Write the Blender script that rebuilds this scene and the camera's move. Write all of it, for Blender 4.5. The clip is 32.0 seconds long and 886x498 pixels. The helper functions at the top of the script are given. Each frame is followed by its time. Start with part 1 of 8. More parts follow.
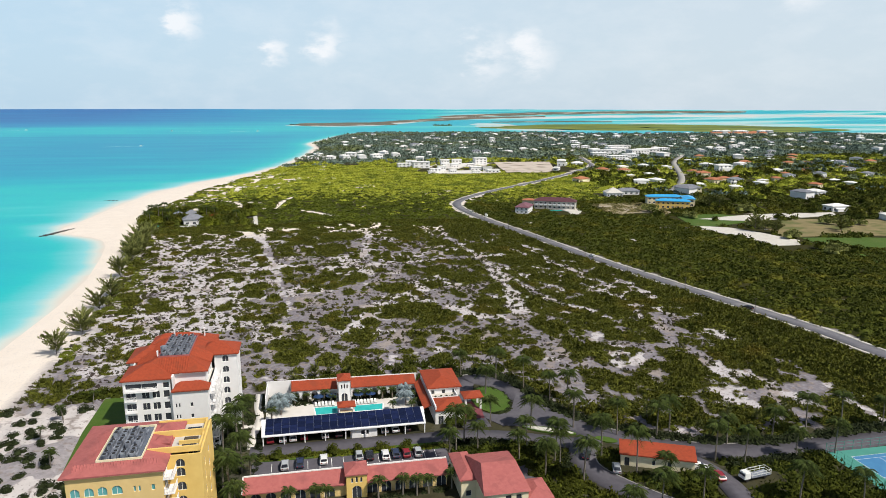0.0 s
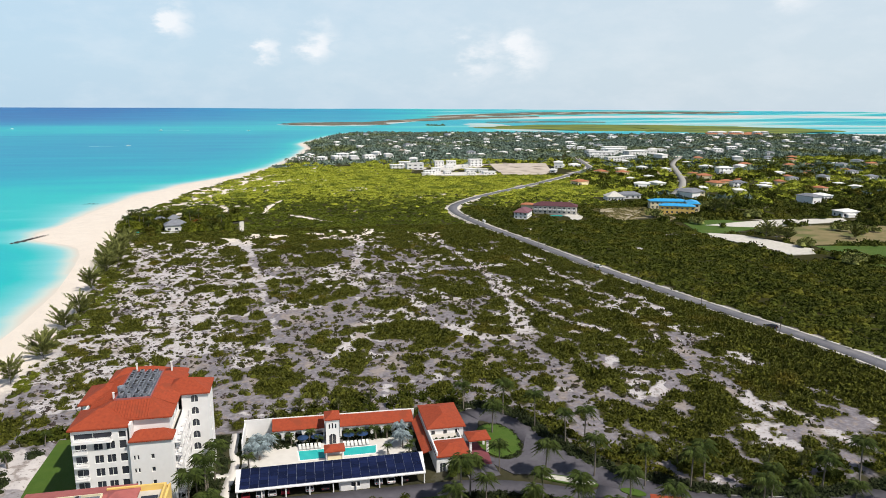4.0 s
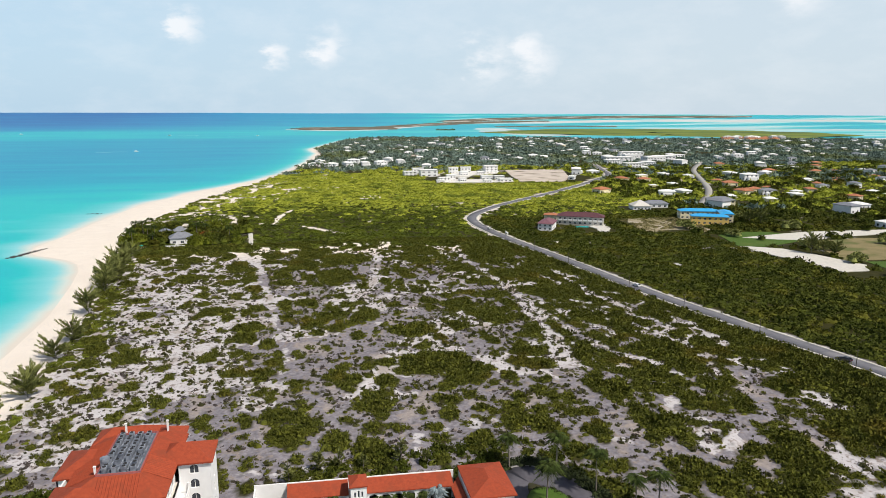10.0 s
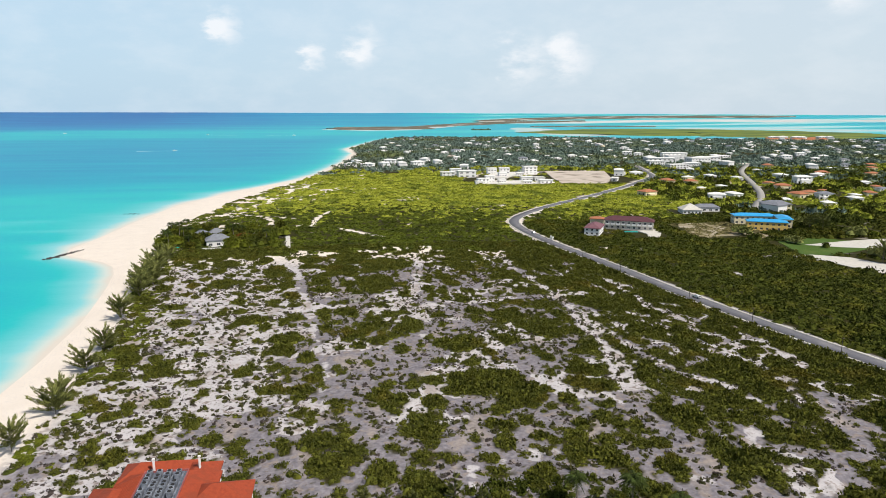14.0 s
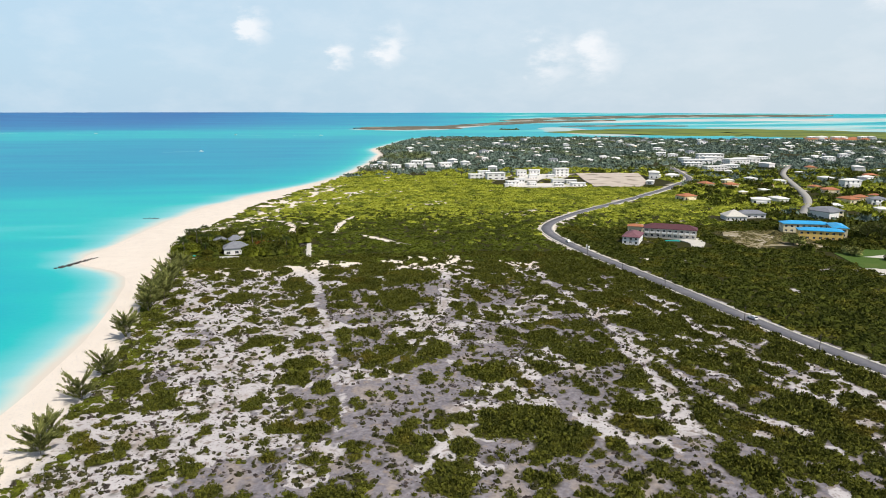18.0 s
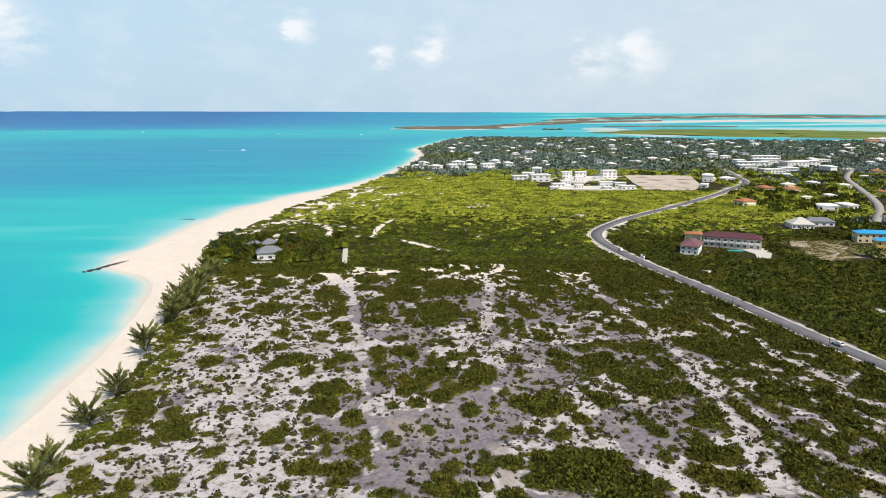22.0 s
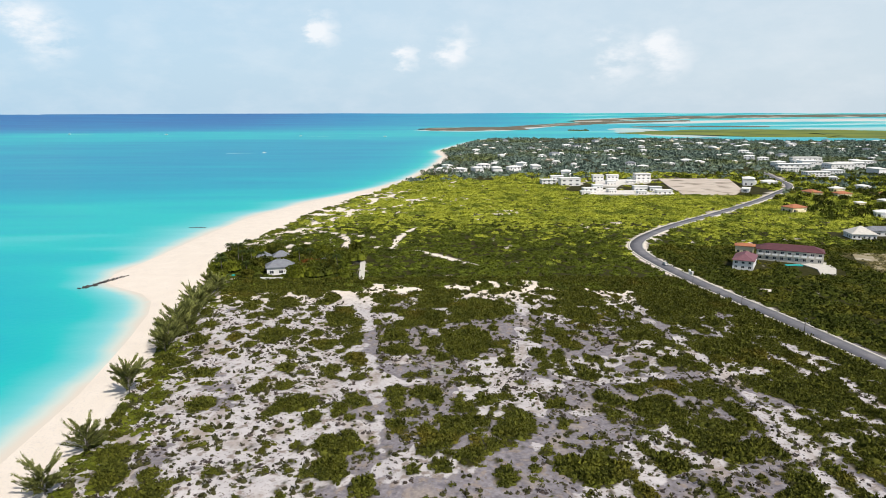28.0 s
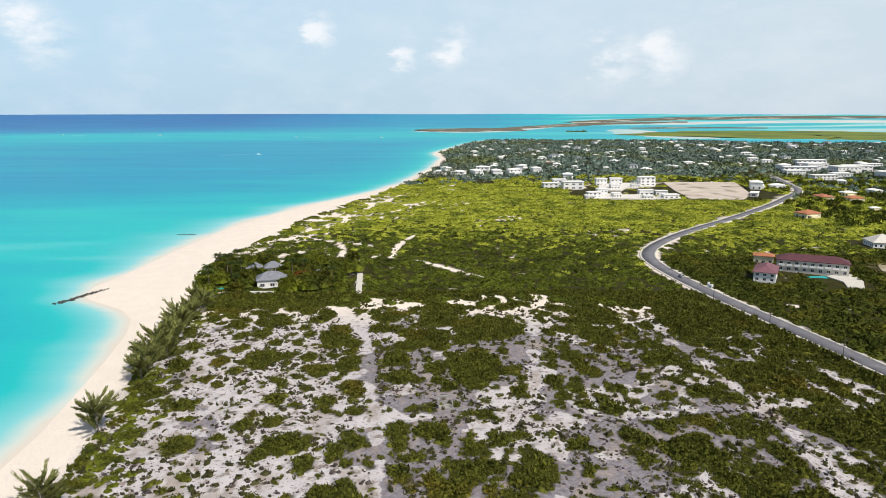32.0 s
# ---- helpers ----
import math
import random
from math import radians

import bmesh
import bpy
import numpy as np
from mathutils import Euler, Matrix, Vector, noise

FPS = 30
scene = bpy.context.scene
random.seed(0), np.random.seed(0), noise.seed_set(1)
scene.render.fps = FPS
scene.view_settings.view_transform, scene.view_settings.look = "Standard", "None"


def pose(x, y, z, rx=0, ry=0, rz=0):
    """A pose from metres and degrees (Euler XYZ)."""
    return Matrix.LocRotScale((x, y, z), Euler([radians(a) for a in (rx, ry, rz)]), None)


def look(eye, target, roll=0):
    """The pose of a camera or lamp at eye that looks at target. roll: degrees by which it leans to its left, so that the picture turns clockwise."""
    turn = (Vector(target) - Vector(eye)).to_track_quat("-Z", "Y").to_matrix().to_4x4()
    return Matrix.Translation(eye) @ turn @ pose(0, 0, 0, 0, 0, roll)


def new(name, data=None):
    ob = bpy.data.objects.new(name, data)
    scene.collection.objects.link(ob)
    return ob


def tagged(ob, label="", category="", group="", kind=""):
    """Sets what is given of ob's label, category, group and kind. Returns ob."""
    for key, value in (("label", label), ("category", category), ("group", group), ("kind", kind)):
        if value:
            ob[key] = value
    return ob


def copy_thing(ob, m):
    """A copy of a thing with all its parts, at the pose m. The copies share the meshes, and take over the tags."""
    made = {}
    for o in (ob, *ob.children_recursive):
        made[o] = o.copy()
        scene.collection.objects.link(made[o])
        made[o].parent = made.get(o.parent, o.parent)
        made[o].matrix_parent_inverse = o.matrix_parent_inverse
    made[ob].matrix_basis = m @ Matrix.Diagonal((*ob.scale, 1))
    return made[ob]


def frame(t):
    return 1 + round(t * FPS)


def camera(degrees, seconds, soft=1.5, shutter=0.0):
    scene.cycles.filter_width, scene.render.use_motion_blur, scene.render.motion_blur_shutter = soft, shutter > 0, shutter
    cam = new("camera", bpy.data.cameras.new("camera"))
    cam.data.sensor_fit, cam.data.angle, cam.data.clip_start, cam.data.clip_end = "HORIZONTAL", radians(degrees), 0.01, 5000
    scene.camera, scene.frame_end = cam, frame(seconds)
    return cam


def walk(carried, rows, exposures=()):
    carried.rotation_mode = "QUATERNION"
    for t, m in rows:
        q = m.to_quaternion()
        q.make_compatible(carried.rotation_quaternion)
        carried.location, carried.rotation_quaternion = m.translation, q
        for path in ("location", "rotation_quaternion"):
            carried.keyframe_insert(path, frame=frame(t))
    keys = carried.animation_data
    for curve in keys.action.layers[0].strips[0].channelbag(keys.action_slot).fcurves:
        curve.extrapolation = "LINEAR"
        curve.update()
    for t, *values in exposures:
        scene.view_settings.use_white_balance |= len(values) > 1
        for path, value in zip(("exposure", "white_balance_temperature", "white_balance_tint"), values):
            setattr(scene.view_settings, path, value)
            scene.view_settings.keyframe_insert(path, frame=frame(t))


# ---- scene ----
cam = camera(65.9, 32.0, soft=0.8)
PATH = [
    (0, (0.207, -1.62, 82.468), (0.589, 0.3, 82.057), 0.1),
    (0.5, (0.335, 1.365, 82.478), (0.721, 3.284, 82.067), 0.1),
    (1, (0.591, 4.333, 82.494), (0.979, 6.251, 82.082), 0.2),
    (1.5, (0.905, 7.276, 82.516), (1.296, 9.193, 82.104), 0.2),
    (2, (1.261, 10.248, 82.554), (1.655, 12.165, 82.142), 0.2),
    (2.5, (1.619, 13.242, 82.612), (2.016, 15.159, 82.2), 0.2),
    (3, (2.0, 16.198, 82.691), (2.4, 18.114, 82.279), 0.2),
    (3.5, (2.293, 19.052, 82.804), (2.695, 20.967, 82.392), 0.3),
    (5.5, (2.841, 29.891, 83.53), (3.249, 31.805, 83.12), 0.2),
    (6, (2.883, 32.566, 83.616), (3.267, 34.486, 83.209), 0.3),
    (6.5, (2.784, 35.113, 83.662), (3.164, 37.035, 83.256), 0.3),
    (7, (2.576, 37.525, 83.7), (2.956, 39.446, 83.295), 0.3),
    (7.5, (2.334, 39.821, 83.739), (2.715, 41.742, 83.335), 0.2),
    (8, (2.081, 41.984, 83.77), (2.461, 43.906, 83.366), 0.2),
    (8.5, (1.822, 44.132, 83.802), (2.202, 46.054, 83.4), 0.2),
    (9, (1.423, 46.294, 83.81), (1.804, 48.216, 83.407), 0.2),
    (9.5, (0.821, 48.462, 83.726), (1.202, 50.384, 83.324), 0.2),
    (10, (0.152, 50.581, 83.608), (0.533, 52.503, 83.208), 0.2),
    (10.5, (-0.476, 52.665, 83.476), (-0.098, 54.588, 83.075), 0.2),
    (11, (-1.044, 54.713, 83.351), (-0.667, 56.636, 82.95), 0.2),
    (11.5, (-1.573, 56.798, 83.254), (-1.195, 58.72, 82.854), 0.2),
    (12, (-2.067, 58.862, 83.171), (-1.695, 60.786, 82.771), 0.2),
    (12.5, (-2.446, 60.974, 83.109), (-2.092, 62.902, 82.709), 0.2),
    (13, (-2.653, 63.271, 83.069), (-2.321, 65.202, 82.669), 0.2),
    (13.5, (-2.665, 65.875, 83.102), (-2.356, 67.811, 82.702), 0.2),
    (14, (-2.617, 68.591, 83.16), (-2.33, 70.53, 82.759), 0.2),
    (14.5, (-2.457, 71.454, 83.251), (-2.192, 73.395, 82.851), 0.2),
    (16.5, (-1.273, 83.693, 84.158), (-1.028, 85.636, 83.755), 0.1),
    (17, (-0.97, 86.784, 84.262), (-0.724, 88.728, 83.86), 0.1),
    (17.5, (-0.677, 89.934, 84.323), (-0.444, 91.879, 83.921), 0.1),
    (18, (-0.424, 93.097, 84.339), (-0.214, 95.045, 83.936), 0.1),
    (18.5, (-0.19, 96.265, 84.323), (0.009, 98.214, 83.92), 0.1),
    (19, (-0.023, 99.347, 84.279), (0.176, 101.296, 83.875), 0.1),
    (19.5, (0.065, 102.401, 84.247), (0.267, 104.349, 83.842), 0.1),
    (20, (0.154, 105.493, 84.19), (0.352, 107.442, 83.785), 0.1),
    (20.5, (0.234, 108.599, 84.099), (0.404, 110.55, 83.694), 0.2),
    (21, (0.24, 111.639, 83.971), (0.38, 113.592, 83.567), 0.2),
    (21.5, (0.209, 114.654, 83.83), (0.322, 116.609, 83.426), 0.2),
    (22, (0.176, 117.668, 83.667), (0.27, 119.625, 83.263), 0.2),
    (22.5, (0.165, 120.682, 83.492), (0.26, 122.639, 83.088), 0.2),
    (23, (0.183, 123.736, 83.317), (0.28, 125.693, 82.915), 0.2),
    (23.5, (0.3, 126.809, 83.195), (0.396, 128.766, 82.793), 0.2),
    (24, (0.352, 129.824, 83.111), (0.45, 131.781, 82.708), 0.1),
    (24.5, (0.284, 132.777, 83.061), (0.383, 134.734, 82.658), 0.1),
    (25, (0.15, 135.671, 83.033), (0.251, 137.628, 82.631), 0.1),
    (25.5, (0.034, 138.568, 83.031), (0.136, 140.525, 82.63), 0.1),
    (26, (-0.017, 141.483, 83.041), (0.054, 143.442, 82.64), 0.1),
    (26.5, (0.059, 144.323, 83.075), (0.09, 146.283, 82.675), 0.1),
    (28.5, (0.062, 155.508, 83.4), (0.089, 157.467, 82.999), -0.1),
    (29, (-0.062, 158.35, 83.448), (-0.035, 160.31, 83.048), -0.1),
    (29.5, (-0.314, 161.206, 83.514), (-0.285, 163.165, 83.113), -0.1),
    (30, (-0.703, 164.014, 83.6), (-0.672, 165.974, 83.2), -0.1),
    (30.5, (-1.137, 166.826, 83.703), (-1.105, 168.785, 83.302), -0.1),
    (31, (-1.608, 169.669, 83.793), (-1.574, 171.629, 83.394), -0.1),
    (31.5, (-2.158, 172.588, 83.877), (-2.122, 174.547, 83.478), -0.1),
    (32, (-2.735, 175.56, 83.957), (-2.697, 177.519, 83.558), -0.0),
]
walk(cam, [(t, look(eye, target, roll)) for t, eye, target, roll in PATH])

# ---- world, sun, exposure ----
SUN_EL, SUN_AZ = radians(53), radians(136)      # azimuth clockwise from +y
sun_way = Vector((math.sin(SUN_AZ) * math.cos(SUN_EL), math.cos(SUN_AZ) * math.cos(SUN_EL), math.sin(SUN_EL)))
world = bpy.data.worlds.new("sky")
scene.world = world
world.use_nodes = True
wn, wl = world.node_tree.nodes, world.node_tree.links
wn.clear()
w_out = wn.new("ShaderNodeOutputWorld")
w_bg = wn.new("ShaderNodeBackground")
w_sky = wn.new("ShaderNodeTexSky")
w_sky.sky_type, w_sky.sun_disc = "NISHITA", False
w_sky.sun_elevation, w_sky.sun_rotation = SUN_EL, SUN_AZ
w_sky.air_density, w_sky.dust_density, w_sky.ozone_density = 1.0, 2.0, 1.5
w_tc = wn.new("ShaderNodeTexCoord")
w_haze = wn.new("ShaderNodeMix")
w_haze.data_type = "RGBA"
w_sep = wn.new("ShaderNodeSeparateXYZ")
w_fade = wn.new("ShaderNodeMapRange")      # the haze lies low and thins towards the zenith
w_fade.inputs[1].default_value, w_fade.inputs[2].default_value = 0.16, 0.42
w_fade.inputs[3].default_value, w_fade.inputs[4].default_value = 0.80, 0.04
wl.new(w_tc.outputs["Generated"], w_sep.inputs[0])
wl.new(w_sep.outputs["Z"], w_fade.inputs[0])
wl.new(w_fade.outputs[0], w_haze.inputs[0])
w_side = wn.new("ShaderNodeMapRange")      # bluer over the open sea, whiter over the lagoon
w_side.inputs[1].default_value, w_side.inputs[2].default_value = -0.6, 0.5
w_tone = wn.new("ShaderNodeMix")
w_tone.data_type = "RGBA"
w_tone.inputs[6].default_value, w_tone.inputs[7].default_value = (9.1, 12.9, 16.0, 1), (11.6, 13.6, 15.2, 1)
wl.new(w_sep.outputs["X"], w_side.inputs[0])
wl.new(w_side.outputs[0], w_tone.inputs[0])
wl.new(w_tone.outputs[2], w_haze.inputs[7])
w_noise = wn.new("ShaderNodeTexNoise")
w_noise.inputs["Scale"].default_value, w_noise.inputs["Detail"].default_value = 14.0, 6.0
w_noise.inputs["Roughness"].default_value = 0.6
w_map = wn.new("ShaderNodeMapping")
w_map.inputs["Scale"].default_value = (1.0, 1.0, 2.2)
wl.new(w_tc.outputs["Generated"], w_map.inputs["Vector"])
wl.new(w_map.outputs[0], w_noise.inputs["Vector"])


def sky_math(kind, a, b):
    m = wn.new("ShaderNodeMath")
    m.operation = kind
    for k, v in enumerate((a, b)):
        if isinstance(v, (int, float)):
            m.inputs[k].default_value = v
        else:
            wl.new(v, m.inputs[k])
    return m.outputs[0]


w_shift = wn.new("ShaderNodeVectorMath")
w_shift.operation = "MULTIPLY_ADD"
w_shift.inputs[1].default_value, w_shift.inputs[2].default_value = (0.10, 0.10, 0.05), (-0.05, -0.05, -0.025)
wl.new(w_noise.outputs["Color"], w_shift.inputs[0])
w_bent = wn.new("ShaderNodeVectorMath")
wl.new(w_tc.outputs["Generated"], w_bent.inputs[0])
wl.new(w_shift.outputs[0], w_bent.inputs[1])
# small puffs of cumulus, each by its direction and size, and a broken veil all over the sky
cover = sky_math("MULTIPLY", sky_math("SUBTRACT", w_noise.outputs["Fac"], 0.42), sky_math("MULTIPLY", w_fade.outputs[0], 0.7))
for way, wide in (((-0.1521, 0.9829, 0.1037), 0.030), ((-0.0349, 0.9966, 0.0743), 0.024), ((0.0321, 0.9958, 0.0862), 0.040), ((0.2569, 0.9641, 0.067), 0.05),
                  ((0.3119, 0.9475, 0.0701), 0.05), ((-0.4785, 0.8731, 0.0937), 0.055), ((0.6, 0.78, 0.16), 0.06), ((-0.62, 0.76, 0.2), 0.07)):
    gap = wn.new("ShaderNodeVectorMath")
    gap.operation = "DISTANCE"
    gap.inputs[1].default_value = Vector(way).normalized()
    wl.new(w_bent.outputs[0], gap.inputs[0])
    puff = wn.new("ShaderNodeMapRange")
    puff.interpolation_type = "SMOOTHSTEP"
    puff.inputs[1].default_value, puff.inputs[2].default_value = wide, wide * 0.2
    wl.new(gap.outputs["Value"], puff.inputs[0])
    body = sky_math("MULTIPLY", puff.outputs[0], sky_math("MULTIPLY", sky_math("SUBTRACT", w_noise.outputs["Fac"], 0.33), 3.6))
    cover = sky_math("MAXIMUM", cover, body)
cover = sky_math("MINIMUM", sky_math("MAXIMUM", cover, 0.0), 0.8)
w_cloud = wn.new("ShaderNodeMix")
w_cloud.data_type = "RGBA"
w_cloud.inputs[7].default_value = (15.2, 15.4, 15.8, 1)
wl.new(w_sky.outputs[0], w_haze.inputs[6])
wl.new(w_haze.outputs[2], w_cloud.inputs[6])
wl.new(cover, w_cloud.inputs[0])
wl.new(w_cloud.outputs[2], w_bg.inputs["Color"])
wl.new(w_bg.outputs[0], w_out.inputs["Surface"])
w_bg.inputs["Strength"].default_value = 0.07

sun = new("sun", bpy.data.lights.new("sun", "SUN"))
sun.data.energy, sun.data.angle, sun.data.color = 5.0, radians(0.6), (1.0, 0.94, 0.84)
sun.matrix_world = look(sun_way * 100, (0, 0, 0))
scene.view_settings.exposure = -0.13

# ---- materials ----
def material(name, colour, rough=0.8, colour2=None, scale=1.0, detail=6.0, bump=0.0, bump_scale=None, metal=0.0,
             spots=None, spot_scale=0.1, spot_at=0.6, island=0.0, per_object=0.0, spec=0.3, stretch=None):
    """A surface with grain (colour to colour2 by noise), larger stains (spots) and fine relief; scales are in 1/m."""
    m = bpy.data.materials.new(name)
    m.use_nodes = True
    n, l = m.node_tree.nodes, m.node_tree.links
    b = n["Principled BSDF"]
    b.inputs["Roughness"].default_value, b.inputs["Metallic"].default_value = rough, metal
    b.inputs["Specular IOR Level"].default_value = spec
    geo = n.new("ShaderNodeNewGeometry")
    place = geo.outputs["Position"]
    if stretch:
        mp = n.new("ShaderNodeMapping")
        mp.inputs["Scale"].default_value = stretch
        l.new(place, mp.inputs["Vector"])
        place = mp.outputs[0]

    def noise_of(s, d=detail):
        t = n.new("ShaderNodeTexNoise")
        t.inputs["Scale"].default_value, t.inputs["Detail"].default_value = s, d
        l.new(place, t.inputs["Vector"])
        return t.outputs["Fac"]

    def blend(fac, a, c):
        x = n.new("ShaderNodeMix")
        x.data_type = "RGBA"
        l.new(fac, x.inputs[0])
        for s, v in ((6, a), (7, c)):
            if isinstance(v, tuple):
                x.inputs[s].default_value = (*v, 1)
            else:
                l.new(v, x.inputs[s])
        return x.outputs[2]

    def step(fac, lo, hi):
        r = n.new("ShaderNodeMapRange")
        r.inputs[1].default_value, r.inputs[2].default_value = lo, hi
        l.new(fac, r.inputs[0])
        return r.outputs[0]

    c2 = colour2 or tuple(v * 0.8 for v in colour)
    col = blend(step(noise_of(scale), 0.3, 0.7), colour, c2)
    if spots:
        col = blend(step(noise_of(spot_scale), spot_at - 0.07, spot_at + 0.07), col, spots)
    if island or per_object:
        h = n.new("ShaderNodeHueSaturation")
        r = n.new("ShaderNodeMapRange")
        amount = island or per_object
        r.inputs[3].default_value, r.inputs[4].default_value = 1 - amount, 1 + amount
        if island:
            l.new(geo.outputs["Random Per Island"], r.inputs[0])
        else:
            info = n.new("ShaderNodeObjectInfo")
            l.new(info.outputs["Random"], r.inputs[0])
        l.new(r.outputs[0], h.inputs["Value"])
        l.new(col, h.inputs["Color"])
        col = h.outputs[0]
    l.new(col, b.inputs["Base Color"])
    if bump:
        bp = n.new("ShaderNodeBump")
        bp.inputs["Strength"].default_value, bp.inputs["Distance"].default_value = bump, 0.1
        l.new(noise_of(bump_scale or scale * 3), bp.inputs["Height"])
        l.new(bp.outputs[0], b.inputs["Normal"])
    return m


M_WHITE = material("white_render", (0.82, 0.81, 0.81), 0.85, (0.78, 0.77, 0.77), 0.8, spots=(0.76, 0.75, 0.73), spot_scale=0.25, spot_at=0.66, bump=0.15, bump_scale=12)
M_YELLOW = material("yellow_render", (0.78, 0.55, 0.18), 0.85, (0.72, 0.49, 0.15), 0.6, spots=(0.66, 0.44, 0.14), spot_scale=0.2, spot_at=0.66, bump=0.15, bump_scale=12)
M_CREAM = material("cream_render", (0.78, 0.70, 0.50), 0.85, (0.72, 0.64, 0.44), 0.6, bump=0.15, bump_scale=12)
M_ORANGE = material("orange_clay_tiles", (0.35, 0.062, 0.024), 0.8, (0.26, 0.045, 0.019), 1.6, spots=(0.25, 0.05, 0.022), spot_scale=0.35, spot_at=0.6, bump=0.5, bump_scale=6)
M_PINK = material("faded_pink_tiles", (0.40, 0.125, 0.115), 0.85, (0.34, 0.10, 0.095), 1.2, spots=(0.29, 0.09, 0.085), spot_scale=0.3, spot_at=0.6, bump=0.5, bump_scale=6)
M_GLASS = material("dark_window_glass", (0.03, 0.035, 0.045), 0.08, (0.05, 0.055, 0.07), 0.3, spec=0.6)
M_TEALGLASS = material("teal_window_glass", (0.10, 0.34, 0.36), 0.12, (0.14, 0.42, 0.42), 0.3, spec=0.6)
M_METAL = material("grey_plant_metal", (0.50, 0.53, 0.60), 0.45, (0.10, 0.115, 0.15), 0.9, metal=0.5)
M_FLATROOF = material("grey_roof_membrane", (0.14, 0.16, 0.20), 0.8, (0.09, 0.105, 0.14), 0.7)
M_PANEL = material("blue_solar_cells", (0.006, 0.010, 0.040), 0.22, (0.010, 0.015, 0.052), 0.5, spec=0.4, per_object=0.35)
M_ASPHALT = material("asphalt", (0.155, 0.155, 0.175), 0.9, (0.12, 0.12, 0.14), 0.9, spots=(0.19, 0.185, 0.20), spot_scale=0.12, spot_at=0.58, bump=0.2, bump_scale=14)
M_DRIVE = material("drive_asphalt", (0.098, 0.093, 0.110), 0.9, (0.08, 0.075, 0.09), 0.8, spots=(0.118, 0.112, 0.13), spot_scale=0.15, spot_at=0.6, bump=0.2, bump_scale=14)
M_CONCRETE = material("pale_concrete", (0.60, 0.57, 0.52), 0.85, (0.5, 0.48, 0.44), 0.6, bump=0.2, bump_scale=8)
M_DECK = material("white_stone_deck", (0.68, 0.65, 0.61), 0.8, (0.61, 0.58, 0.54), 0.5, bump=0.1, bump_scale=6)
M_GRASS = material("lawn_grass", (0.05, 0.10, 0.010), 0.9, (0.065, 0.115, 0.014), 0.5, spots=(0.08, 0.12, 0.018), spot_scale=0.08, spot_at=0.6, bump=0.6, bump_scale=10)
M_LEAF = material("scrub_leaves", (0.098, 0.102, 0.014), 0.85, (0.056, 0.064, 0.011), 0.32, 3, spots=(0.115, 0.095, 0.014), spot_scale=0.05, spot_at=0.66, island=0.5, spec=0.1)
# leaf colour also carries the sunlight of the belt beyond the cloud-shaded dunes
M_SUNLIT_SCRUB = material("sunlit_yellow_green_scrub_leaves", (0.35, 0.37, 0.042), 0.85, (0.255, 0.285, 0.034), 0.09, 4, spots=(0.14, 0.17, 0.022), spot_scale=0.045, spot_at=0.55, island=0.24, spec=0.1)
M_YWALL = material("warm_yellow_render", (0.74, 0.54, 0.24), 0.85, (0.68, 0.49, 0.21), 0.6, bump=0.15, bump_scale=12)
M_PARK = material("lilac_grey_asphalt", (0.105, 0.10, 0.118), 0.9, (0.085, 0.08, 0.095), 0.8, spots=(0.125, 0.12, 0.135), spot_scale=0.15, spot_at=0.6, bump=0.2, bump_scale=14)
M_WOOD = material("olive_wood_leaves", (0.062, 0.072, 0.009), 0.85, (0.040, 0.050, 0.007), 0.2, 3, spots=(0.095, 0.094, 0.012), spot_scale=0.06, spot_at=0.58, island=0.4, spec=0.1)
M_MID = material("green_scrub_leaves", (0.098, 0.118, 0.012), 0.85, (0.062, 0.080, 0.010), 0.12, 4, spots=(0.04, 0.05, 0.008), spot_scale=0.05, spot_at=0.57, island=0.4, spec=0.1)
M_CREEP = material("beach_creeper_leaves", (0.12, 0.135, 0.012), 0.85, (0.075, 0.09, 0.01), 0.09, 3, spots=(0.05, 0.06, 0.01), spot_scale=0.08, spot_at=0.56, island=0.4, spec=0.1)
M_LEAF2 = material("woodland_leaves", (0.036, 0.048, 0.006), 0.85, (0.052, 0.060, 0.007), 0.05, 3, spots=(0.070, 0.070, 0.008), spot_scale=0.02, spot_at=0.6, island=0.45, spec=0.1)
# distance haze is mixed into this leaf colour, paler and bluer
M_HAZY_TOWN = material("hazy_town_tree_leaves", (0.115, 0.160, 0.138), 0.85, (0.140, 0.185, 0.148), 0.03, 3, spots=(0.125, 0.15, 0.065), spot_scale=0.006, spot_at=0.56, island=0.4, spec=0.1)
M_DRY = material("dry_dune_plants", (0.075, 0.058, 0.052), 0.9, (0.045, 0.036, 0.034), 0.3, 3, spots=(0.075, 0.072, 0.028), spot_scale=0.12, spot_at=0.55, island=0.4)
M_DUSK = material("dusky_low_shrub_leaves", (0.066, 0.062, 0.026), 0.9, (0.042, 0.044, 0.015), 0.25, 3, island=0.4, spec=0.1)
M_BRUSH = material("tan_dry_brush", (0.20, 0.17, 0.075), 0.9, (0.13, 0.12, 0.05), 0.2, 3, island=0.4, spec=0.1)
M_PINE = material("casuarina_needles", (0.19, 0.20, 0.06), 0.85, (0.12, 0.135, 0.04), 0.5, island=0.5, spec=0.1)
M_HEDGE = material("clipped_hedge_leaves", (0.024, 0.033, 0.007), 0.85, (0.015, 0.023, 0.005), 0.8, island=0.4)
M_PALM = material("palm_fronds", (0.030, 0.048, 0.010), 0.8, (0.050, 0.066, 0.014), 0.4, island=0.5, spec=0.12)
M_SILVER = material("silver_palm_fronds", (0.24, 0.30, 0.32), 0.7, (0.17, 0.22, 0.24), 0.4, island=0.4)
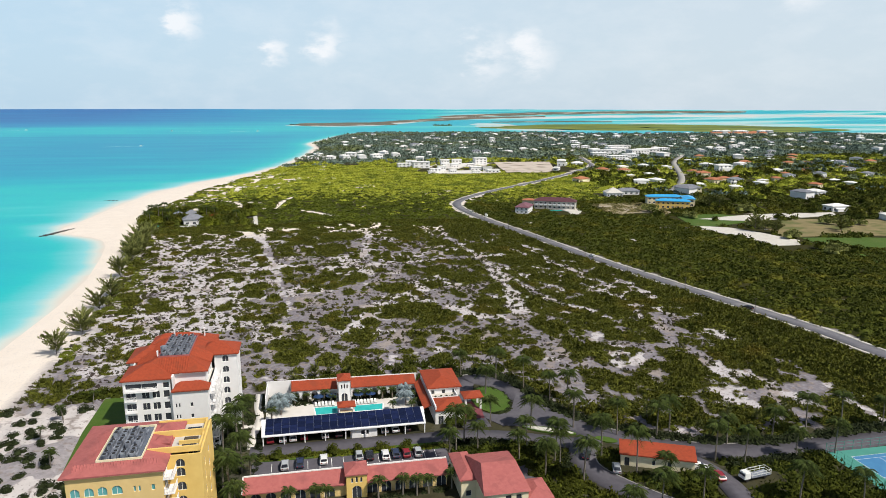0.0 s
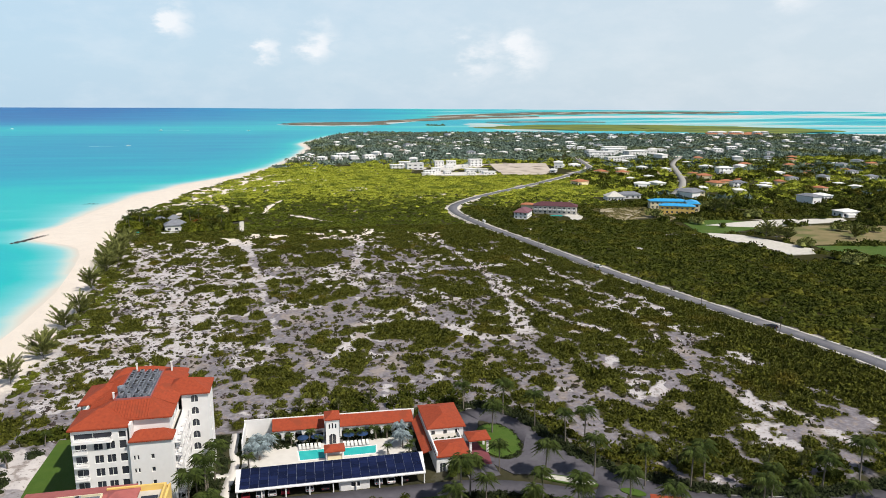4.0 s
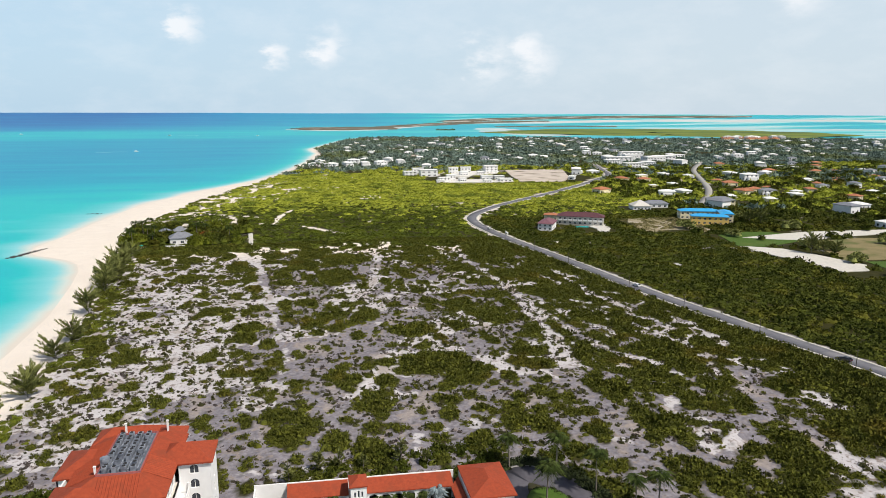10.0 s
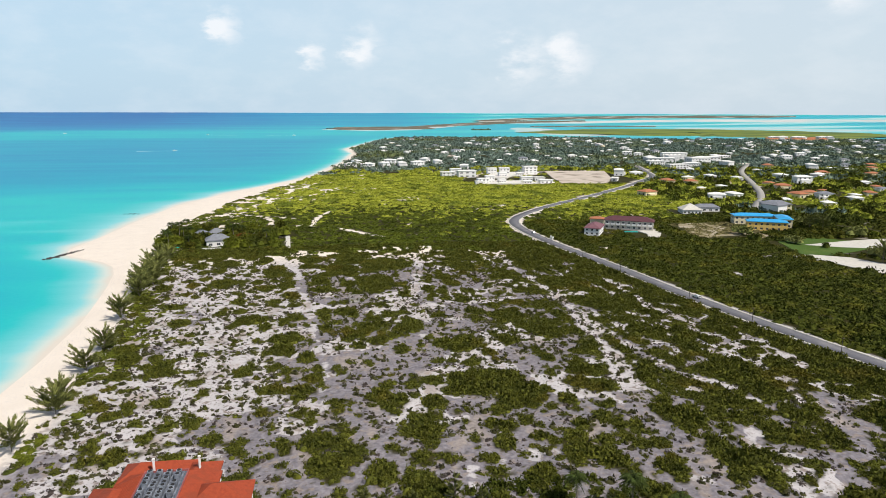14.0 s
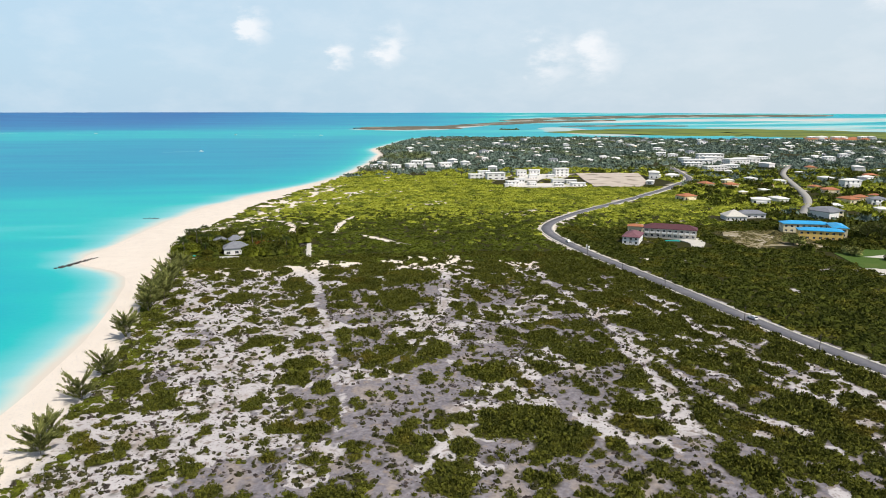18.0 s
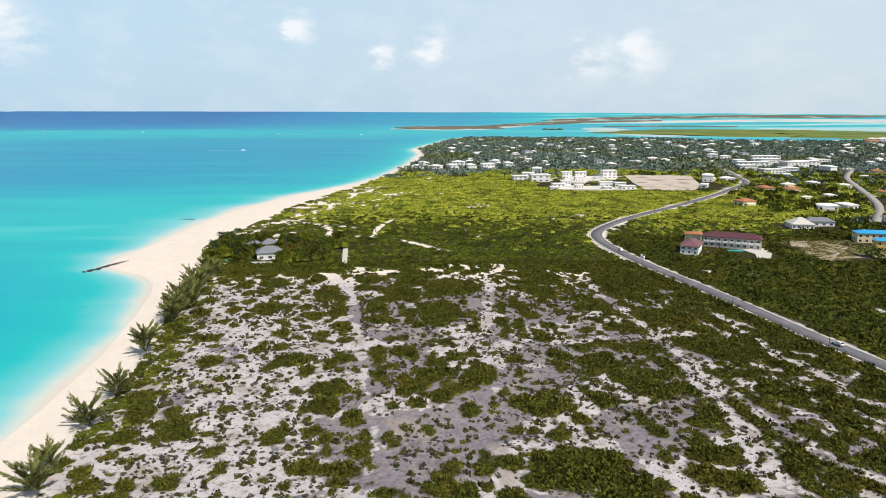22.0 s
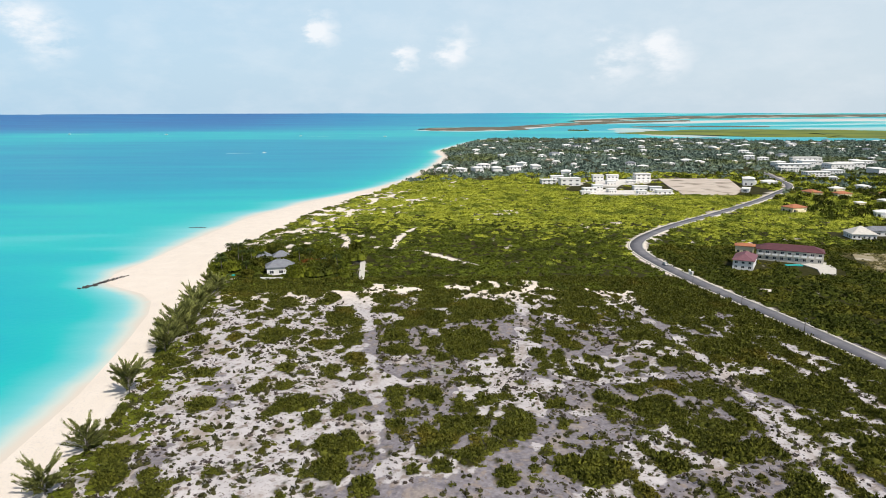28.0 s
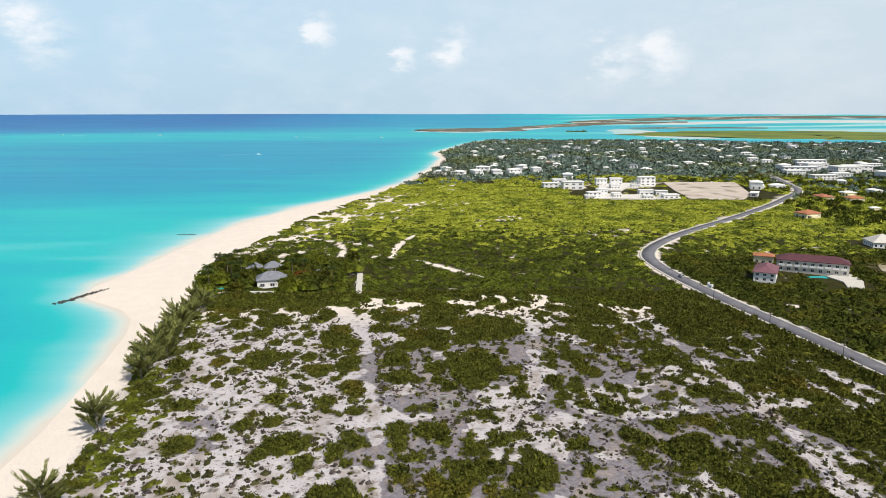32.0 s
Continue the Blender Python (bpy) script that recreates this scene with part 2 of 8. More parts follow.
M_BARK = material("palm_bark", (0.22, 0.19, 0.16), 0.9, (0.15, 0.13, 0.11), 3.0, bump=0.5)
M_POOL = material("pool_water", (0.03, 0.42, 0.42), 0.08, (0.05, 0.5, 0.48), 0.4, bump=0.15, bump_scale=3, spec=0.5)
M_PURPLE = material("mauve_roof_sheeting", (0.115, 0.045, 0.055), 0.8, (0.085, 0.036, 0.045), 0.5, bump=0.3, bump_scale=4)
M_BLUE = material("blue_metal_roof", (0.03, 0.30, 0.62), 0.45, (0.05, 0.36, 0.68), 0.3)
M_GREYROOF = material("grey_shingle_roof", (0.22, 0.23, 0.26), 0.85, (0.16, 0.17, 0.2), 0.6, bump=0.3, bump_scale=4)
M_WHITEROOF = material("white_house_roof", (0.80, 0.79, 0.77), 0.7, (0.74, 0.73, 0.71), 0.3)
M_TERRA = material("terracotta_house_roof", (0.42, 0.17, 0.09), 0.8, (0.35, 0.14, 0.07), 0.5)
M_DARK = material("dark_opening", (0.03, 0.03, 0.033), 0.8, (0.02, 0.02, 0.022), 1.0)
M_ROCK = material("groyne_rock", (0.075, 0.068, 0.066), 0.9, (0.045, 0.042, 0.042), 0.8, bump=0.8, bump_scale=2, per_object=0.35)
M_COURT = material("blue_court_paint", (0.05, 0.18, 0.36), 0.8, (0.06, 0.21, 0.4), 0.5)
M_COURTG = material("green_court_paint", (0.06, 0.24, 0.20), 0.8, (0.07, 0.27, 0.22), 0.5)
M_LINE = material("white_paint", (0.8, 0.8, 0.78), 0.7, (0.7, 0.7, 0.68), 2.0)
M_RUBBER = material("tyre_rubber", (0.025, 0.025, 0.025), 0.8)
M_BRICK = material("wine_red_paving", (0.20, 0.055, 0.07), 0.85, (0.16, 0.045, 0.055), 0.8)
M_BLUEPAD = material("blue_cushion_cloth", (0.02, 0.05, 0.13), 0.9)
CAR_PAINTS = [material("car_paint_" + k, c, 0.25, tuple(v * 0.95 for v in c), 0.3, spec=0.6) for k, c in
              (("white", (0.75, 0.75, 0.75)), ("black", (0.02, 0.02, 0.025)), ("silver", (0.4, 0.42, 0.44)),
               ("red", (0.25, 0.02, 0.03)), ("navy", (0.03, 0.04, 0.08)))]

# ---- helpers for shapes ----
def part(name, bm, mat, parent=None, label="", smooth=False):
    """One bmesh as one mesh object, under its thing where a parent is given."""
    me = bpy.data.meshes.new(name)
    if smooth:
        for fc in bm.faces:
            fc.smooth = True
    bm.to_mesh(me)
    bm.free()
    me.materials.append(mat)
    ob = new(name, me)
    ob.parent = parent
    if label:
        ob["label"] = label
    return ob


def from_arrays(name, verts, faces, mat, parent=None, smooth=False):
    """A mesh from numpy arrays of vertices (n, 3) and faces (m, 3 or 4)."""
    me = bpy.data.meshes.new(name)
    k = faces.shape[1]
    me.vertices.add(len(verts))
    me.vertices.foreach_set("co", np.ascontiguousarray(verts, np.float32).ravel())
    me.loops.add(faces.size)
    me.loops.foreach_set("vertex_index", np.ascontiguousarray(faces, np.int32).ravel())
    me.polygons.add(len(faces))
    me.polygons.foreach_set("loop_start", np.arange(0, faces.size, k, dtype=np.int32))
    me.polygons.foreach_set("loop_total", np.full(len(faces), k, np.int32))
    if smooth:
        me.polygons.foreach_set("use_smooth", np.ones(len(faces), bool))
    me.update(calc_edges=True)
    me.materials.append(mat)
    ob = new(name, me)
    ob.parent = parent
    return ob


def hashed(ix, iy, seed):
    h = (ix.astype(np.int64) * 374761393 + iy.astype(np.int64) * 668265263 + seed * 1442695041) & 0x7FFFFFFF
    h = ((h ^ (h >> 13)) * 1274126177) & 0x7FFFFFFF
    return ((h ^ (h >> 16)) & 0xFFFF) / 65535.0


def value_noise(x, y, seed=0):
    ix, iy = np.floor(x), np.floor(y)
    u, v = x - ix, y - iy
    u, v = u * u * (3 - 2 * u), v * v * (3 - 2 * v)
    a, b = hashed(ix, iy, seed), hashed(ix + 1, iy, seed)
    c, d = hashed(ix, iy + 1, seed), hashed(ix + 1, iy + 1, seed)
    return (a * (1 - u) + b * u) * (1 - v) + (c * (1 - u) + d * u) * v


def fbm(x, y, seed=0, octaves=4):
    total, amp = 0.0, 0.5
    for k in range(octaves):
        total = total + amp * value_noise(x * 2 ** k, y * 2 ** k, seed + k)
        amp *= 0.5
    return total / (1 - 0.5 ** octaves)


def near_line(x, y, line):
    """Distance of the points to a polyline."""
    best = np.full(np.shape(x), 1e9)
    for (ax, ay), (bx, by) in zip(line, line[1:]):
        dx, dy = bx - ax, by - ay
        k = np.clip(((x - ax) * dx + (y - ay) * dy) / (dx * dx + dy * dy), 0, 1)
        best = np.minimum(best, np.hypot(x - ax - k * dx, y - ay - k * dy))
    return best


def smooth_line(points, times=3):
    p = np.array(points, float)
    for _ in range(times):
        q = np.empty((2 * len(p) - 2, 2))
        q[0::2], q[1::2] = 0.75 * p[:-1] + 0.25 * p[1:], 0.25 * p[:-1] + 0.75 * p[1:]
        p = np.vstack([p[:1], q, p[-1:]])
    return p


# ---- the plan ----
SHORE = [(-700, -104), (250, -105), (300, -104), (345, -106), (395, -113), (428, -119), (446, -125), (460, -135), (474, -154),
         (482, -162), (498, -165), (530, -161), (598, -156), (677, -147), (752, -124), (830, -91), (890, -62), (965, -38), (1190, 0),
         (1400, 18), (1530, 4), (1580, 14), (1732, 47), (1950, 95), (2150, 171), (2300, 700)]
VEG = [(-700, -80), (200, -84), (254, -84), (291, -88), (330, -90), (362, -95), (398, -101), (450, -108), (476, -110), (510, -121),
       (540, -123), (575, -120), (630, -112), (690, -104), (731, -95), (775, -83), (830, -68), (994, -30), (1190, 6), (1530, 16), (2150, 180), (2300, 700)]
NORTH = [(-300, 2600), (171, 2150), (730, 2085), (850, 1960), (1600, 1890), (1680, 1730), (4900, 1650)]
ROAD = smooth_line([(196, 120), (190, 183), (182, 225), (167, 279), (152, 340), (143, 399), (131, 458), (124, 500), (121, 540), (124, 567), (140, 597),
                    (177, 643), (232, 698), (303, 776), (345, 830), (388, 884), (408, 954), (438, 1055)])
LANE = smooth_line([(8, 220), (-3, 246), (-8, 274), (-13, 300), (-16, 337), (-18, 352), (-21.5, 374), (-24, 405), (-29, 428), (-37, 446), (-41, 456)])
HOUSE_LANE = smooth_line([(-35.5, 478), (-36.5, 492), (-38.5, 518)])
# bare tracks through the scrub, each with its half width
TRACKS = [(smooth_line([(-27, 346), (-18, 350), (-4, 351), (2, 348), (20, 345), (36, 348), (52, 350), (69, 353), (86, 353), (105, 359)], 1), 1.6),
          (smooth_line([(88, 446), (87, 429), (88, 396), (90, 365), (91, 345), (95, 314), (97, 292), (99, 274), (102, 263), (113, 250)], 1), 1.3),
          (smooth_line([(91, 335), (90, 314), (89, 287), (85, 265), (82, 250), (77, 233), (82, 222)], 1), 2.0),
          (smooth_line([(27, 406), (31, 371), (30, 357), (39, 346), (44, 328), (50, 300), (53, 282), (57, 265), (64, 252), (70, 246)], 1), 2.0),
          (smooth_line([(36, 458), (39, 430), (31, 395), (29, 362)], 1), 1.8), (smooth_line([(2, 348), (5, 341), (2, 330)], 1), 1.6),
          (smooth_line([(-42, 457), (-32, 460), (-8, 464)], 1), 2.2), (smooth_line([(-85, 352), (-50, 360), (-25, 348)], 1), 1.2),
          (smooth_line([(101, 211), (116, 205), (128, 206), (128, 189), (126, 175)], 1), 1.8), (smooth_line([(82, 222), (80, 198), (75, 177), (76, 168)], 1), 2.6),
          (smooth_line([(80, 198), (96, 189), (108, 196), (116, 205)], 1), 1.6), (smooth_line([(118, 168), (132, 163), (150, 166)], 1), 2.6), (smooth_line([(140, 238), (128, 222), (126, 210)], 1), 2.0)]
# stands of closed scrub: centre and half sizes
STANDS_NEAR = [(39, 262, 14, 10), (48, 252, 9, 9), (17, 234, 8, 6), (-8.6, 230, 4, 6), (89.6, 209.5, 5.5, 11), (90, 233, 5, 8), (110, 214, 8, 6), (115, 182, 8, 7), (92, 180, 6, 5), (142, 196, 8, 14),
               (104, 171, 7, 4), (-32, 232.5, 5, 3.4), (-17, 265.7, 5, 4.5), (70, 256, 9, 7), (78, 268, 5, 4), (107, 240, 7, 8), (120, 258, 12, 14), (-34.6, 286, 4.3, 4), (-60.4, 285, 5.4, 5), (-55.6, 262, 4, 3.7), (22, 251, 5, 5)]
STANDS_MID = [(14.5, 311, 5, 4.4), (21.5, 320, 4, 12), (44.7, 308, 6, 4.5), (36, 336, 3.4, 4), (61, 333, 7, 8), (71, 313, 6, 7), (106, 319, 5, 4), (112, 341, 13, 12), (83, 364, 7, 4), (105, 379, 10, 12), (76, 395, 8, 9), (55, 370, 4, 3),
              (67, 364, 3.5, 4), (37, 299, 9, 8), (70.6, 310, 6, 6), (3, 313, 5, 5), (7, 330, 3.6, 4.6), (-5, 247, 4.5, 3.2), (1, 251, 3, 2), (-7.4, 328, 5, 3.3)]
STANDS_FAR = [(20, 430, 13, 18), (12, 388, 10, 15), (66.6, 448, 10, 13), (105, 442, 17, 24), (-27, 372, 4.5, 7), (-30, 394, 5, 9), (-38, 420, 6, 13), (-59, 398, 7, 8), (-75, 360.7, 5, 5), (-11.6, 378, 8, 5), (-20, 431, 7, 5), (-14, 398, 5, 8),
              (-6.5, 355, 5.8, 2.2), (-21, 337, 3, 4.5), (-39, 335.6, 6.5, 6), (-23, 310, 7, 4.5), (-13.7, 310.6, 4, 5), (-4, 418, 9, 10), (2, 442, 10, 12), (60, 420, 8, 12)]
STRIP = smooth_line([(80, 350), (85, 330), (88, 312), (92, 295), (94, 280), (101, 258), (109, 243)], 1)
# flats of grey crusted sand
FLATS = [(2, 275, 9, 30), (38, 317, 9, 12), (56, 335, 6, 9), (78, 332, 6, 7), (72, 392, 9, 9), (62, 290, 9, 12), (80, 300, 5, 14), (-2, 330, 5, 12), (85, 185, 8, 16), (118, 196, 10, 8), (20, 290, 7, 10), (30, 225, 16, 8), (48, 384, 8, 14)]
PATHS = [smooth_line([(-92, 632), (-76, 615), (-65, 605), (-46, 599), (-40, 592)]), smooth_line([(-62, 604), (-55, 585), (-54, 560)]), smooth_line([(-13, 633), (-23, 597), (-25, 560)]),
         smooth_line([(-10, 551), (6, 532), (24, 515)]), smooth_line([(-58, 755), (-48, 790), (-38, 824)]), smooth_line([(-20, 765), (-12, 790), (-4, 808)]), smooth_line([(-38, 737), (-28, 748)])]
LANE2 = smooth_line([(345, 602), (357, 619), (413, 694), (481, 827), (539, 943), (612, 1041), (640, 1070)])


def coast(y):
    return np.interp(y, [p[0] for p in SHORE], [p[1] for p in SHORE])


def green_edge(y):
    return np.interp(y, [p[0] for p in VEG], [p[1] for p in VEG])


def inland(x, y):
    """Metres from the water's edge, more than 0 on land."""
    return np.minimum(x - coast(y), np.interp(x, [p[0] for p in NORTH], [p[1] for p in NORTH]) - y)


def bowl(x, y):
    """The slow rise that brings the far rim of the sheets up to the horizon."""
    r = np.hypot(x, np.asarray(y) - 90)
    return 57.0 * (np.clip(r - 3000, 0, None) / 1850) ** 2


def flat_at(x, y):
    """1 on the levelled ground of the resort and along the road, 0 on the dunes."""
    a = np.clip((205 - y) / 12, 0, 1) * np.clip((x + 62) / 8, 0, 1)
    b = np.clip((14 - near_line(x, y, ROAD)) / 6, 0, 1)
    c = np.clip((x - 250) / 10, 0, 1) * np.clip((480 - y) / 10, 0, 1)
    return np.maximum(np.maximum(a, b), c)


def ground_z(x, y):
    x, y = np.asarray(x, float), np.asarray(y, float)
    d = inland(x, y)
    base = np.clip(d * 0.045, -3.0, 0.55)
    base = np.minimum(base, np.where((y < 205) & (x > -60), 0.15 + 0.4 * np.clip((y - 193) / 12, 0, 1), 1.0))
    amp = np.clip((d - 14) / 30, 0, 1) * (1 - 0.92 * flat_at(x, y))
    dune = (fbm(x / 38, y / 30, 3) - 0.45) * 2.6 + (fbm(x / 9, y / 9, 8, 3) - 0.5) * 0.7
    low = np.where(d > 10, 0.1, -5.0) + bowl(x, y)
    return np.maximum(low, base + amp * np.clip(dune, -0.75, 3) * np.clip(1.4 - y / 2500, 0.2, 1) + bowl(x, y))


def steps(*runs):
    out = []
    for a, b, s in runs:
        out.extend(np.arange(a, b, s))
    out.append(runs[-1][1])
    return np.array(out)


def sheet(name, xs, ys, height, mat):
    gx, gy = np.meshgrid(xs, ys)
    v = np.stack([gx.ravel(), gy.ravel(), height(gx, gy).ravel()], 1)
    w, h = len(xs), len(ys)
    i = (np.arange(h - 1)[:, None] * w + np.arange(w - 1)).ravel()
    f = np.stack([i, i + 1, i + w + 1, i + w], 1)
    centre = v[f].mean(1)
    keep = f[np.hypot(centre[:, 0], centre[:, 1] - 90) < 4860]
    r = np.hypot(v[:, 0], v[:, 1] - 90)          # a round rim
    k = np.minimum(1, 4840 / np.maximum(r, 1))
    v[:, 0], v[:, 1] = v[:, 0] * k, (v[:, 1] - 90) * k + 90
    far = r > 4300
    v[far, 2] = height(v[far, 0], v[far, 1])
    return from_arrays(name, v, keep, mat, smooth=True)


def sand_material():
    """White sand, its dune part painted dimmer for cloud shade, with grey crust, dark litter and dark olive floor where
    the scrub closes.
    """
    m = bpy.data.materials.new("dune_sand")
    m.use_nodes = True
    n, l = m.node_tree.nodes, m.node_tree.links
    b = n["Principled BSDF"]
    b.inputs["Roughness"].default_value, b.inputs["Specular IOR Level"].default_value = 0.95, 0.1
    geo = n.new("ShaderNodeNewGeometry")

    def noise_of(s, d=6, st=None):
        t = n.new("ShaderNodeTexNoise")
        t.inputs["Scale"].default_value, t.inputs["Detail"].default_value = s, d
        if st:
            mp = n.new("ShaderNodeMapping")
            mp.inputs["Scale"].default_value = st
            l.new(geo.outputs["Position"], mp.inputs["Vector"])
            l.new(mp.outputs[0], t.inputs["Vector"])
        else:
            l.new(geo.outputs["Position"], t.inputs["Vector"])
        return t.outputs["Fac"]

    def rng(v, lo, hi, a=0.0, c=1.0):
        r = n.new("ShaderNodeMapRange")
        for k, q in enumerate((lo, hi, a, c)):
            r.inputs[k + 1].default_value = q
        l.new(v, r.inputs[0])
        return r.outputs[0]

    def mult(a, c):
        r = n.new("ShaderNodeMath")
        r.operation = "MULTIPLY"
        l.new(a, r.inputs[0])
        l.new(c, r.inputs[1])
        return r.outputs[0]

    def mix(fac, a, c):
        x = n.new("ShaderNodeMix")
        x.data_type = "RGBA"
        l.new(fac, x.inputs[0])
        for s, v in ((6, a), (7, c)):
            if isinstance(v, tuple):
                x.inputs[s].default_value = (*v, 1)
            else:
                l.new(v, x.inputs[s])
        return x.outputs[2]

    cover = n.new("ShaderNodeAttribute")
    cover.attribute_name = "scrub"
    crust = n.new("ShaderNodeAttribute")
    crust.attribute_name = "crust"
    grey = n.new("ShaderNodeAttribute")
    grey.attribute_name = "grey"
    # greyer dune sand, with cloud shade painted into its tone; the beach stays bright
    sand = mix(rng(noise_of(0.25), 0.3, 0.7), (0.54, 0.512, 0.525), (0.42, 0.398, 0.415))
    beach = mix(rng(noise_of(0.12), 0.3, 0.7), (0.75, 0.675, 0.60), (0.70, 0.625, 0.55))
    sand = mix(crust.outputs["Fac"], beach, sand)
    sand = mix(rng(noise_of(2.5), 0.55, 0.75), sand, (0.47, 0.44, 0.445))
    flats = mix(rng(noise_of(0.8, 9), 0.32, 0.68), (0.14, 0.130, 0.150), (0.27, 0.250, 0.275))
    edge = n.new("ShaderNodeMath")
    edge.operation = "MULTIPLY_ADD"
    edge.inputs[1].default_value = 0.9
    l.new(noise_of(0.22, 9), edge.inputs[0])
    l.new(grey.outputs["Fac"], edge.inputs[2])
    sand = mix(mult(crust.outputs["Fac"], rng(edge.outputs[0], 0.93, 1.0)), sand, flats)
    litter = mix(rng(noise_of(1.2), 0.3, 0.7), (0.20, 0.165, 0.15), (0.30, 0.255, 0.235))
    sand = mix(mult(crust.outputs["Fac"], rng(noise_of(0.45, 9), 0.55, 0.64)), sand, litter)
    sand = mix(mult(crust.outputs["Fac"], rng(noise_of(1.5, 9), 0.60, 0.66)), sand, (0.17, 0.145, 0.135))
    sand = mix(mult(crust.outputs["Fac"], rng(noise_of(0.11, 9, (1.0, 0.5, 1.0)), 0.56, 0.66, 0.0, 0.75)), sand, mix(rng(noise_of(0.9), 0.3, 0.7), (0.25, 0.21, 0.19), (0.38, 0.33, 0.30)))
    # near-black olive ground colour, masked to where scrub or planting stands
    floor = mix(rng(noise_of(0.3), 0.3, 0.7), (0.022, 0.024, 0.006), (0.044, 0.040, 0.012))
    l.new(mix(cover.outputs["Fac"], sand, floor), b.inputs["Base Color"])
    bp = n.new("ShaderNodeBump")
    bp.inputs["Strength"].default_value, bp.inputs["Distance"].default_value = 0.5, 0.25
    l.new(noise_of(0.9, 9), bp.inputs["Height"])
    l.new(bp.outputs[0], b.inputs["Normal"])
    return m


def clumps(x, y, cell, seed, small, large, keep):
    """Metres to the edge of the nearest of a scatter of round clumps, less than 0 inside."""
    ix, iy = np.floor(x / cell), np.floor(y / cell)
    best = np.full(np.shape(x), 9.0)
    for dx in (-1, 0, 1):
        for dy in (-1, 0, 1):
            cx, cy = (ix + dx + hashed(ix + dx, iy + dy, seed)) * cell, (iy + dy + hashed(ix + dx, iy + dy, seed + 1)) * cell
            r = small + (large - small) * hashed(ix + dx, iy + dy, seed + 2) ** 1.5
            d = np.hypot(x - cx, (y - cy) * 0.72) - r
            best = np.where(hashed(ix + dx, iy + dy, seed + 3) < keep, np.minimum(best, d), best)
    return best


def stand_gap(x, y):
    """Metres to the nearest large stand of scrub, less than 0 inside one."""
    best = near_line(x, y, STRIP) - 3.2
    for cx, cy, rx, ry in STANDS_NEAR + STANDS_MID + STANDS_FAR:
        best = np.minimum(best, (np.hypot((x - cx) / rx, (y - cy) / ry) - 1) * min(rx, ry))
    best = np.minimum(best, near_line(x, y, ROAD) - 15 - 22 * np.clip((300 - y) / 120, 0, 1))
    shut = np.interp(x, [-90, -45, -30, 0, 25, 45, 60, 120], [452, 462, 466, 462, 472, 474, 462, 452])
    best = np.minimum(best, (shut - y + 22 * (fbm(x / 14, y / 14, 35, 2) - 0.5)) * 0.5)
    return best + 7.0 * (fbm(x / 6, y / 8, 27, 4) - 0.5) + 0.55


def track_gap(x, y):
    """Metres outside the nearest bare track, less than 0 on it."""
    best = near_line(x, y, LANE) - 1.3 - 1.2 * np.clip((y - 425) / 25, 0, 1) + 1.0 * np.clip((300 - y) / 40, 0, 1)
    for line, half in TRACKS:
        best = np.minimum(best, near_line(x, y, line) - half)
    return best + 5.0 * (fbm(x / 5, y / 7, 245, 3) - 0.5)


def clump_gap(x, y):
    """Metres to the nearest clump of dune shrubs, less than 0 inside one."""
    big = fbm(x / 40, y / 45, 33, 3)
    k = np.interp(x, [-90, -45, -20, 20, 60, 100, 150], [0.52, 0.50, 0.56, 0.60, 0.70, 0.90, 1.0]) - 1.0 * (big - 0.5) + (-0.12 + 0.52 * (x > 60)) * np.clip((235 - y) / 30, 0, 1) + 0.5 * np.clip((y - 385) / 90, 0, 1) * np.clip((x + 40) / 30, 0.3, 1)
    for cx, cy, rx, ry in FLATS:
        k = k - 0.30 * np.exp(-((x - cx) / rx) ** 2 - ((y - cy) / ry) ** 2)
    k = np.clip(k, 0.06, 0.95)
    wob = 1.7 * (fbm(x / 3.0, y / 3.6, 29, 3) - 0.5)
    d = np.minimum(clumps(x, y, 6.4, 201, 0.8, 3.4, k), clumps(x + 3, y + 5, 9.0, 211, 1.2, 5.0, k * 0.8))
    d = np.minimum(d, clumps(x + 1, y + 2, 7.0, 251, 1.2, 4.2, np.maximum(np.clip((x - 66) / 60, 0, 0.62), 0.85 * np.clip((x - 84) / 8, 0, 1) * np.clip((228 - y) / 10, 0, 1))))
    d = np.minimum(d, stand_gap(x, y))
    d = np.maximum(d + wob, 0.8 - track_gap(x, y))
    return np.minimum(d, clumps(x, y, 3.4, 221, 0.3, 0.9, 0.22))


def grey_flats(x, y):
    """Where the sand lies grey and flat between the clumps, 0 to 1, with cloud shade painted in near the resort."""
    # the (255 - y) term greys the nearest sand further, as painted cloud shade
    g = fbm(x / 17, y / 20, 231, 4) - 0.5 + 0.10 * np.exp(-((x - 40) / 60) ** 2) - 0.07 - 0.12 * np.clip((-20 - x) / 20, 0, 1) + 0.10 * np.clip((255 - y) / 30, 0, 1) + 0.06 * np.clip((245 - y) / 25, 0, 1) * np.clip((-15 - x) / 15, 0, 1)
    for cx, cy, rx, ry in FLATS:
        g = g + 0.32 * np.exp(-((x - cx) / rx) ** 2 - ((y - cy) / ry) ** 2)
    g = g - 0.05 * np.clip(0.6 - track_gap(x, y) / 1.2, 0, 1) * np.clip((y - 285) / 20, 0, 1)
    return np.clip(0.5 + 3.4 * g, 0, 1)


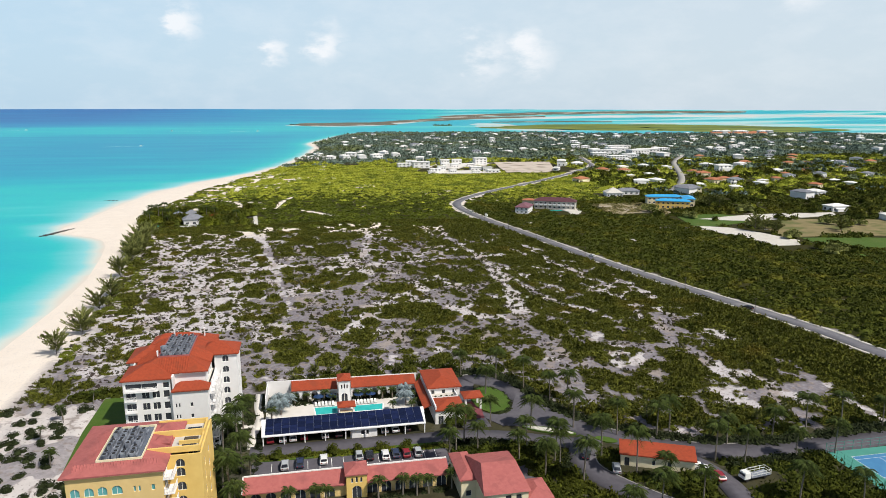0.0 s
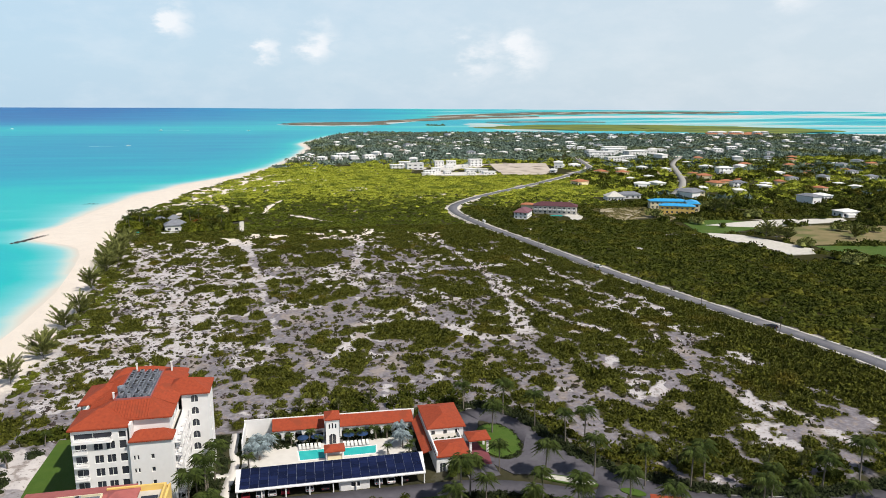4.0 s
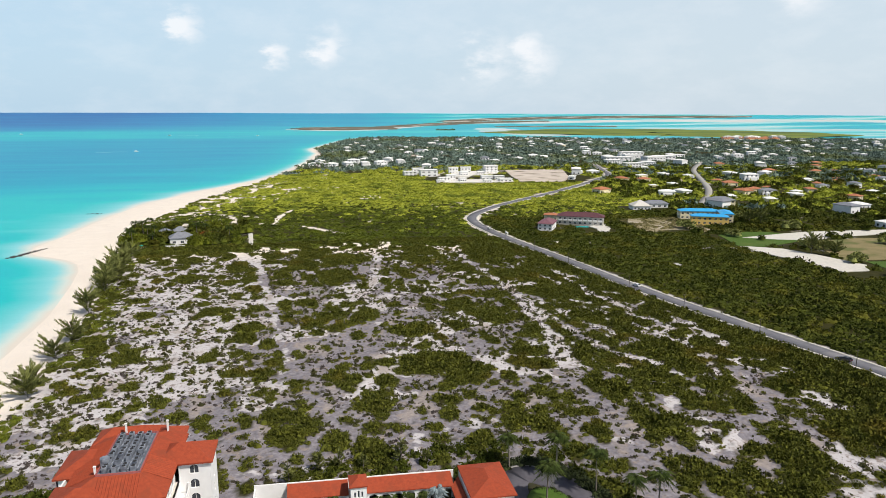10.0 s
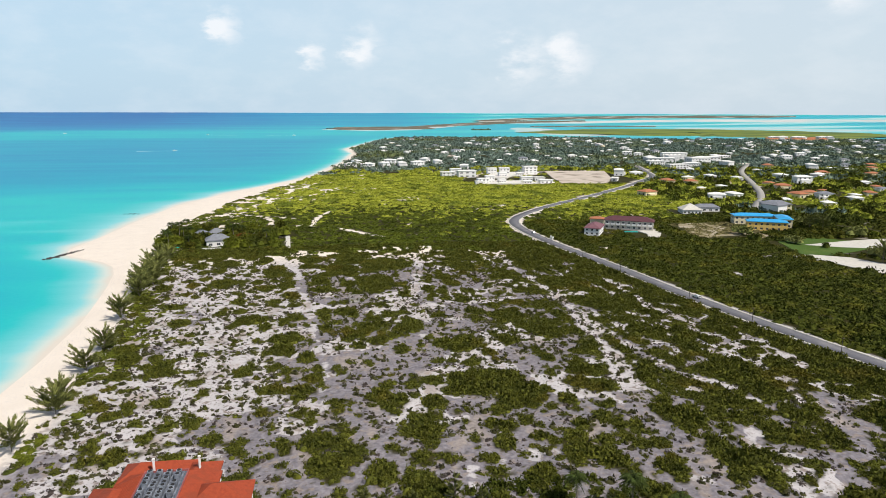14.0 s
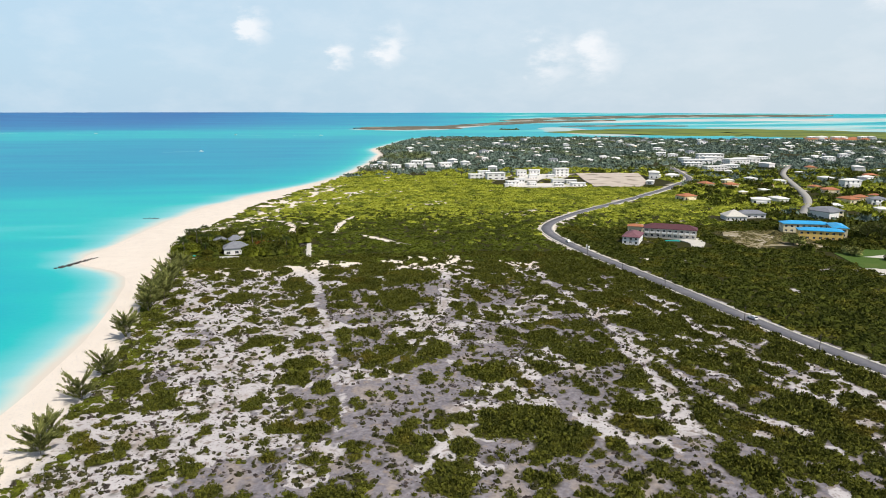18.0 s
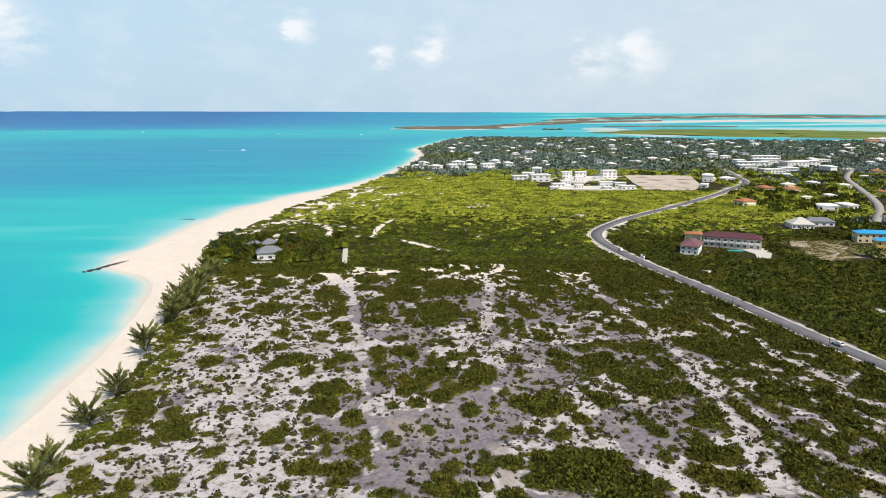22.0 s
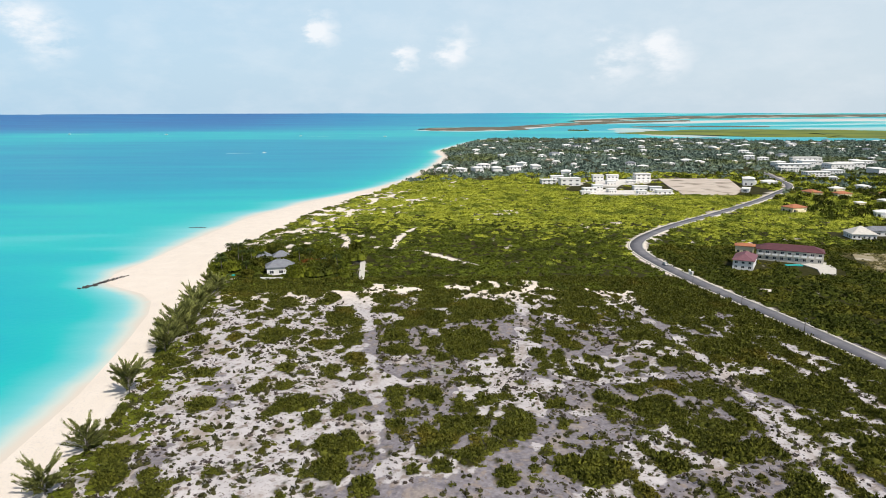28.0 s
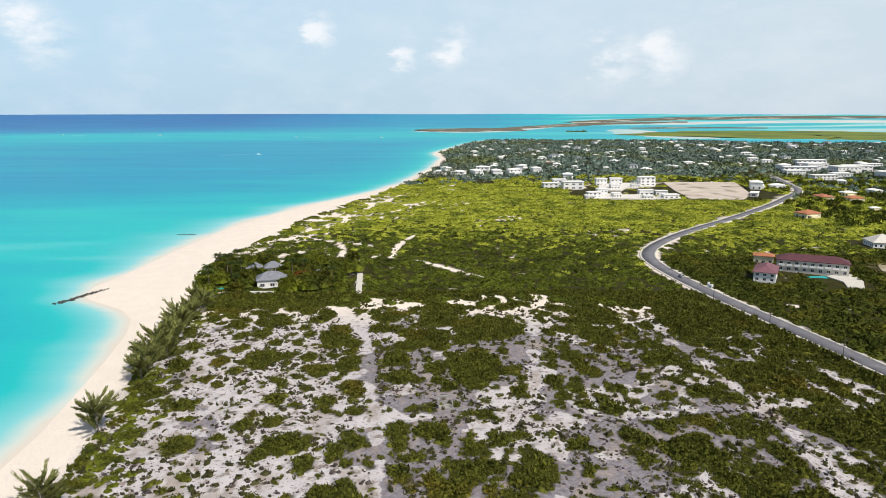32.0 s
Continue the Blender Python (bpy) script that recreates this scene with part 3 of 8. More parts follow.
def open_sand(x, y):
    """How bare the ground is: 1 open sand, 0 closed scrub."""
    edge = x - green_edge(y)
    patch = 0.62 * fbm(x / 11, y / 9, 21, 4) + 0.38 * fbm(x / 4.0, y / 4.0, 25, 2)
    big = fbm(x / 50, y / 42, 33, 3)
    limit = 0.548 - 0.0010 * np.clip(x, -90, 40) - 0.0003 * np.clip(x - 40, 0, 120) - 0.0010 * np.clip(y - 340, 0, 130) - 0.35 * np.clip((y - 455) / 45, 0, 1) + 0.30 * (big - 0.5)
    limit = np.where(y > 470, 0.262 - 0.07 * np.clip((x + 35) / 25, 0, 1) * np.clip((640 - y) / 40, 0, 1) + 0.42 * (big - 0.5) + 0.10 * np.clip((y - 640) / 60, 0, 1) * np.clip((90 - x) / 60, 0, 1), limit)
    limit = limit + 0.30 * np.clip(1 - edge / 65, 0, 1) * np.clip((y - 525) / 20, 0, 1) * np.clip((900 - y) / 60, 0, 1)
    east = x > np.interp(y, ROAD[:, 1], ROAD[:, 0]) + 6
    limit = np.where(east, 0.25 + 0.25 * (big - 0.5), limit)
    bare = np.clip((limit - patch) / 0.05 + 0.5, 0, 1)
    bare = np.where((y < 482) & ~east, np.clip((clump_gap(x, y) + 0.45) / 0.6, 0, 1), bare)
    bare = np.maximum(bare, np.clip(1 - (edge - 3) / 8, 0, 1))
    bare = np.maximum(bare, np.clip((2.2 - near_line(x, y, HOUSE_LANE)) / 0.8, 0, 1))
    for q in PATHS:
        wide = 1.5 + 1.4 * (0.2 + 1.6 * fbm(x / 20, y / 20, 243, 2))
        bare = np.maximum(bare, np.clip((wide - near_line(x, y, q)) / 0.8, 0, 1))
    bare = np.maximum(bare, np.clip((7.5 - near_line(x, y, ROAD)) / 1.5, 0, 1))
    return bare


def add_field(ob, name, values):
    a = ob.data.attributes.new(name, "FLOAT", "POINT")
    a.data.foreach_set("value", np.ascontiguousarray(values, np.float32))


def places(ob):
    co = np.empty(len(ob.data.vertices) * 3, np.float32)
    ob.data.vertices.foreach_get("co", co)
    return co.reshape(-1, 3).astype(float)


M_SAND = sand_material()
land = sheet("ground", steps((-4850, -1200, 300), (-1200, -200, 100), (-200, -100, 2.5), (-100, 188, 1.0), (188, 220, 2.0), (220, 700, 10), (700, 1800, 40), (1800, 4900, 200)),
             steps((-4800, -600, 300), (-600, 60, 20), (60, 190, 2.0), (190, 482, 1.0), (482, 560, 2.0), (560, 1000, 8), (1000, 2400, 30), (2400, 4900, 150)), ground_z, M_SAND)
p = places(land)
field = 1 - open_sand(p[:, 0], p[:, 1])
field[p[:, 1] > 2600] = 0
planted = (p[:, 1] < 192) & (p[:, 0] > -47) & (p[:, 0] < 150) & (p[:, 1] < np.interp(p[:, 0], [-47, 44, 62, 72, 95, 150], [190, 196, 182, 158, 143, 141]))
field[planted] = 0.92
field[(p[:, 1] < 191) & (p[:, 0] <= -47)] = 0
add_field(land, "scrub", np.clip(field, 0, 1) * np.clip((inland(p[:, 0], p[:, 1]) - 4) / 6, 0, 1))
# masks crust and litter, and the dimmer cloud-shade tone of the near sand
add_field(land, "crust", np.clip((p[:, 0] - green_edge(p[:, 1]) + 2) / 8, 0, 1) * np.clip((460 - p[:, 1]) / 30, 0, 1) * np.where((p[:, 0] < -50) & (p[:, 1] < 192), 0.75, 1))
add_field(land, "grey", grey_flats(p[:, 0], p[:, 1]))
tagged(land, "white dune sand, painted dimmer as under cloud, with grey crust and dark scrub floor", "ground", kind="structure")


# ---- the sea ----
def water_material():
    m = bpy.data.materials.new("sea_water")
    m.use_nodes = True
    n, l = m.node_tree.nodes, m.node_tree.links
    b = n["Principled BSDF"]
    b.inputs["Roughness"].default_value, b.inputs["IOR"].default_value = 0.35, 1.33
    b.inputs["Specular IOR Level"].default_value = 0.06
    at = n.new("ShaderNodeAttribute")
    at.attribute_name = "depth"
    geo = n.new("ShaderNodeNewGeometry")
    mp = n.new("ShaderNodeMapping")
    mp.inputs["Scale"].default_value = (0.006, 0.025, 0.01)
    t = n.new("ShaderNodeTexNoise")
    t.inputs["Scale"].default_value, t.inputs["Detail"].default_value = 1.0, 7
    l.new(geo.outputs["Position"], mp.inputs["Vector"])
    l.new(mp.outputs[0], t.inputs["Vector"])
    off = n.new("ShaderNodeMath")
    off.operation, off.inputs[1].default_value, off.inputs[2].default_value = "MULTIPLY_ADD", 0.24, -0.12
    l.new(t.outputs["Fac"], off.inputs[0])
    add = n.new("ShaderNodeMath")
    add.operation = "ADD"
    l.new(at.outputs["Fac"], add.inputs[0])
    l.new(off.outputs[0], add.inputs[1])
    r = n.new("ShaderNodeValToRGB")
    stops = [(0.0, (0.62, 0.56, 0.49)), (0.05, (0.54, 0.60, 0.56)), (0.14, (0.20, 0.53, 0.56)), (0.28, (0.013, 0.44, 0.46)), (0.42, (0.005, 0.35, 0.455)),
             (0.58, (0.008, 0.275, 0.43)), (0.78, (0.012, 0.195, 0.41)), (1.0, (0.018, 0.125, 0.35))]
    for k, (pos, c) in enumerate(stops):
        e = r.color_ramp.elements[k] if k < 2 else r.color_ramp.elements.new(pos)
        e.position, e.color = pos, (*c, 1)
    l.new(add.outputs[0], r.inputs[0])
    l.new(r.outputs[0], b.inputs["Base Color"])
    w = n.new("ShaderNodeTexNoise")
    w.inputs["Scale"].default_value, w.inputs["Detail"].default_value = 0.35, 5
    l.new(geo.outputs["Position"], w.inputs["Vector"])
    bp = n.new("ShaderNodeBump")
    bp.inputs["Strength"].default_value, bp.inputs["Distance"].default_value = 0.3, 0.3
    l.new(w.outputs["Fac"], bp.inputs["Height"])
    l.new(bp.outputs[0], b.inputs["Normal"])
    return m


def sea_depth(x, y):
    """0 at the water's edge, 1 over the deep; the banks lie in long bands along the coast."""
    d = np.clip(-(x - coast(y)), 0, None)
    d = np.where((y > 1900) & (x > 100), np.clip(-inland(x, y), 0, None), d)
    shallow = 0.40 * (1 - np.exp(-d / 24)) * (1 - 0.28 * np.exp(-((y - 640) / 120) ** 2))
    r = np.hypot(x, y - 90)
    wave = fbm(x / 700 + 3, y / 130, 51, 3)
    band = np.interp(r + 260 * (wave - 0.5), [0, 420, 560, 680, 820, 1050, 1500, 1900, 2200, 2700, 3100, 3600, 5000],
                     [0.40, 0.36, 0.28, 0.28, 0.42, 0.58, 0.60, 0.56, 0.40, 0.36, 0.70, 0.92, 1.0])
    band = band - 0.35 * np.clip((x + 1100) / 1100, 0, 1) * np.clip((r - 2800) / 400, 0, 1)
    deep = np.clip(d / 160, 0, 1)
    out = shallow * (1 - deep) + (band + 0.30 * (fbm(x / 420, y / 45, 57, 4) - 0.5)) * deep
    east = np.clip((x - 0.06 * (y - 1500) - 150) / 700, 0, 1) * (y > 1900)
    lagoon = np.interp(fbm(x / 900, y / 120, 61, 3), [0.35, 0.5, 0.62], [0.10, 0.24, 0.42])
    return out * (1 - east) + lagoon * east


sea = sheet("sea", steps((-4850, -1600, 120), (-1600, -400, 40), (-400, -230, 10), (-230, 200, 3), (200, 800, 40), (800, 4900, 80)),
            steps((-800, 180, 60), (180, 1250, 6), (1250, 2400, 25), (2400, 4900, 50)), lambda x, y: bowl(x, y) * 1.0, water_material())
p = places(sea)
add_field(sea, "depth", sea_depth(p[:, 0], p[:, 1]))
tagged(sea, "calm turquoise and deep blue sea in bands", "sea", kind="structure").name = "water"


# ---- the road, with pale concrete edges ----
def ribbon(name, line, offset_a, offset_b, mat, lift, parent=None, thick=0.0):
    t = np.gradient(line, axis=0)
    t /= np.linalg.norm(t, axis=1)[:, None]
    nrm = np.stack([t[:, 1], -t[:, 0]], 1)
    a, b = line + nrm * offset_a, line + nrm * offset_b
    z = np.maximum(ground_z(a[:, 0], a[:, 1]), ground_z(b[:, 0], b[:, 1])) if thick == 0 else ground_z(line[:, 0], line[:, 1])
    k = len(line)
    top = np.vstack([np.column_stack([a, z + lift]), np.column_stack([b, z + lift])])
    low = top - (0, 0, max(thick, 0.4))
    v = np.vstack([top, low])
    i = np.arange(k - 1)
    f = np.vstack([np.stack([i + k, i + k + 1, i + 1, i], 1), np.stack([i, i + 1, i + 1 + 2 * k, i + 2 * k], 1), np.stack([i + 3 * k, i + 3 * k + 1, i + k + 1, i + k], 1)])
    return from_arrays(name, v, f, mat, parent)


road = tagged(ribbon("road", ROAD, -3.6, 3.6, M_ASPHALT, 0.25), "grey asphalt coast road in a long bend", "road", kind="structure")
for s in (-1, 1):
    ribbon("kerb", ROAD, *sorted((s * 3.6, s * 4.7)), M_CONCRETE, 0.33, road).name = "kerb"


# ---- scrub and woodland ----
def leaf_dome(rng, leaves, size, flat=0.6, core=5):
    """A shrub about 1 m in radius: a lumpy dome of small upturned leaf tufts over a dark core."""
    v, f = [], []
    lumps = [(rng.normal(0, 0.42), rng.normal(0, 0.42), rng.uniform(0.45, 0.8)) for _ in range(5)]
    for _ in range(leaves):
        cx, cy, r = lumps[rng.integers(len(lumps))]
        a, h = rng.uniform(0, 2 * math.pi), rng.uniform(0.05, 1) ** 0.7
        w = math.sqrt(max(0.0, 1 - h * h))
        q = np.array([cx + math.cos(a) * w * r, cy + math.sin(a) * w * r, h * r * flat * 1.25])
        u = rng.normal(size=3)
        u[2] *= 0.5
        u /= np.linalg.norm(u)
        s = np.cross(u, rng.normal(size=3))
        s /= np.linalg.norm(s)
        k = size * rng.uniform(0.6, 1.4)
        i = len(v)
        v.extend([q - s * k * 0.6, q + s * k * 0.6, q + u * k + (0, 0, k * 0.5)])
        f.append((i, i + 1, i + 2))
    if core:
        lumps = lumps if core > 2 else [(0, 0, 1.0)] + lumps[:1]
        for cx, cy, r in lumps[:core]:
            i, m = len(v), 5
            for k in range(m):
                a = 2 * math.pi * k / m
                v.append(np.array([cx + math.cos(a) * r * 0.95, cy + math.sin(a) * r * 0.95, -0.15]))
            for k in range(m):
                a = 2 * math.pi * (k + 0.5) / m
                v.append(np.array([cx + math.cos(a) * r * 0.62, cy + math.sin(a) * r * 0.62, r * flat * 0.5]))
            v.append(np.array([cx, cy, r * flat * 0.8]))
            for k in range(m):
                k2 = (k + 1) % m
                f.extend([(i + k, i + k2, i + m + k), (i + k2, i + m + k2, i + m + k), (i + m + k, i + m + k2, i + 2 * m)])
    return np.array(v), np.array(f)


def scatter(name, kinds, pos, size, tall, mat, seed, parent=None):
    """All the shrubs of one stand as one mesh."""
    rng = np.random.default_rng(seed)
    which = rng.integers(len(kinds), size=len(pos))
    vs, fs, base = [], [], 0
    for k, (tv, tf) in enumerate(kinds):
        sel = np.where(which == k)[0]
        if not len(sel):
            continue
        a = rng.uniform(0, 2 * math.pi, len(sel))
        c, s = np.cos(a)[:, None], np.sin(a)[:, None]
        sx, sz = size[sel][:, None], (size[sel] * tall[sel])[:, None]
        el = rng.uniform(0.75, 1.3, len(sel))[:, None]
        x, y = tv[None, :, 0] * el, tv[None, :, 1] / el
        w = np.stack([(x * c - y * s) * sx + pos[sel, 0:1], (x * s + y * c) * sx + pos[sel, 1:2], tv[None, :, 2] * sz + pos[sel, 2:3]], 2)
        vs.append(w.reshape(-1, 3))
        fs.append((tf[None] + (np.arange(len(sel)) * len(tv))[:, None, None]).reshape(-1, 3) + base)
        base += len(sel) * len(tv)
    return from_arrays(name, np.vstack(vs), np.vstack(fs), mat, parent)


def on_ground(x, y):
    return np.stack([x, y, ground_z(x, y)], 1)


BUILT = [(-88, 493.5, -71, 506), (178, 511, 217, 529), (157, 494, 176, 520), (186, 483, 212, 511), (228, 474, 282, 536), (276, 495, 318, 545), (262, 575, 310, 610), (355, 590, 400, 620),
         (140, 812, 240, 880), (240, 810, 350, 965), (140, 880, 265, 960), (262, 335, 345, 470)]          # levelled ground with no scrub: x0, y0, x1, y1


def resort_edge(x):
    return np.interp(x, [-84, -62, -50, -14, 44, 55, 62, 72, 83, 95, 106, 150, 185], [189, 194, 196, 194, 200, 198, 184, 160, 151, 145, 142, 143, 138])


def clear_of_built(x, y):
    ok = y > resort_edge(x)
    for x0, y0, x1, y1 in BUILT:
        ok &= ~((x > x0) & (x < x1) & (y > y0) & (y < y1))
    return ok & (near_line(x, y, ROAD) > 6.2) & (near_line(x, y, LANE2) > 6)


rng = np.random.default_rng(4)
near_kinds = [leaf_dome(rng, 66, 0.27, core=4) for _ in range(7)]
mid_kinds = [leaf_dome(rng, 36, 0.32, core=2) for _ in range(6)]
far_kinds = [leaf_dome(rng, 12, 0.5, 0.5, core=1) for _ in range(5)]
tuft_kinds = [leaf_dome(rng, 16, 0.5, 0.7, core=1) for _ in range(4)]

# shrubs of the dunes, in rounded clumps that are low at the rim and taller within
x, y = (g.ravel() for g in np.meshgrid(np.arange(-96, 190, 1.62), np.arange(138, 482, 1.62)))
x, y = x + rng.uniform(-0.75, 0.75, len(x)), y + rng.uniform(-0.75, 0.75, len(y))
west = x < np.interp(y, ROAD[:, 1], ROAD[:, 0]) - 5
ok = west & (x > green_edge(y) + 1.5) & clear_of_built(x, y)
x, y = x[ok], y[ok]
gap = clump_gap(x, y)
ok = gap < 0.0
x, y, gap = x[ok], y[ok], gap[ok]
size = np.clip(0.55 - 0.42 * gap, 0.5, 1.6) * rng.uniform(0.6, 1.35, len(x))
shrubs = scatter("dune_scrub", near_kinds, on_ground(x, y), size, rng.uniform(0.85, 1.5, len(x)), M_LEAF, 11)
tagged(shrubs, "olive-green rounded shrubs in clumps on white dune sand", "shrubs", kind="stuff")

# lone rounded shrubs out on the sand
n = 420
x, y = rng.uniform(-92, 150, n), rng.uniform(196, 470, n)
ok = (x < np.interp(y, ROAD[:, 1], ROAD[:, 0]) - 8) & (x > green_edge(y) + 2.5) & clear_of_built(x, y) & (track_gap(x, y) > 1.5)
x, y = x[ok], y[ok]
lone = scatter("lone_shrubs", [leaf_dome(rng, 150, 0.17, core=4) for _ in range(5)], on_ground(x, y), rng.uniform(0.8, 1.9, len(x)), rng.uniform(0.8, 1.2, len(x)), M_LEAF, 17)
tagged(lone, "dense rounded olive shrubs standing alone on sand", "shrubs", kind="stuff")

# small dusky shrubs dotted over the sand
n = 9000
x, y = rng.uniform(-92, 150, n), rng.uniform(150, 470, n)
ok = (x < np.interp(y, ROAD[:, 1], ROAD[:, 0]) - 6) & (x > green_edge(y) + 2) & clear_of_built(x, y) & (near_line(x, y, LANE) > 2.2)
x, y = x[ok], y[ok]
ok = (clump_gap(x, y) > 0.3) & (fbm(x / 12, y / 14, 93, 3) > 0.40)
x, y = x[ok], y[ok]
dusky = scatter("dusky_shrubs", tuft_kinds, on_ground(x, y), 0.4 + 0.8 * rng.uniform(0, 1, len(x)) ** 2, rng.uniform(0.8, 1.3, len(x)), M_DUSK, 21)
tagged(dusky, "small dusky brown-green shrubs dotted over the sand", "shrubs", kind="stuff")

# dry tufts and litter between them
n = 21000
x, y = rng.uniform(-92, 150, n), rng.uniform(192, 450, n)
west = x < np.interp(y, ROAD[:, 1], ROAD[:, 0]) - 6
ok = west & (x > green_edge(y) + 1) & clear_of_built(x, y) & (clump_gap(x, y) > 0.2) & (near_line(x, y, LANE) > 1.6)
ok &= fbm(x / 9, y / 7, 91, 3) > 0.50 + 0.02 * np.clip((x + 40) / 60, 0, 1) - 0.14 * np.clip((250 - y) / 30, 0, 1) * (x < -40)
x, y = x[ok], y[ok]
tufts = scatter("dry_dune_plants", tuft_kinds, on_ground(x, y), 0.2 + 0.6 * rng.uniform(0, 1, len(x)) ** 2, rng.uniform(0.5, 1.0, len(x)), M_DRY, 12)
tagged(tufts, "small brown-grey dry plants on the dune sand", "dry plants", kind="stuff")

# closed low scrub behind the dunes and beside the road
n = 26000
x, y = rng.uniform(-135, 420, n), rng.uniform(462, 960, n)
ok = (x > green_edge(y) + 3) & (rng.uniform(0, 1, n) > open_sand(x, y) * 0.97) & clear_of_built(x, y) & ((x < 135) | (y > 560) | (x < np.interp(y, ROAD[:, 1], ROAD[:, 0])))
x, y = x[ok], y[ok]
belt = y + 70 * (fbm(x / 45, y / 45, 95, 3) - 0.5) + 0.12 * x + rng.normal(0, 38, len(x)) < 640     # olive shrubs give way to yellow-green ones painted as sunlit
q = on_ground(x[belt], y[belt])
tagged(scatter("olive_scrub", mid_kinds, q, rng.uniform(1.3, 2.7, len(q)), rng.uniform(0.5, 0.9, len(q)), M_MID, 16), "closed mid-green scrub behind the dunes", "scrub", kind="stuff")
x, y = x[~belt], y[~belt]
scrub = scatter("coastal_scrub", mid_kinds, on_ground(x, y), rng.uniform(1.7, 3.3, len(x)), rng.uniform(0.45, 0.85, len(x)), M_SUNLIT_SCRUB, 13)
tagged(scrub, "closed yellow-green coastal scrub, painted sunlit, with few sand openings", "scrub", kind="stuff")

# low woodland east of the road
n = 13500
x, y = rng.uniform(118, 330, n), rng.uniform(120, 560, n)
ok = (x > np.interp(y, ROAD[:, 1], ROAD[:, 0]) + 6) & clear_of_built(x, y) & (rng.uniform(0, 1, n) > open_sand(x, y) * 0.9)
x, y = x[ok], y[ok]
wood = scatter("low_woodland", mid_kinds, on_ground(x, y), rng.uniform(1.6, 3.0, len(x)), rng.uniform(0.6, 1.1, len(x)), M_WOOD, 14)
tagged(wood, "dense dark green low woodland beside the road", "woodland", kind="stuff")

# woods among the far houses
n = 34000
y = 560 + 1560 * rng.uniform(0, 1, n) ** 0.85
x = rng.uniform(-0.05, 1.25, n) * (y + 250)
ok = (inland(x, y) > 12) & ((y > 930) | (x > 330) | ((x > np.interp(y, ROAD[:, 1], ROAD[:, 0]) + 40) & (y > 760))) & clear_of_built(x, y) & (fbm(x / 60, y / 60, 41, 3) > 0.33)
x, y = x[ok], y[ok]
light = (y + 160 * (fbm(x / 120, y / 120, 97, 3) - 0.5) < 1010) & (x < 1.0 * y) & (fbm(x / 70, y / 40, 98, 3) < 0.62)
# the brighter leaf colour paints this scrub as sunlit
far = scatter("garden_scrub", mid_kinds, on_ground(x[light], y[light]), rng.uniform(2.4, 4.8, int(light.sum())), rng.uniform(0.6, 1.4, int(light.sum())), M_SUNLIT_SCRUB, 18)
tagged(far, "yellow-green scrub, painted sunlit, round the inland houses", "scrub", kind="stuff")
x, y = x[~light], y[~light]
far = scatter("far_woods", far_kinds, on_ground(x, y), rng.uniform(3.0, 6.2, len(x)), rng.uniform(0.7, 1.4, len(x)), M_HAZY_TOWN, 15)
tagged(far, "green woods between the distant houses, painted pale and bluish with haze", "woods", kind="stuff")

# low green creepers along the top of the beach
n = 3600
y = rng.uniform(225, 830, n)
x = green_edge(y) + 1.5 + np.abs(rng.normal(0, 6.5, n))
ok = (fbm(x / 9, y / 12, 99, 3) > 0.47 + 0.12 * (y < 300)) & clear_of_built(x, y)
x, y = x[ok], y[ok]
tagged(scatter("beach_creepers", mid_kinds, on_ground(x, y), rng.uniform(0.7, 1.7, len(x)), rng.uniform(0.3, 0.6, len(x)), M_CREEP, 19), "low bright green creepers at the top of the beach", "creepers", kind="stuff")

# dry brush on the rough lot beside the school
n = 520
x, y = rng.uniform(228, 284, n), rng.uniform(474, 538, n)
ok = fbm(x / 9, y / 9, 100, 3) > 0.42
x, y = x[ok], y[ok]
tagged(scatter("dry_brush", mid_kinds, np.stack([x, y, np.full(len(x), 1.0)], 1), rng.uniform(0.7, 1.8, len(x)), rng.uniform(0.4, 0.8, len(x)), M_BRUSH, 20), "brown dry brush on the rough lot", "brush", kind="stuff")


# ---- shapes for buildings ----
def box(bm, x0, y0, z0, x1, y1, z1):
    v = [bm.verts.new(c) for c in ((x0, y0, z0), (x1, y0, z0), (x1, y1, z0), (x0, y1, z0), (x0, y0, z1), (x1, y0, z1), (x1, y1, z1), (x0, y1, z1))]
    for q in ((0, 3, 2, 1), (4, 5, 6, 7), (0, 1, 5, 4), (1, 2, 6, 5), (2, 3, 7, 6), (3, 0, 4, 7)):
        bm.faces.new([v[k] for k in q])


def hip(bm, x0, y0, x1, y1, z, rise, over=0.5, thick=0.3):
    """A hipped roof over a rectangle, with eaves that have thickness."""
    x0, y0, x1, y1 = x0 - over, y0 - over, x1 + over, y1 + over
    w, d = x1 - x0, y1 - y0
    i = min(w, d) / 2
    e = [bm.verts.new(c) for c in ((x0, y0, z), (x1, y0, z), (x1, y1, z), (x0, y1, z))]
    t = [bm.verts.new((*c.co[:2], z + thick)) for c in e]
    if w >= d:
        a, b = bm.verts.new((x0 + i, (y0 + y1) / 2, z + thick + rise)), bm.verts.new((x1 - i + 0.001, (y0 + y1) / 2, z + thick + rise))
        top = ((t[0], t[1], b, a), (t[1], t[2], b), (t[2], t[3], a, b), (t[3], t[0], a))
    else:
        a, b = bm.verts.new(((x0 + x1) / 2, y0 + i, z + thick + rise)), bm.verts.new(((x0 + x1) / 2, y1 - i + 0.001, z + thick + rise))
        top = ((t[0], t[1], a), (t[1], t[2], b, a), (t[2], t[3], b), (t[3], t[0], a, b))
    bm.faces.new(e[::-1])
    for k in range(4):
        bm.faces.new((e[k], e[(k + 1) % 4], t[(k + 1) % 4], t[k]))
    for q in top:
        bm.faces.new(q)


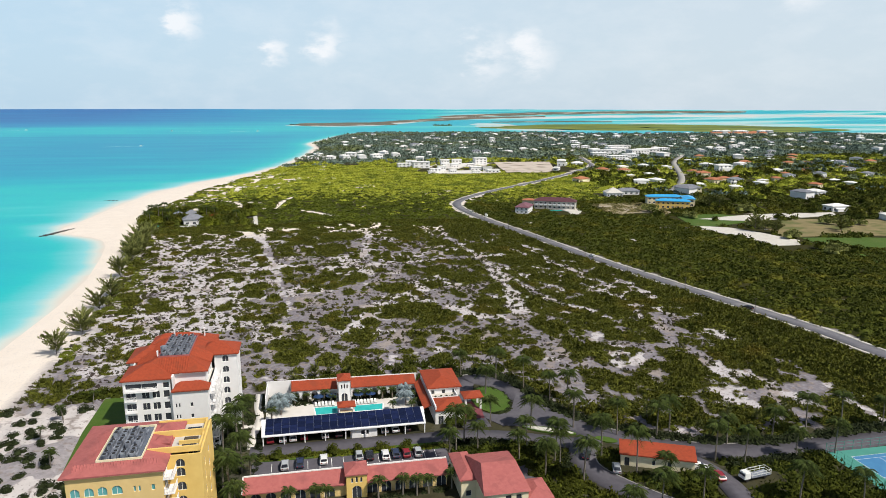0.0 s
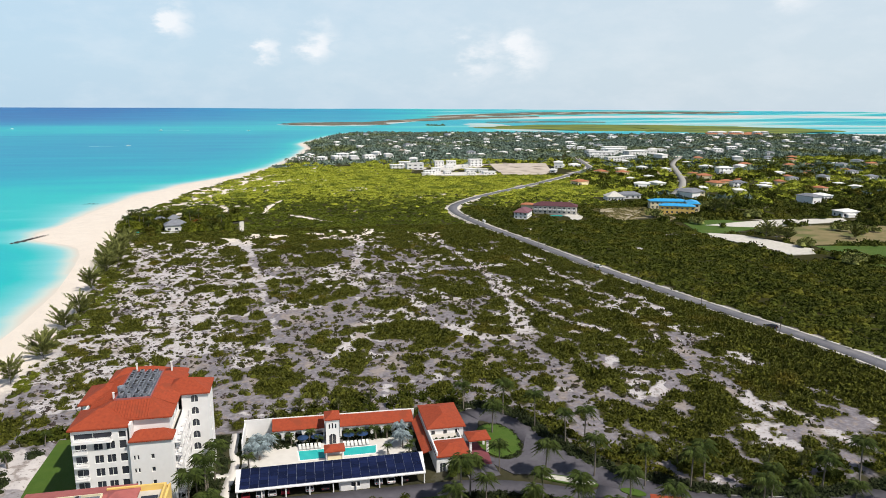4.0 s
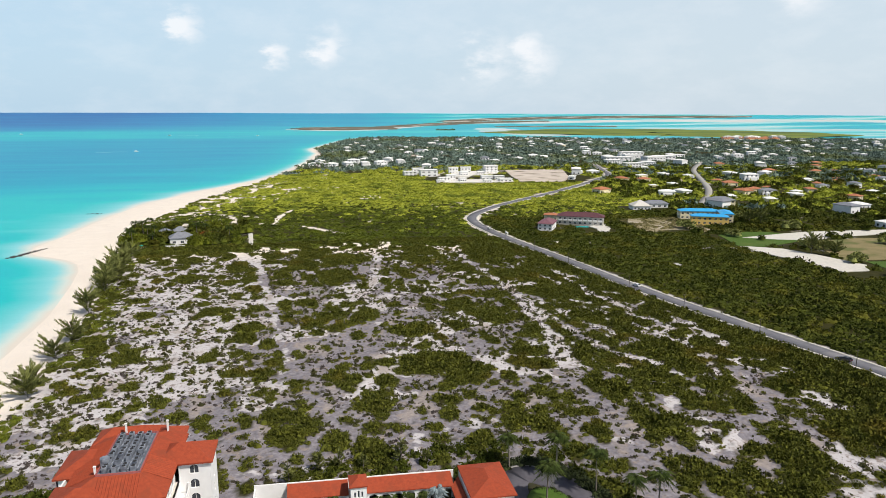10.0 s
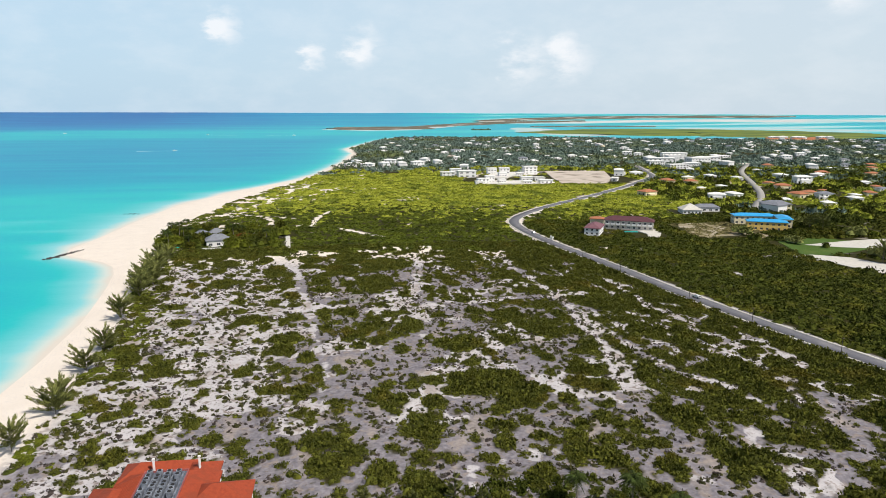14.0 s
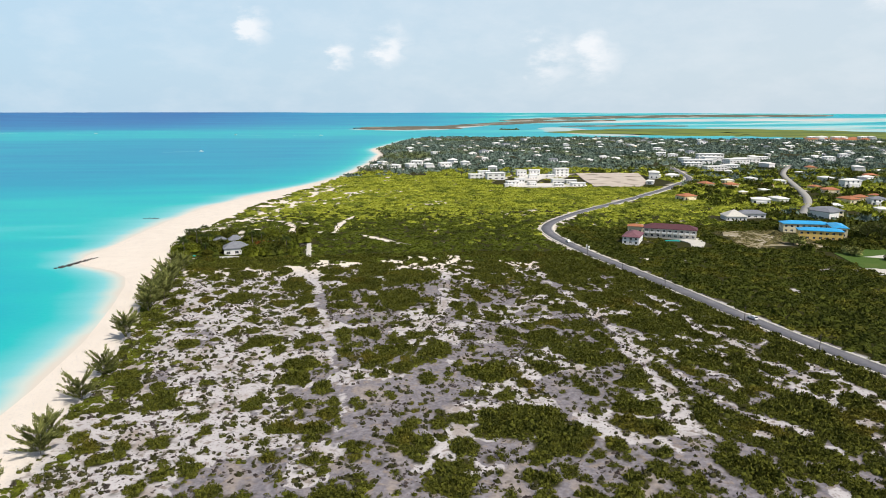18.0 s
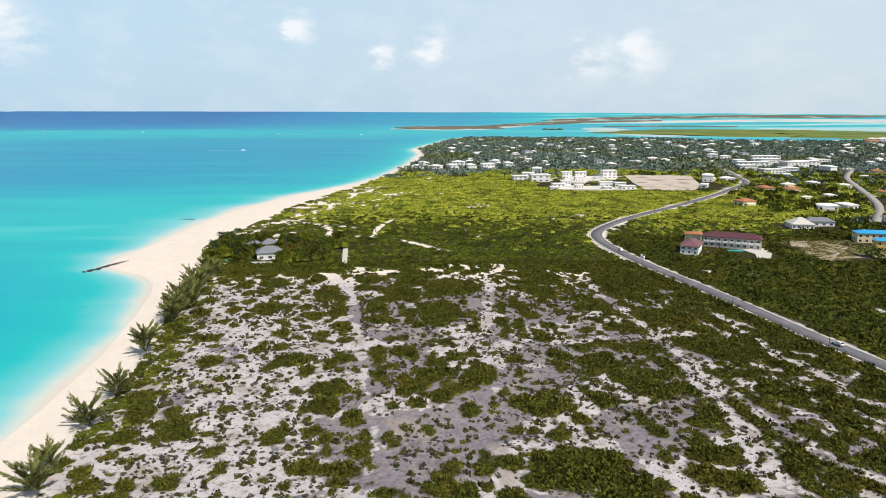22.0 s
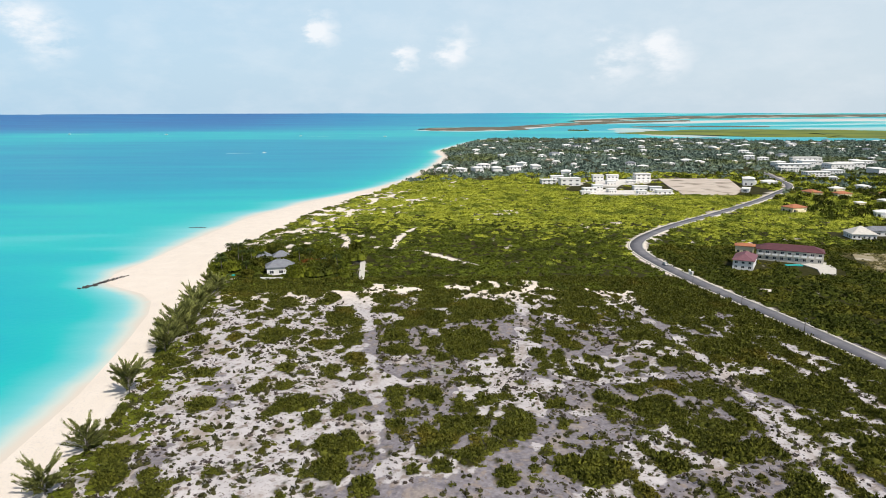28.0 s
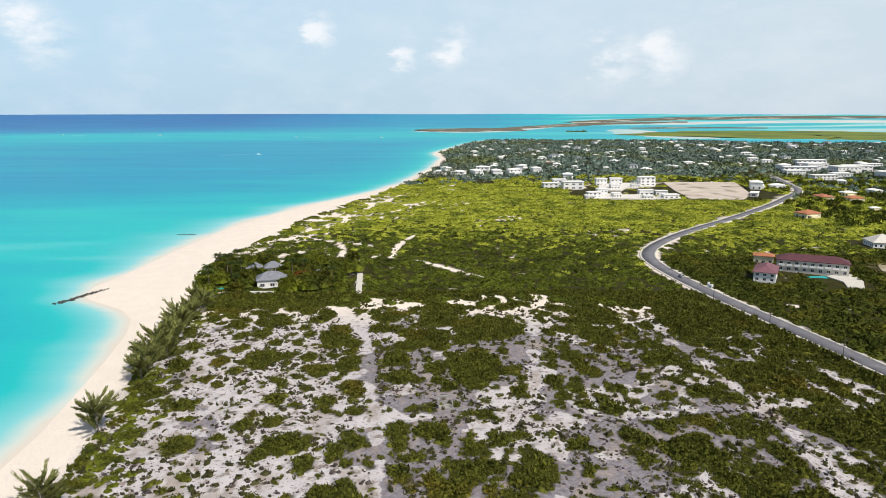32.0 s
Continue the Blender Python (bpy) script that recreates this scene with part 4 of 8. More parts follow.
def empty(name, x, y, z=0.0, turn=0.0):
    e = new(name)
    e.matrix_world = pose(x, y, z, 0, 0, turn)
    return e


def boxes(name, mat, parent, *sizes, label=""):
    bm = bmesh.new()
    for s in sizes:
        box(bm, *s)
    return part(name, bm, mat, parent, label)


def hips(name, mat, parent, *sizes, label="", **kw):
    bm = bmesh.new()
    for s in sizes:
        hip(bm, *s, **kw)
    return part(name, bm, mat, parent, label)


def wall(parent, ax, ay, bx, by, z0, z1, mat, openings=(), thick=0.3, pane=M_GLASS, name="wall", label="", trim=True):
    """A wall from a to b (its outer face on the right-hand side of that way), with real openings: (from, to, low, high, arched)
    along it and above z0; each opening gets a window of its own."""
    length, height = math.hypot(bx - ax, by - ay), z1 - z0
    turn = Matrix.Translation((ax, ay, z0)) @ Matrix.Rotation(math.atan2(by - ay, bx - ax), 4, "Z")
    start = thick + 0.002 if trim else 0.0
    us = sorted({start, length, *(o[0] for o in openings), *(o[1] for o in openings)})
    vs = sorted({0.0, height, *(o[2] for o in openings), *(o[3] for o in openings)})
    bm = bmesh.new()
    corner = {}

    def at(i, j, k):
        if (i, j, k) not in corner:
            corner[i, j, k] = bm.verts.new((us[i], thick * k, vs[j]))
        return corner[i, j, k]

    def solid(i, j):
        if not (0 <= i < len(us) - 1 and 0 <= j < len(vs) - 1):
            return False
        um, vm = (us[i] + us[i + 1]) / 2, (vs[j] + vs[j + 1]) / 2
        return not any(o[0] < um < o[1] and o[2] < vm < o[3] for o in openings)

    for i in range(len(us) - 1):
        for j in range(len(vs) - 1):
            if solid(i, j):
                bm.faces.new((at(i, j, 0), at(i + 1, j, 0), at(i + 1, j + 1, 0), at(i, j + 1, 0)))
                bm.faces.new((at(i, j + 1, 1), at(i + 1, j + 1, 1), at(i + 1, j, 1), at(i, j, 1)))
                for di, dj, p, q in ((-1, 0, (i, j), (i, j + 1)), (1, 0, (i + 1, j + 1), (i + 1, j)), (0, -1, (i + 1, j), (i, j)), (0, 1, (i, j + 1), (i + 1, j + 1))):
                    if not solid(i + di, j + dj):
                        bm.faces.new((at(*p, 0), at(*q, 0), at(*q, 1), at(*p, 1)))
    for o in openings:
        if len(o) > 4 and o[4]:
            u0, u1, top = o[0], o[1], o[3]
            r, c = (u1 - u0) / 2, (u0 + u1) / 2
            for s in (-1, 1):
                ring = [(c + s * r, top), (c + s * r, top - r)] + [(c + s * r * math.cos(k * math.pi / 10), top - r + r * math.sin(k * math.pi / 10)) for k in range(1, 6)]
                front = [bm.verts.new((u, 0.0, v)) for u, v in ring]
                back = [bm.verts.new((u, thick, v)) for u, v in ring]
                bm.faces.new(front if s < 0 else front[::-1])
                for k in range(len(ring)):
                    bm.faces.new((front[k], front[(k + 1) % len(ring)], back[(k + 1) % len(ring)], back[k]))
    bmesh.ops.remove_doubles(bm, verts=bm.verts, dist=0.0005)
    bm.transform(turn)
    bmesh.ops.recalc_face_normals(bm, faces=bm.faces)
    made = part(name, bm, mat, parent, label)
    for o in openings:
        u0, u1, v0, v1 = o[:4]
        fr = bmesh.new()
        e = 0.07
        for q in ((u0, v0, u0 + e, v1), (u1 - e, v0, u1, v1), (u0 + e, v0, u1 - e, v0 + e), (u0 + e, v1 - e, u1 - e, v1)):
            box(fr, q[0], thick * 0.45, q[1], q[2], thick * 0.75, q[3])
        if u1 - u0 > 1.4:
            box(fr, (u0 + u1) / 2 - 0.04, thick * 0.45, v0 + e, (u0 + u1) / 2 + 0.04, thick * 0.75, v1 - e)
        fr.transform(turn)
        w = part("window", fr, M_LINE, parent)
        gl = bmesh.new()
        box(gl, u0 + e, thick * 0.55, v0 + e, u1 - e, thick * 0.7, v1 - e)
        gl.transform(turn)
        part("pane", gl, pane, w)
    return made


def frustum(bm, low, high, z0, z1, thick=0.3):
    """A mansard: sloped sides from one rectangle up to a smaller one, open for the flat roof inside."""
    def ring(r, z):
        return [bm.verts.new(c) for c in ((r[0], r[1], z), (r[2], r[1], z), (r[2], r[3], z), (r[0], r[3], z))]
    a, b, c = ring(low, z0), ring(low, z0 + thick), ring(high, z1)
    for k in range(4):
        j = (k + 1) % 4
        bm.faces.new((a[k], a[j], b[j], b[k]))
        bm.faces.new((b[k], b[j], c[j], c[k]))
    bm.faces.new(a[::-1])
    bm.faces.new(c)


def tile_ribs(name, mat, parent, x0, x1, y0, y1, z0, z1, along="y", pitch=0.9):
    """Raised tile courses on one roof slope that rises from (y0, z0) to (y1, z1)."""
    bm = bmesh.new()
    k, last = x0, None
    while k < x1:
        for u, h in ((k, 0.02), (k + 0.15, 0.02), (k + 0.26, 0.13), (k + 0.37, 0.02)):
            ends = ((u, y0, z0 + h), (u, y1, z1 + h)) if along == "y" else ((y0, u, z0 + h), (y1, u, z1 + h))
            now = [bm.verts.new(c) for c in ends]
            if last:
                bm.faces.new((last[0], now[0], now[1], last[1]))
            last = now
        k += pitch
    bmesh.ops.recalc_face_normals(bm, faces=bm.faces)
    return part(name, bm, mat, parent)


def balcony(parent, x0, y0, x1, y1, z, side="s"):
    """A slab with a parapet of posts and a rail round its open sides."""
    b = boxes("balcony", M_WHITE, parent, (x0, y0, z - 0.18, x1, y1, z))
    bm = bmesh.new()
    box(bm, x0 + 0.03, y0 + 0.03, z + 0.95, x1 - 0.03, y0 + 0.12, z + 1.03)
    box(bm, x1 - 0.12, y0 + 0.12, z + 0.95, x1 - 0.03, y1, z + 1.03)
    box(bm, x0 + 0.03, y0 + 0.12, z + 0.95, x0 + 0.12, y1, z + 1.03)
    u = x0 + 0.05
    while u < x1 - 0.1:
        box(bm, u, y0 + 0.04, z, u + 0.05, y0 + 0.1, z + 0.95)
        u += 0.28
    u = y0 + 0.3
    while u < y1:
        box(bm, x1 - 0.1, u, z, x1 - 0.05, u + 0.05, z + 0.95)
        box(bm, x0 + 0.05, u, z, x0 + 0.1, u + 0.05, z + 0.95)
        u += 0.28
    part("railing", bm, M_WHITE, b, "white metal railing")
    return b


def plant_deck(parent, x0, y0, x1, y1, z, seed, curb=M_PINK, w=0.12, up=0.35):
    """The sunken flat roof with rows of cooling units and ducts."""
    rng = np.random.default_rng(seed)
    boxes("flat_roof", M_FLATROOF, parent, (x0, y0, z - 0.2, x1, y1, z), label="grey flat roof with plant")
    for k, (a, b) in enumerate(((x0, x0 + w), (x1 - w, x1))):
        boxes("parapet", curb, parent, (a, y0, z, b, y1, z + up))
    for a, b in ((y0, y0 + w), (y1 - w, y1)):
        boxes("parapet", curb, parent, (x0 + w, a, z, x1 - w, b, z + up))
    row = x0 + 0.8
    while row < x1 - 1:
        y = y0 + 0.8
        while y < y1 - 1.2:
            if rng.uniform() < 0.85:
                bm = bmesh.new()
                h = rng.uniform(0.8, 1.15)
                box(bm, row, y, z, row + 0.85, y + 0.8, z + h)
                unit = part("cooling_unit", bm, M_METAL, parent)
                bm = bmesh.new()
                bmesh.ops.create_cone(bm, cap_ends=True, segments=10, radius1=0.33, radius2=0.3, depth=0.08, matrix=Matrix.Translation((row + 0.42, y + 0.4, z + h + 0.04)))
                part("fan_grille", bm, M_DARK, unit)
            y += 1.15
        boxes("duct", M_METAL, parent, (row + 0.98, y0 + 0.8, z + 0.15, row + 1.2, y1 - 0.8, z + 0.4))
        row += 1.55


def round_post(bm, x, y, z0, z1, r, seg=8):
    bmesh.ops.create_cone(bm, cap_ends=True, segments=seg, radius1=r, radius2=r * 0.85, depth=z1 - z0, matrix=Matrix.Translation((x, y, (z0 + z1) / 2)))


G = 0.15   # level of the resort ground
S = 2.86   # storey height


def rows_of(cols, n, z_first=0.75, h=1.75, arched=False, step=S):
    return [(a, b, z_first + k * step, z_first + k * step + h, arched) for k in range(n) for a, b in cols]


# ---- white apartment building ----
wb = tagged(empty("apartment_building", -32, 170, 0.0), "white seven-storey apartment block with hipped orange tile roofs", "apartment building")
OFF = Matrix.Translation((32, -170, 0))


def settle_parts(thing, off):
    for o in thing.children:
        o.matrix_parent_inverse = off


wall(wb, -43.7, 158.7, -32.9, 158.7, 0, 19.6, M_WHITE, rows_of([(0.5, 2.7), (4.0, 5.7), (6.3, 8.0), (8.8, 10.2)], 6) + [(0.5, 7.6, 17.45, 18.8), (8.8, 10.2, 17.45, 18.8)])
wall(wb, -43.7, 171.3, -43.7, 158.7, 0, 19.6, M_WHITE, rows_of([(2.0, 3.6), (6.0, 7.6)], 6), trim=False)
wall(wb, -32.9, 158.0, -24.9, 158.0, 0, 16.5, M_WHITE, rows_of([(0.6, 1.0), (1.3, 1.7), (3.9, 4.6)], 5, 1.1, 1.0))
wall(wb, -32.9, 158.7, -32.9, 158.0, 0, 16.5, M_WHITE, trim=False)
wall(wb, -24.9, 158.0, -24.9, 172.0, 0, 16.5, M_WHITE, rows_of([(3.0, 5.0), (6.6, 8.6), (10.4, 12.6)], 5, 0.25, 2.1))
wall(wb, -32.9, 161.4, -25.6, 161.4, 16.5, 20, M_WHITE, name="upper_wall")
wall(wb, -25.6, 161.4, -25.6, 172.0, 16.5, 20, M_WHITE, [(4, 6, 0.3, 2.4), (7.5, 9.6, 0.3, 2.4)], name="upper_wall")
wall(wb, -24.9, 172.0, -19.3, 172.0, 0, 20, M_WHITE, rows_of([(1.9, 3.5)], 7, 0.8, 1.75, True), trim=False)
wall(wb, -19.3, 172.0, -19.3, 179.6, 0, 20, M_WHITE, rows_of([(3.2, 4.4)], 6))
wall(wb, -19.3, 179.6, -26.0, 179.6, 0, 20, M_WHITE, rows_of([(2.4, 4.0)], 6))
wall(wb, -26.0, 179.6, -26.0, 187.5, 0, 20, M_WHITE, rows_of([(3.0, 4.6)], 6), trim=False)
wall(wb, -26.0, 187.5, -41.5, 187.5, 0, 20, M_WHITE, rows_of([(2, 4), (6, 8), (10, 12)], 6))
wall(wb, -41.5, 187.5, -41.5, 181.0, 0, 20, M_WHITE, rows_of([(2, 3.6)], 6))
wall(wb, -45.2, 171.3, -43.7, 171.3, 0, 19.5, M_WHITE, trim=False)
wall(wb, -45.2, 181.0, -45.2, 171.3, 0, 19.5, M_WHITE, rows_of([(1.0, 3.4), (5.5, 8.0)], 6, 0.4, 2.0))
wall(wb, -41.5, 181.0, -45.2, 181.0, 0, 19.5, M_WHITE, trim=False)
for k in range(6):
    for y0 in (160.6, 164.4, 168.3):
        balcony(wb, -24.9, y0, -23.2, y0 + 3.2, 0.15 + k * S if k else 0.25)
    balcony(wb, -43.4, 157.7, -40.8, 158.7, 0.6 + k * S)
balcony(wb, -43.4, 157.6, -36.0, 158.7, 17.2)
for y0 in (160.5, 164.2, 168.0, 171.6):
    bm = bmesh.new()
    box(bm, -23.45, y0, 0, -23.2, y0 + 0.25, 16.4)
    part("pier", bm, M_WHITE, wb)
bm = bmesh.new()
frustum(bm, (-42.3, 160.6, -24.9, 184.0), (-37.0, 165.2, -29.6, 180.6), 20.0, 22.6)
part("main_roof", bm, M_ORANGE, wb, "orange clay tile mansard roof")
hips("front_roof", M_ORANGE, wb, (-43.7, 158.7, -33.4, 167.5, 19.6, 2.2), label="orange clay tile hip roof")
hips("wing_roof", M_ORANGE, wb, (-32.6, 158.0, -24.9, 161.2, 16.5, 1.6), over=0.4)
hips("west_roof", M_ORANGE, wb, (-45.2, 171.3, -37.0, 181.0, 19.5, 2.2))
hips("east_roof", M_ORANGE, wb, (-29.0, 172.0, -19.3, 179.6, 20.0, 2.2))
hips("north_roof", M_ORANGE, wb, (-41.5, 181.8, -30.0, 187.5, 20.3, 1.9), (-31.5, 180.5, -25.8, 187.0, 20.0, 1.8))
for x0, x1, y0, y1, z0, z1, al in ((-41.5, -25.5, 160.8, 165.0, 20.4, 22.5, "y"),):
    tile_ribs("ribbed_tiling", M_ORANGE, wb, x0 + 5, x1 - 4, y0, y1, z0, z1, al, 0.55)
tile_ribs("ribbed_tiling", M_ORANGE, wb, 166, 180, -42.3, -37.1, 20.4, 22.55, "x", 0.55)
tile_ribs("ribbed_tiling", M_ORANGE, wb, 166, 172, -24.9, -29.5, 20.4, 22.55, "x", 0.55)
wall(wb, -32.9, 158.7, -32.9, 161.4, 16.5, 19.6, M_WHITE, name="upper_wall", trim=False)
boxes("upper_wall", M_WHITE, wb, (-33.25, 158.75, 16.45, -32.55, 161.65, 19.95))
boxes("terrace", M_CONCRETE, wb, (-25.9, 161.5, 16.3, -24.9, 172.0, 16.5))
plant_deck(wb, -36.9, 165.3, -29.7, 180.5, 22.62, 5)
for x, y in ((-36.2, 182.6), (-28.6, 182.6), (-37.3, 166.2)):
    bm = bmesh.new()
    box(bm, x, y, 20.5, x + 0.32, y + 0.32, 23.8)
    box(bm, x - 0.06, y - 0.06, 23.8, x + 0.38, y + 0.38, 24.0)
    part("chimney", bm, M_WHITE, wb)
bm = bmesh.new()
bmesh.ops.create_cone(bm, cap_ends=True, segments=16, radius1=0.8, radius2=0.8, depth=1.8, matrix=Matrix.Translation((-36.0, 168.4, 23.5)))
part("water_tank", bm, M_METAL, wb, "grey steel tank on the roof")
settle_parts(wb, OFF)

# ---- yellow apartment building ----
yb = tagged(empty("apartment_building", -32, 124, 0.0), "yellow apartment block with faded pink tile roof", "apartment building")
wall(yb, -43.0, 116.4, -27.0, 116.4, 0, 19.2, M_YWALL, rows_of([(0.6, 2.2), (2.9, 4.5), (5.1, 6.7), (7.4, 9.2)], 6, 1.0, 1.7, True) + rows_of([(11.0, 11.4), (11.8, 12.2), (14.0, 14.6)], 6, 1.2, 1.1), pane=M_TEALGLASS)
wall(yb, -43.0, 135.5, -43.0, 116.4, 0, 19.2, M_YWALL, rows_of([(2, 4), (8, 10), (14, 16)], 6))
wall(yb, -27.0, 116.4, -27.0, 121.0, 0, 19.2, M_YELLOW, rows_of([(1.2, 3.4)], 6, 0.3, 2.1))
wall(yb, -27.0, 121.0, -21.0, 121.0, 0, 19.4, M_YELLOW, rows_of([(1.4, 3.0)], 6, 0.8, 1.75, True) + [(1.4, 3.0, 17.0, 18.6, True)], trim=False)
wall(yb, -21.0, 121.0, -21.0, 135.5, 0, 19.4, M_YELLOW, rows_of([(3, 4.4), (8, 9.4)], 6))
wall(yb, -21.0, 135.5, -43.0, 135.5, 0, 19.2, M_YELLOW, rows_of([(3, 5), (8, 10), (13, 15)], 6))
for k in range(1, 7):
    balcony(yb, -27.0, 116.4, -25.2, 119.8, 0.15 + k * S)
bm = bmesh.new()
frustum(bm, (-43.8, 115.8, -26.4, 136.2), (-38.4, 118.2, -30.5, 131.4), 19.2, 20.7)
part("main_roof", bm, M_PINK, yb, "faded pink tile mansard roof")
tile_ribs("ribbed_tiling", M_PINK, yb, -42, -28.0, 115.9, 118.1, 19.3, 20.66, "y", 0.55)
tile_ribs("ribbed_tiling", M_PINK, yb, 120, 131, -43.7, -38.5, 19.3, 20.66, "x", 0.55)
plant_deck(yb, -38.3, 118.3, -30.6, 131.3, 20.72, 6, M_CREAM, 0.16, 0.4)
boxes("terrace", M_CONCRETE, yb, (-30.8, 123.4, 19.3, -21.3, 133.7, 19.6), label="pale roof terrace")
for q in ((-30.6, 128.0, 19.6, -21.3, 128.4, 20.9), (-30.6, 121.6, 19.6, -21.3, 122.0, 20.7), (-21.6, 122.0, 19.6, -21.25, 128.0, 20.4), (-25.5, 124.6, 19.6, -21.6, 124.9, 20.4),
          (-30.6, 133.3, 19.6, -21.3, 133.7, 20.6), (-21.6, 128.4, 19.6, -21.25, 133.3, 20.6)):
    boxes("parapet", M_YELLOW, yb, q)
hips("stair_roof", M_PINK, yb, (-30.4, 129.5, -25.5, 133.2, 20.0, 0.9), (-30.2, 124.8, -27.2, 127.4, 19.9, 0.7), over=0.2)
for y0 in (122.4, 125.4, 129.4):
    boxes("skylight", M_GLASS, yb, (-24.8, y0 + 0.3, 19.6, -22.2, y0 + 1.7, 19.95))
settle_parts(yb, Matrix.Translation((32, -124, 0)))

# ---- carport with solar panels ----
cp = tagged(empty("carport", 7.2, 162, 0.0), "long white carport roofed with blue solar panels", "carport")
bm = bmesh.new()
v = [bm.verts.new(c) for c in ((-13.2, 158.2, 2.75), (27.6, 158.2, 2.75), (28.2, 165.6, 3.85), (-13.6, 165.6, 3.85), (-13.2, 158.2, 3.0), (27.6, 158.2, 3.0), (28.2, 165.6, 4.1), (-13.6, 165.6, 4.1))]
for q in ((0, 3, 2, 1), (4, 5, 6, 7), (0, 1, 5, 4), (1, 2, 6, 5), (2, 3, 7, 6), (3, 0, 4, 7)):
    bm.faces.new([v[k] for k in q])
part("roof", bm, M_WHITE, cp, "white sloped roof slab")
slope = math.atan2(1.1, 7.4)
bm = bmesh.new()
box(bm, 0, 0, 0, 39.7, 6.95, 0.05)
base = part("panel_frame", bm, M_METAL, cp, "grey metal mounting frame")
base.matrix_local = pose(-12.45, 158.7, 3.09, math.degrees(slope))
bm = bmesh.new()
box(bm, 0.03, 0.03, 0, 1.945, 1.105, 0.05)
panel_mesh = bpy.data.meshes.new("solar_panel")
bm.to_mesh(panel_mesh)
bm.free()
panel_mesh.materials.append(M_PANEL)
for r in range(6):
    for c in range(20):
        o = new("solar_panel", panel_mesh)
        o.parent = cp
        o.matrix_local = pose(-12.4 + c * 1.98, 158.75 + r * 1.14 * math.cos(slope), 3.15 + r * 1.14 * math.sin(slope), math.degrees(slope))
for k in range(9):
    x = -13.0 + k * 5.03
    bm = bmesh.new()
    box(bm, x, 158.5, 0, x + 0.25, 158.75, 2.8)
    part("post", bm, M_WHITE, cp)
boxes("rear_wall", M_WHITE, cp, (-13.4, 165.35, 0, 28.0, 165.6, 3.83))
wall(cp, 8.5, 158.9, 15.2, 158.9, 0, 2.75, M_WHITE, [(2.6, 4.6, 0.9, 2.1)], name="store_wall", label="white store room wall")
boxes("store_sides", M_WHITE, cp, (8.5, 159.2, 0, 8.8, 165.3, 2.74), (14.9, 159.2, 0, 15.2, 165.3, 2.74))
settle_parts(cp, Matrix.Translation((-7.2, -162, 0)))

# ---- pool courtyard ----
pv = tagged(empty("pool_pavilion", 8, 184, 0.0), "white arcade with orange lean-to roofs and a small tower", "pool pavilion")
wall(pv, 30.0, 187.2, -13.4, 188.6, 0, 4.9, M_WHITE, name="rear_wall")
wall(pv, -13.4, 188.6, -13.4, 178.6, 0, 4.2, M_WHITE, name="side_wall")
for x0, x1 in ((-6.5, 6.35), (10.25, 29.0)):
    bm = bmesh.new()
    k0, k1 = 188.35 - (x0 + 13.4) * 0.03226, 188.35 - (x1 + 13.4) * 0.03226
    v = [bm.verts.new(c) for c in ((x0, k0 - 3.9, 3.1), (x1, k1 - 3.9, 3.1), (x1, k1, 4.5), (x0, k0, 4.5), (x0, k0 - 3.9, 3.35), (x1, k1 - 3.9, 3.35), (x1, k1, 4.75), (x0, k0, 4.75))]
    for q in ((0, 3, 2, 1), (4, 5, 6, 7), (0, 1, 5, 4), (1, 2, 6, 5), (2, 3, 7, 6), (3, 0, 4, 7)):
        bm.faces.new([v[k] for k in q])
    part("lean_to_roof", bm, M_ORANGE, pv, "orange clay tile lean-to roof")
    n = round((x1 - x0) / 2.6)
    spans = [((k + 0.14) * (x1 - x0) / n, (k + 0.86) * (x1 - x0) / n, 0.02, 2.7, True) for k in range(n)]
    bm = bmesh.new()
    L = x1 - x0
    us = sorted({0.0, L, *(s[0] for s in spans), *(s[1] for s in spans)})
    for u0, u1 in zip(us, us[1:]):
        hole = any(s[0] < (u0 + u1) / 2 < s[1] for s in spans)
        box(bm, u0, 0, 2.7 if hole else 0, u1, 0.3, 3.12)
    for s in spans:
        r, c = (s[1] - s[0]) / 2, (s[0] + s[1]) / 2
        for sg in (-1, 1):
            ring = [(c + sg * r, 2.7), (c + sg * r, 2.7 - r)] + [(c + sg * r * math.cos(k * math.pi / 10), 2.7 - r + r * math.sin(k * math.pi / 10)) for k in range(1, 6)]
            fv, bv = [bm.verts.new((u, 0, w)) for u, w in ring], [bm.verts.new((u, 0.3, w)) for u, w in ring]
            bm.faces.new(fv)
            for k in range(len(ring)):
                bm.faces.new((fv[k], fv[(k + 1) % len(ring)], bv[(k + 1) % len(ring)], bv[k]))
    bm.transform(Matrix.Translation((x0, k0 - 3.6, 0)) @ Matrix.Rotation(math.atan2(k1 - k0, L), 4, "Z"))
    part("arcade", bm, M_WHITE, pv, "white arcade of round arches")
tw = wall(pv, 6.6, 180.6, 9.9, 180.6, 0, 6.7, M_WHITE, [(0.7, 2.5, 0.02, 3.0, True), (0.65, 1.1, 4.3, 5.6, True), (1.4, 1.85, 4.3, 5.9, True), (2.15, 2.6, 4.3, 5.6, True)], name="tower_wall")
wall(pv, 9.9, 180.6, 9.9, 185.0, 0, 6.7, M_WHITE, name="tower_wall")
wall(pv, 6.6, 185.0, 6.6, 180.6, 0, 6.7, M_WHITE, name="tower_wall")
wall(pv, 9.9, 185.0, 6.6, 185.0, 0, 6.7, M_WHITE, name="tower_wall")
hips("tower_roof", M_ORANGE, pv, (6.6, 180.6, 9.9, 185.0, 6.7, 1.0), over=0.3)
bm = bmesh.new()
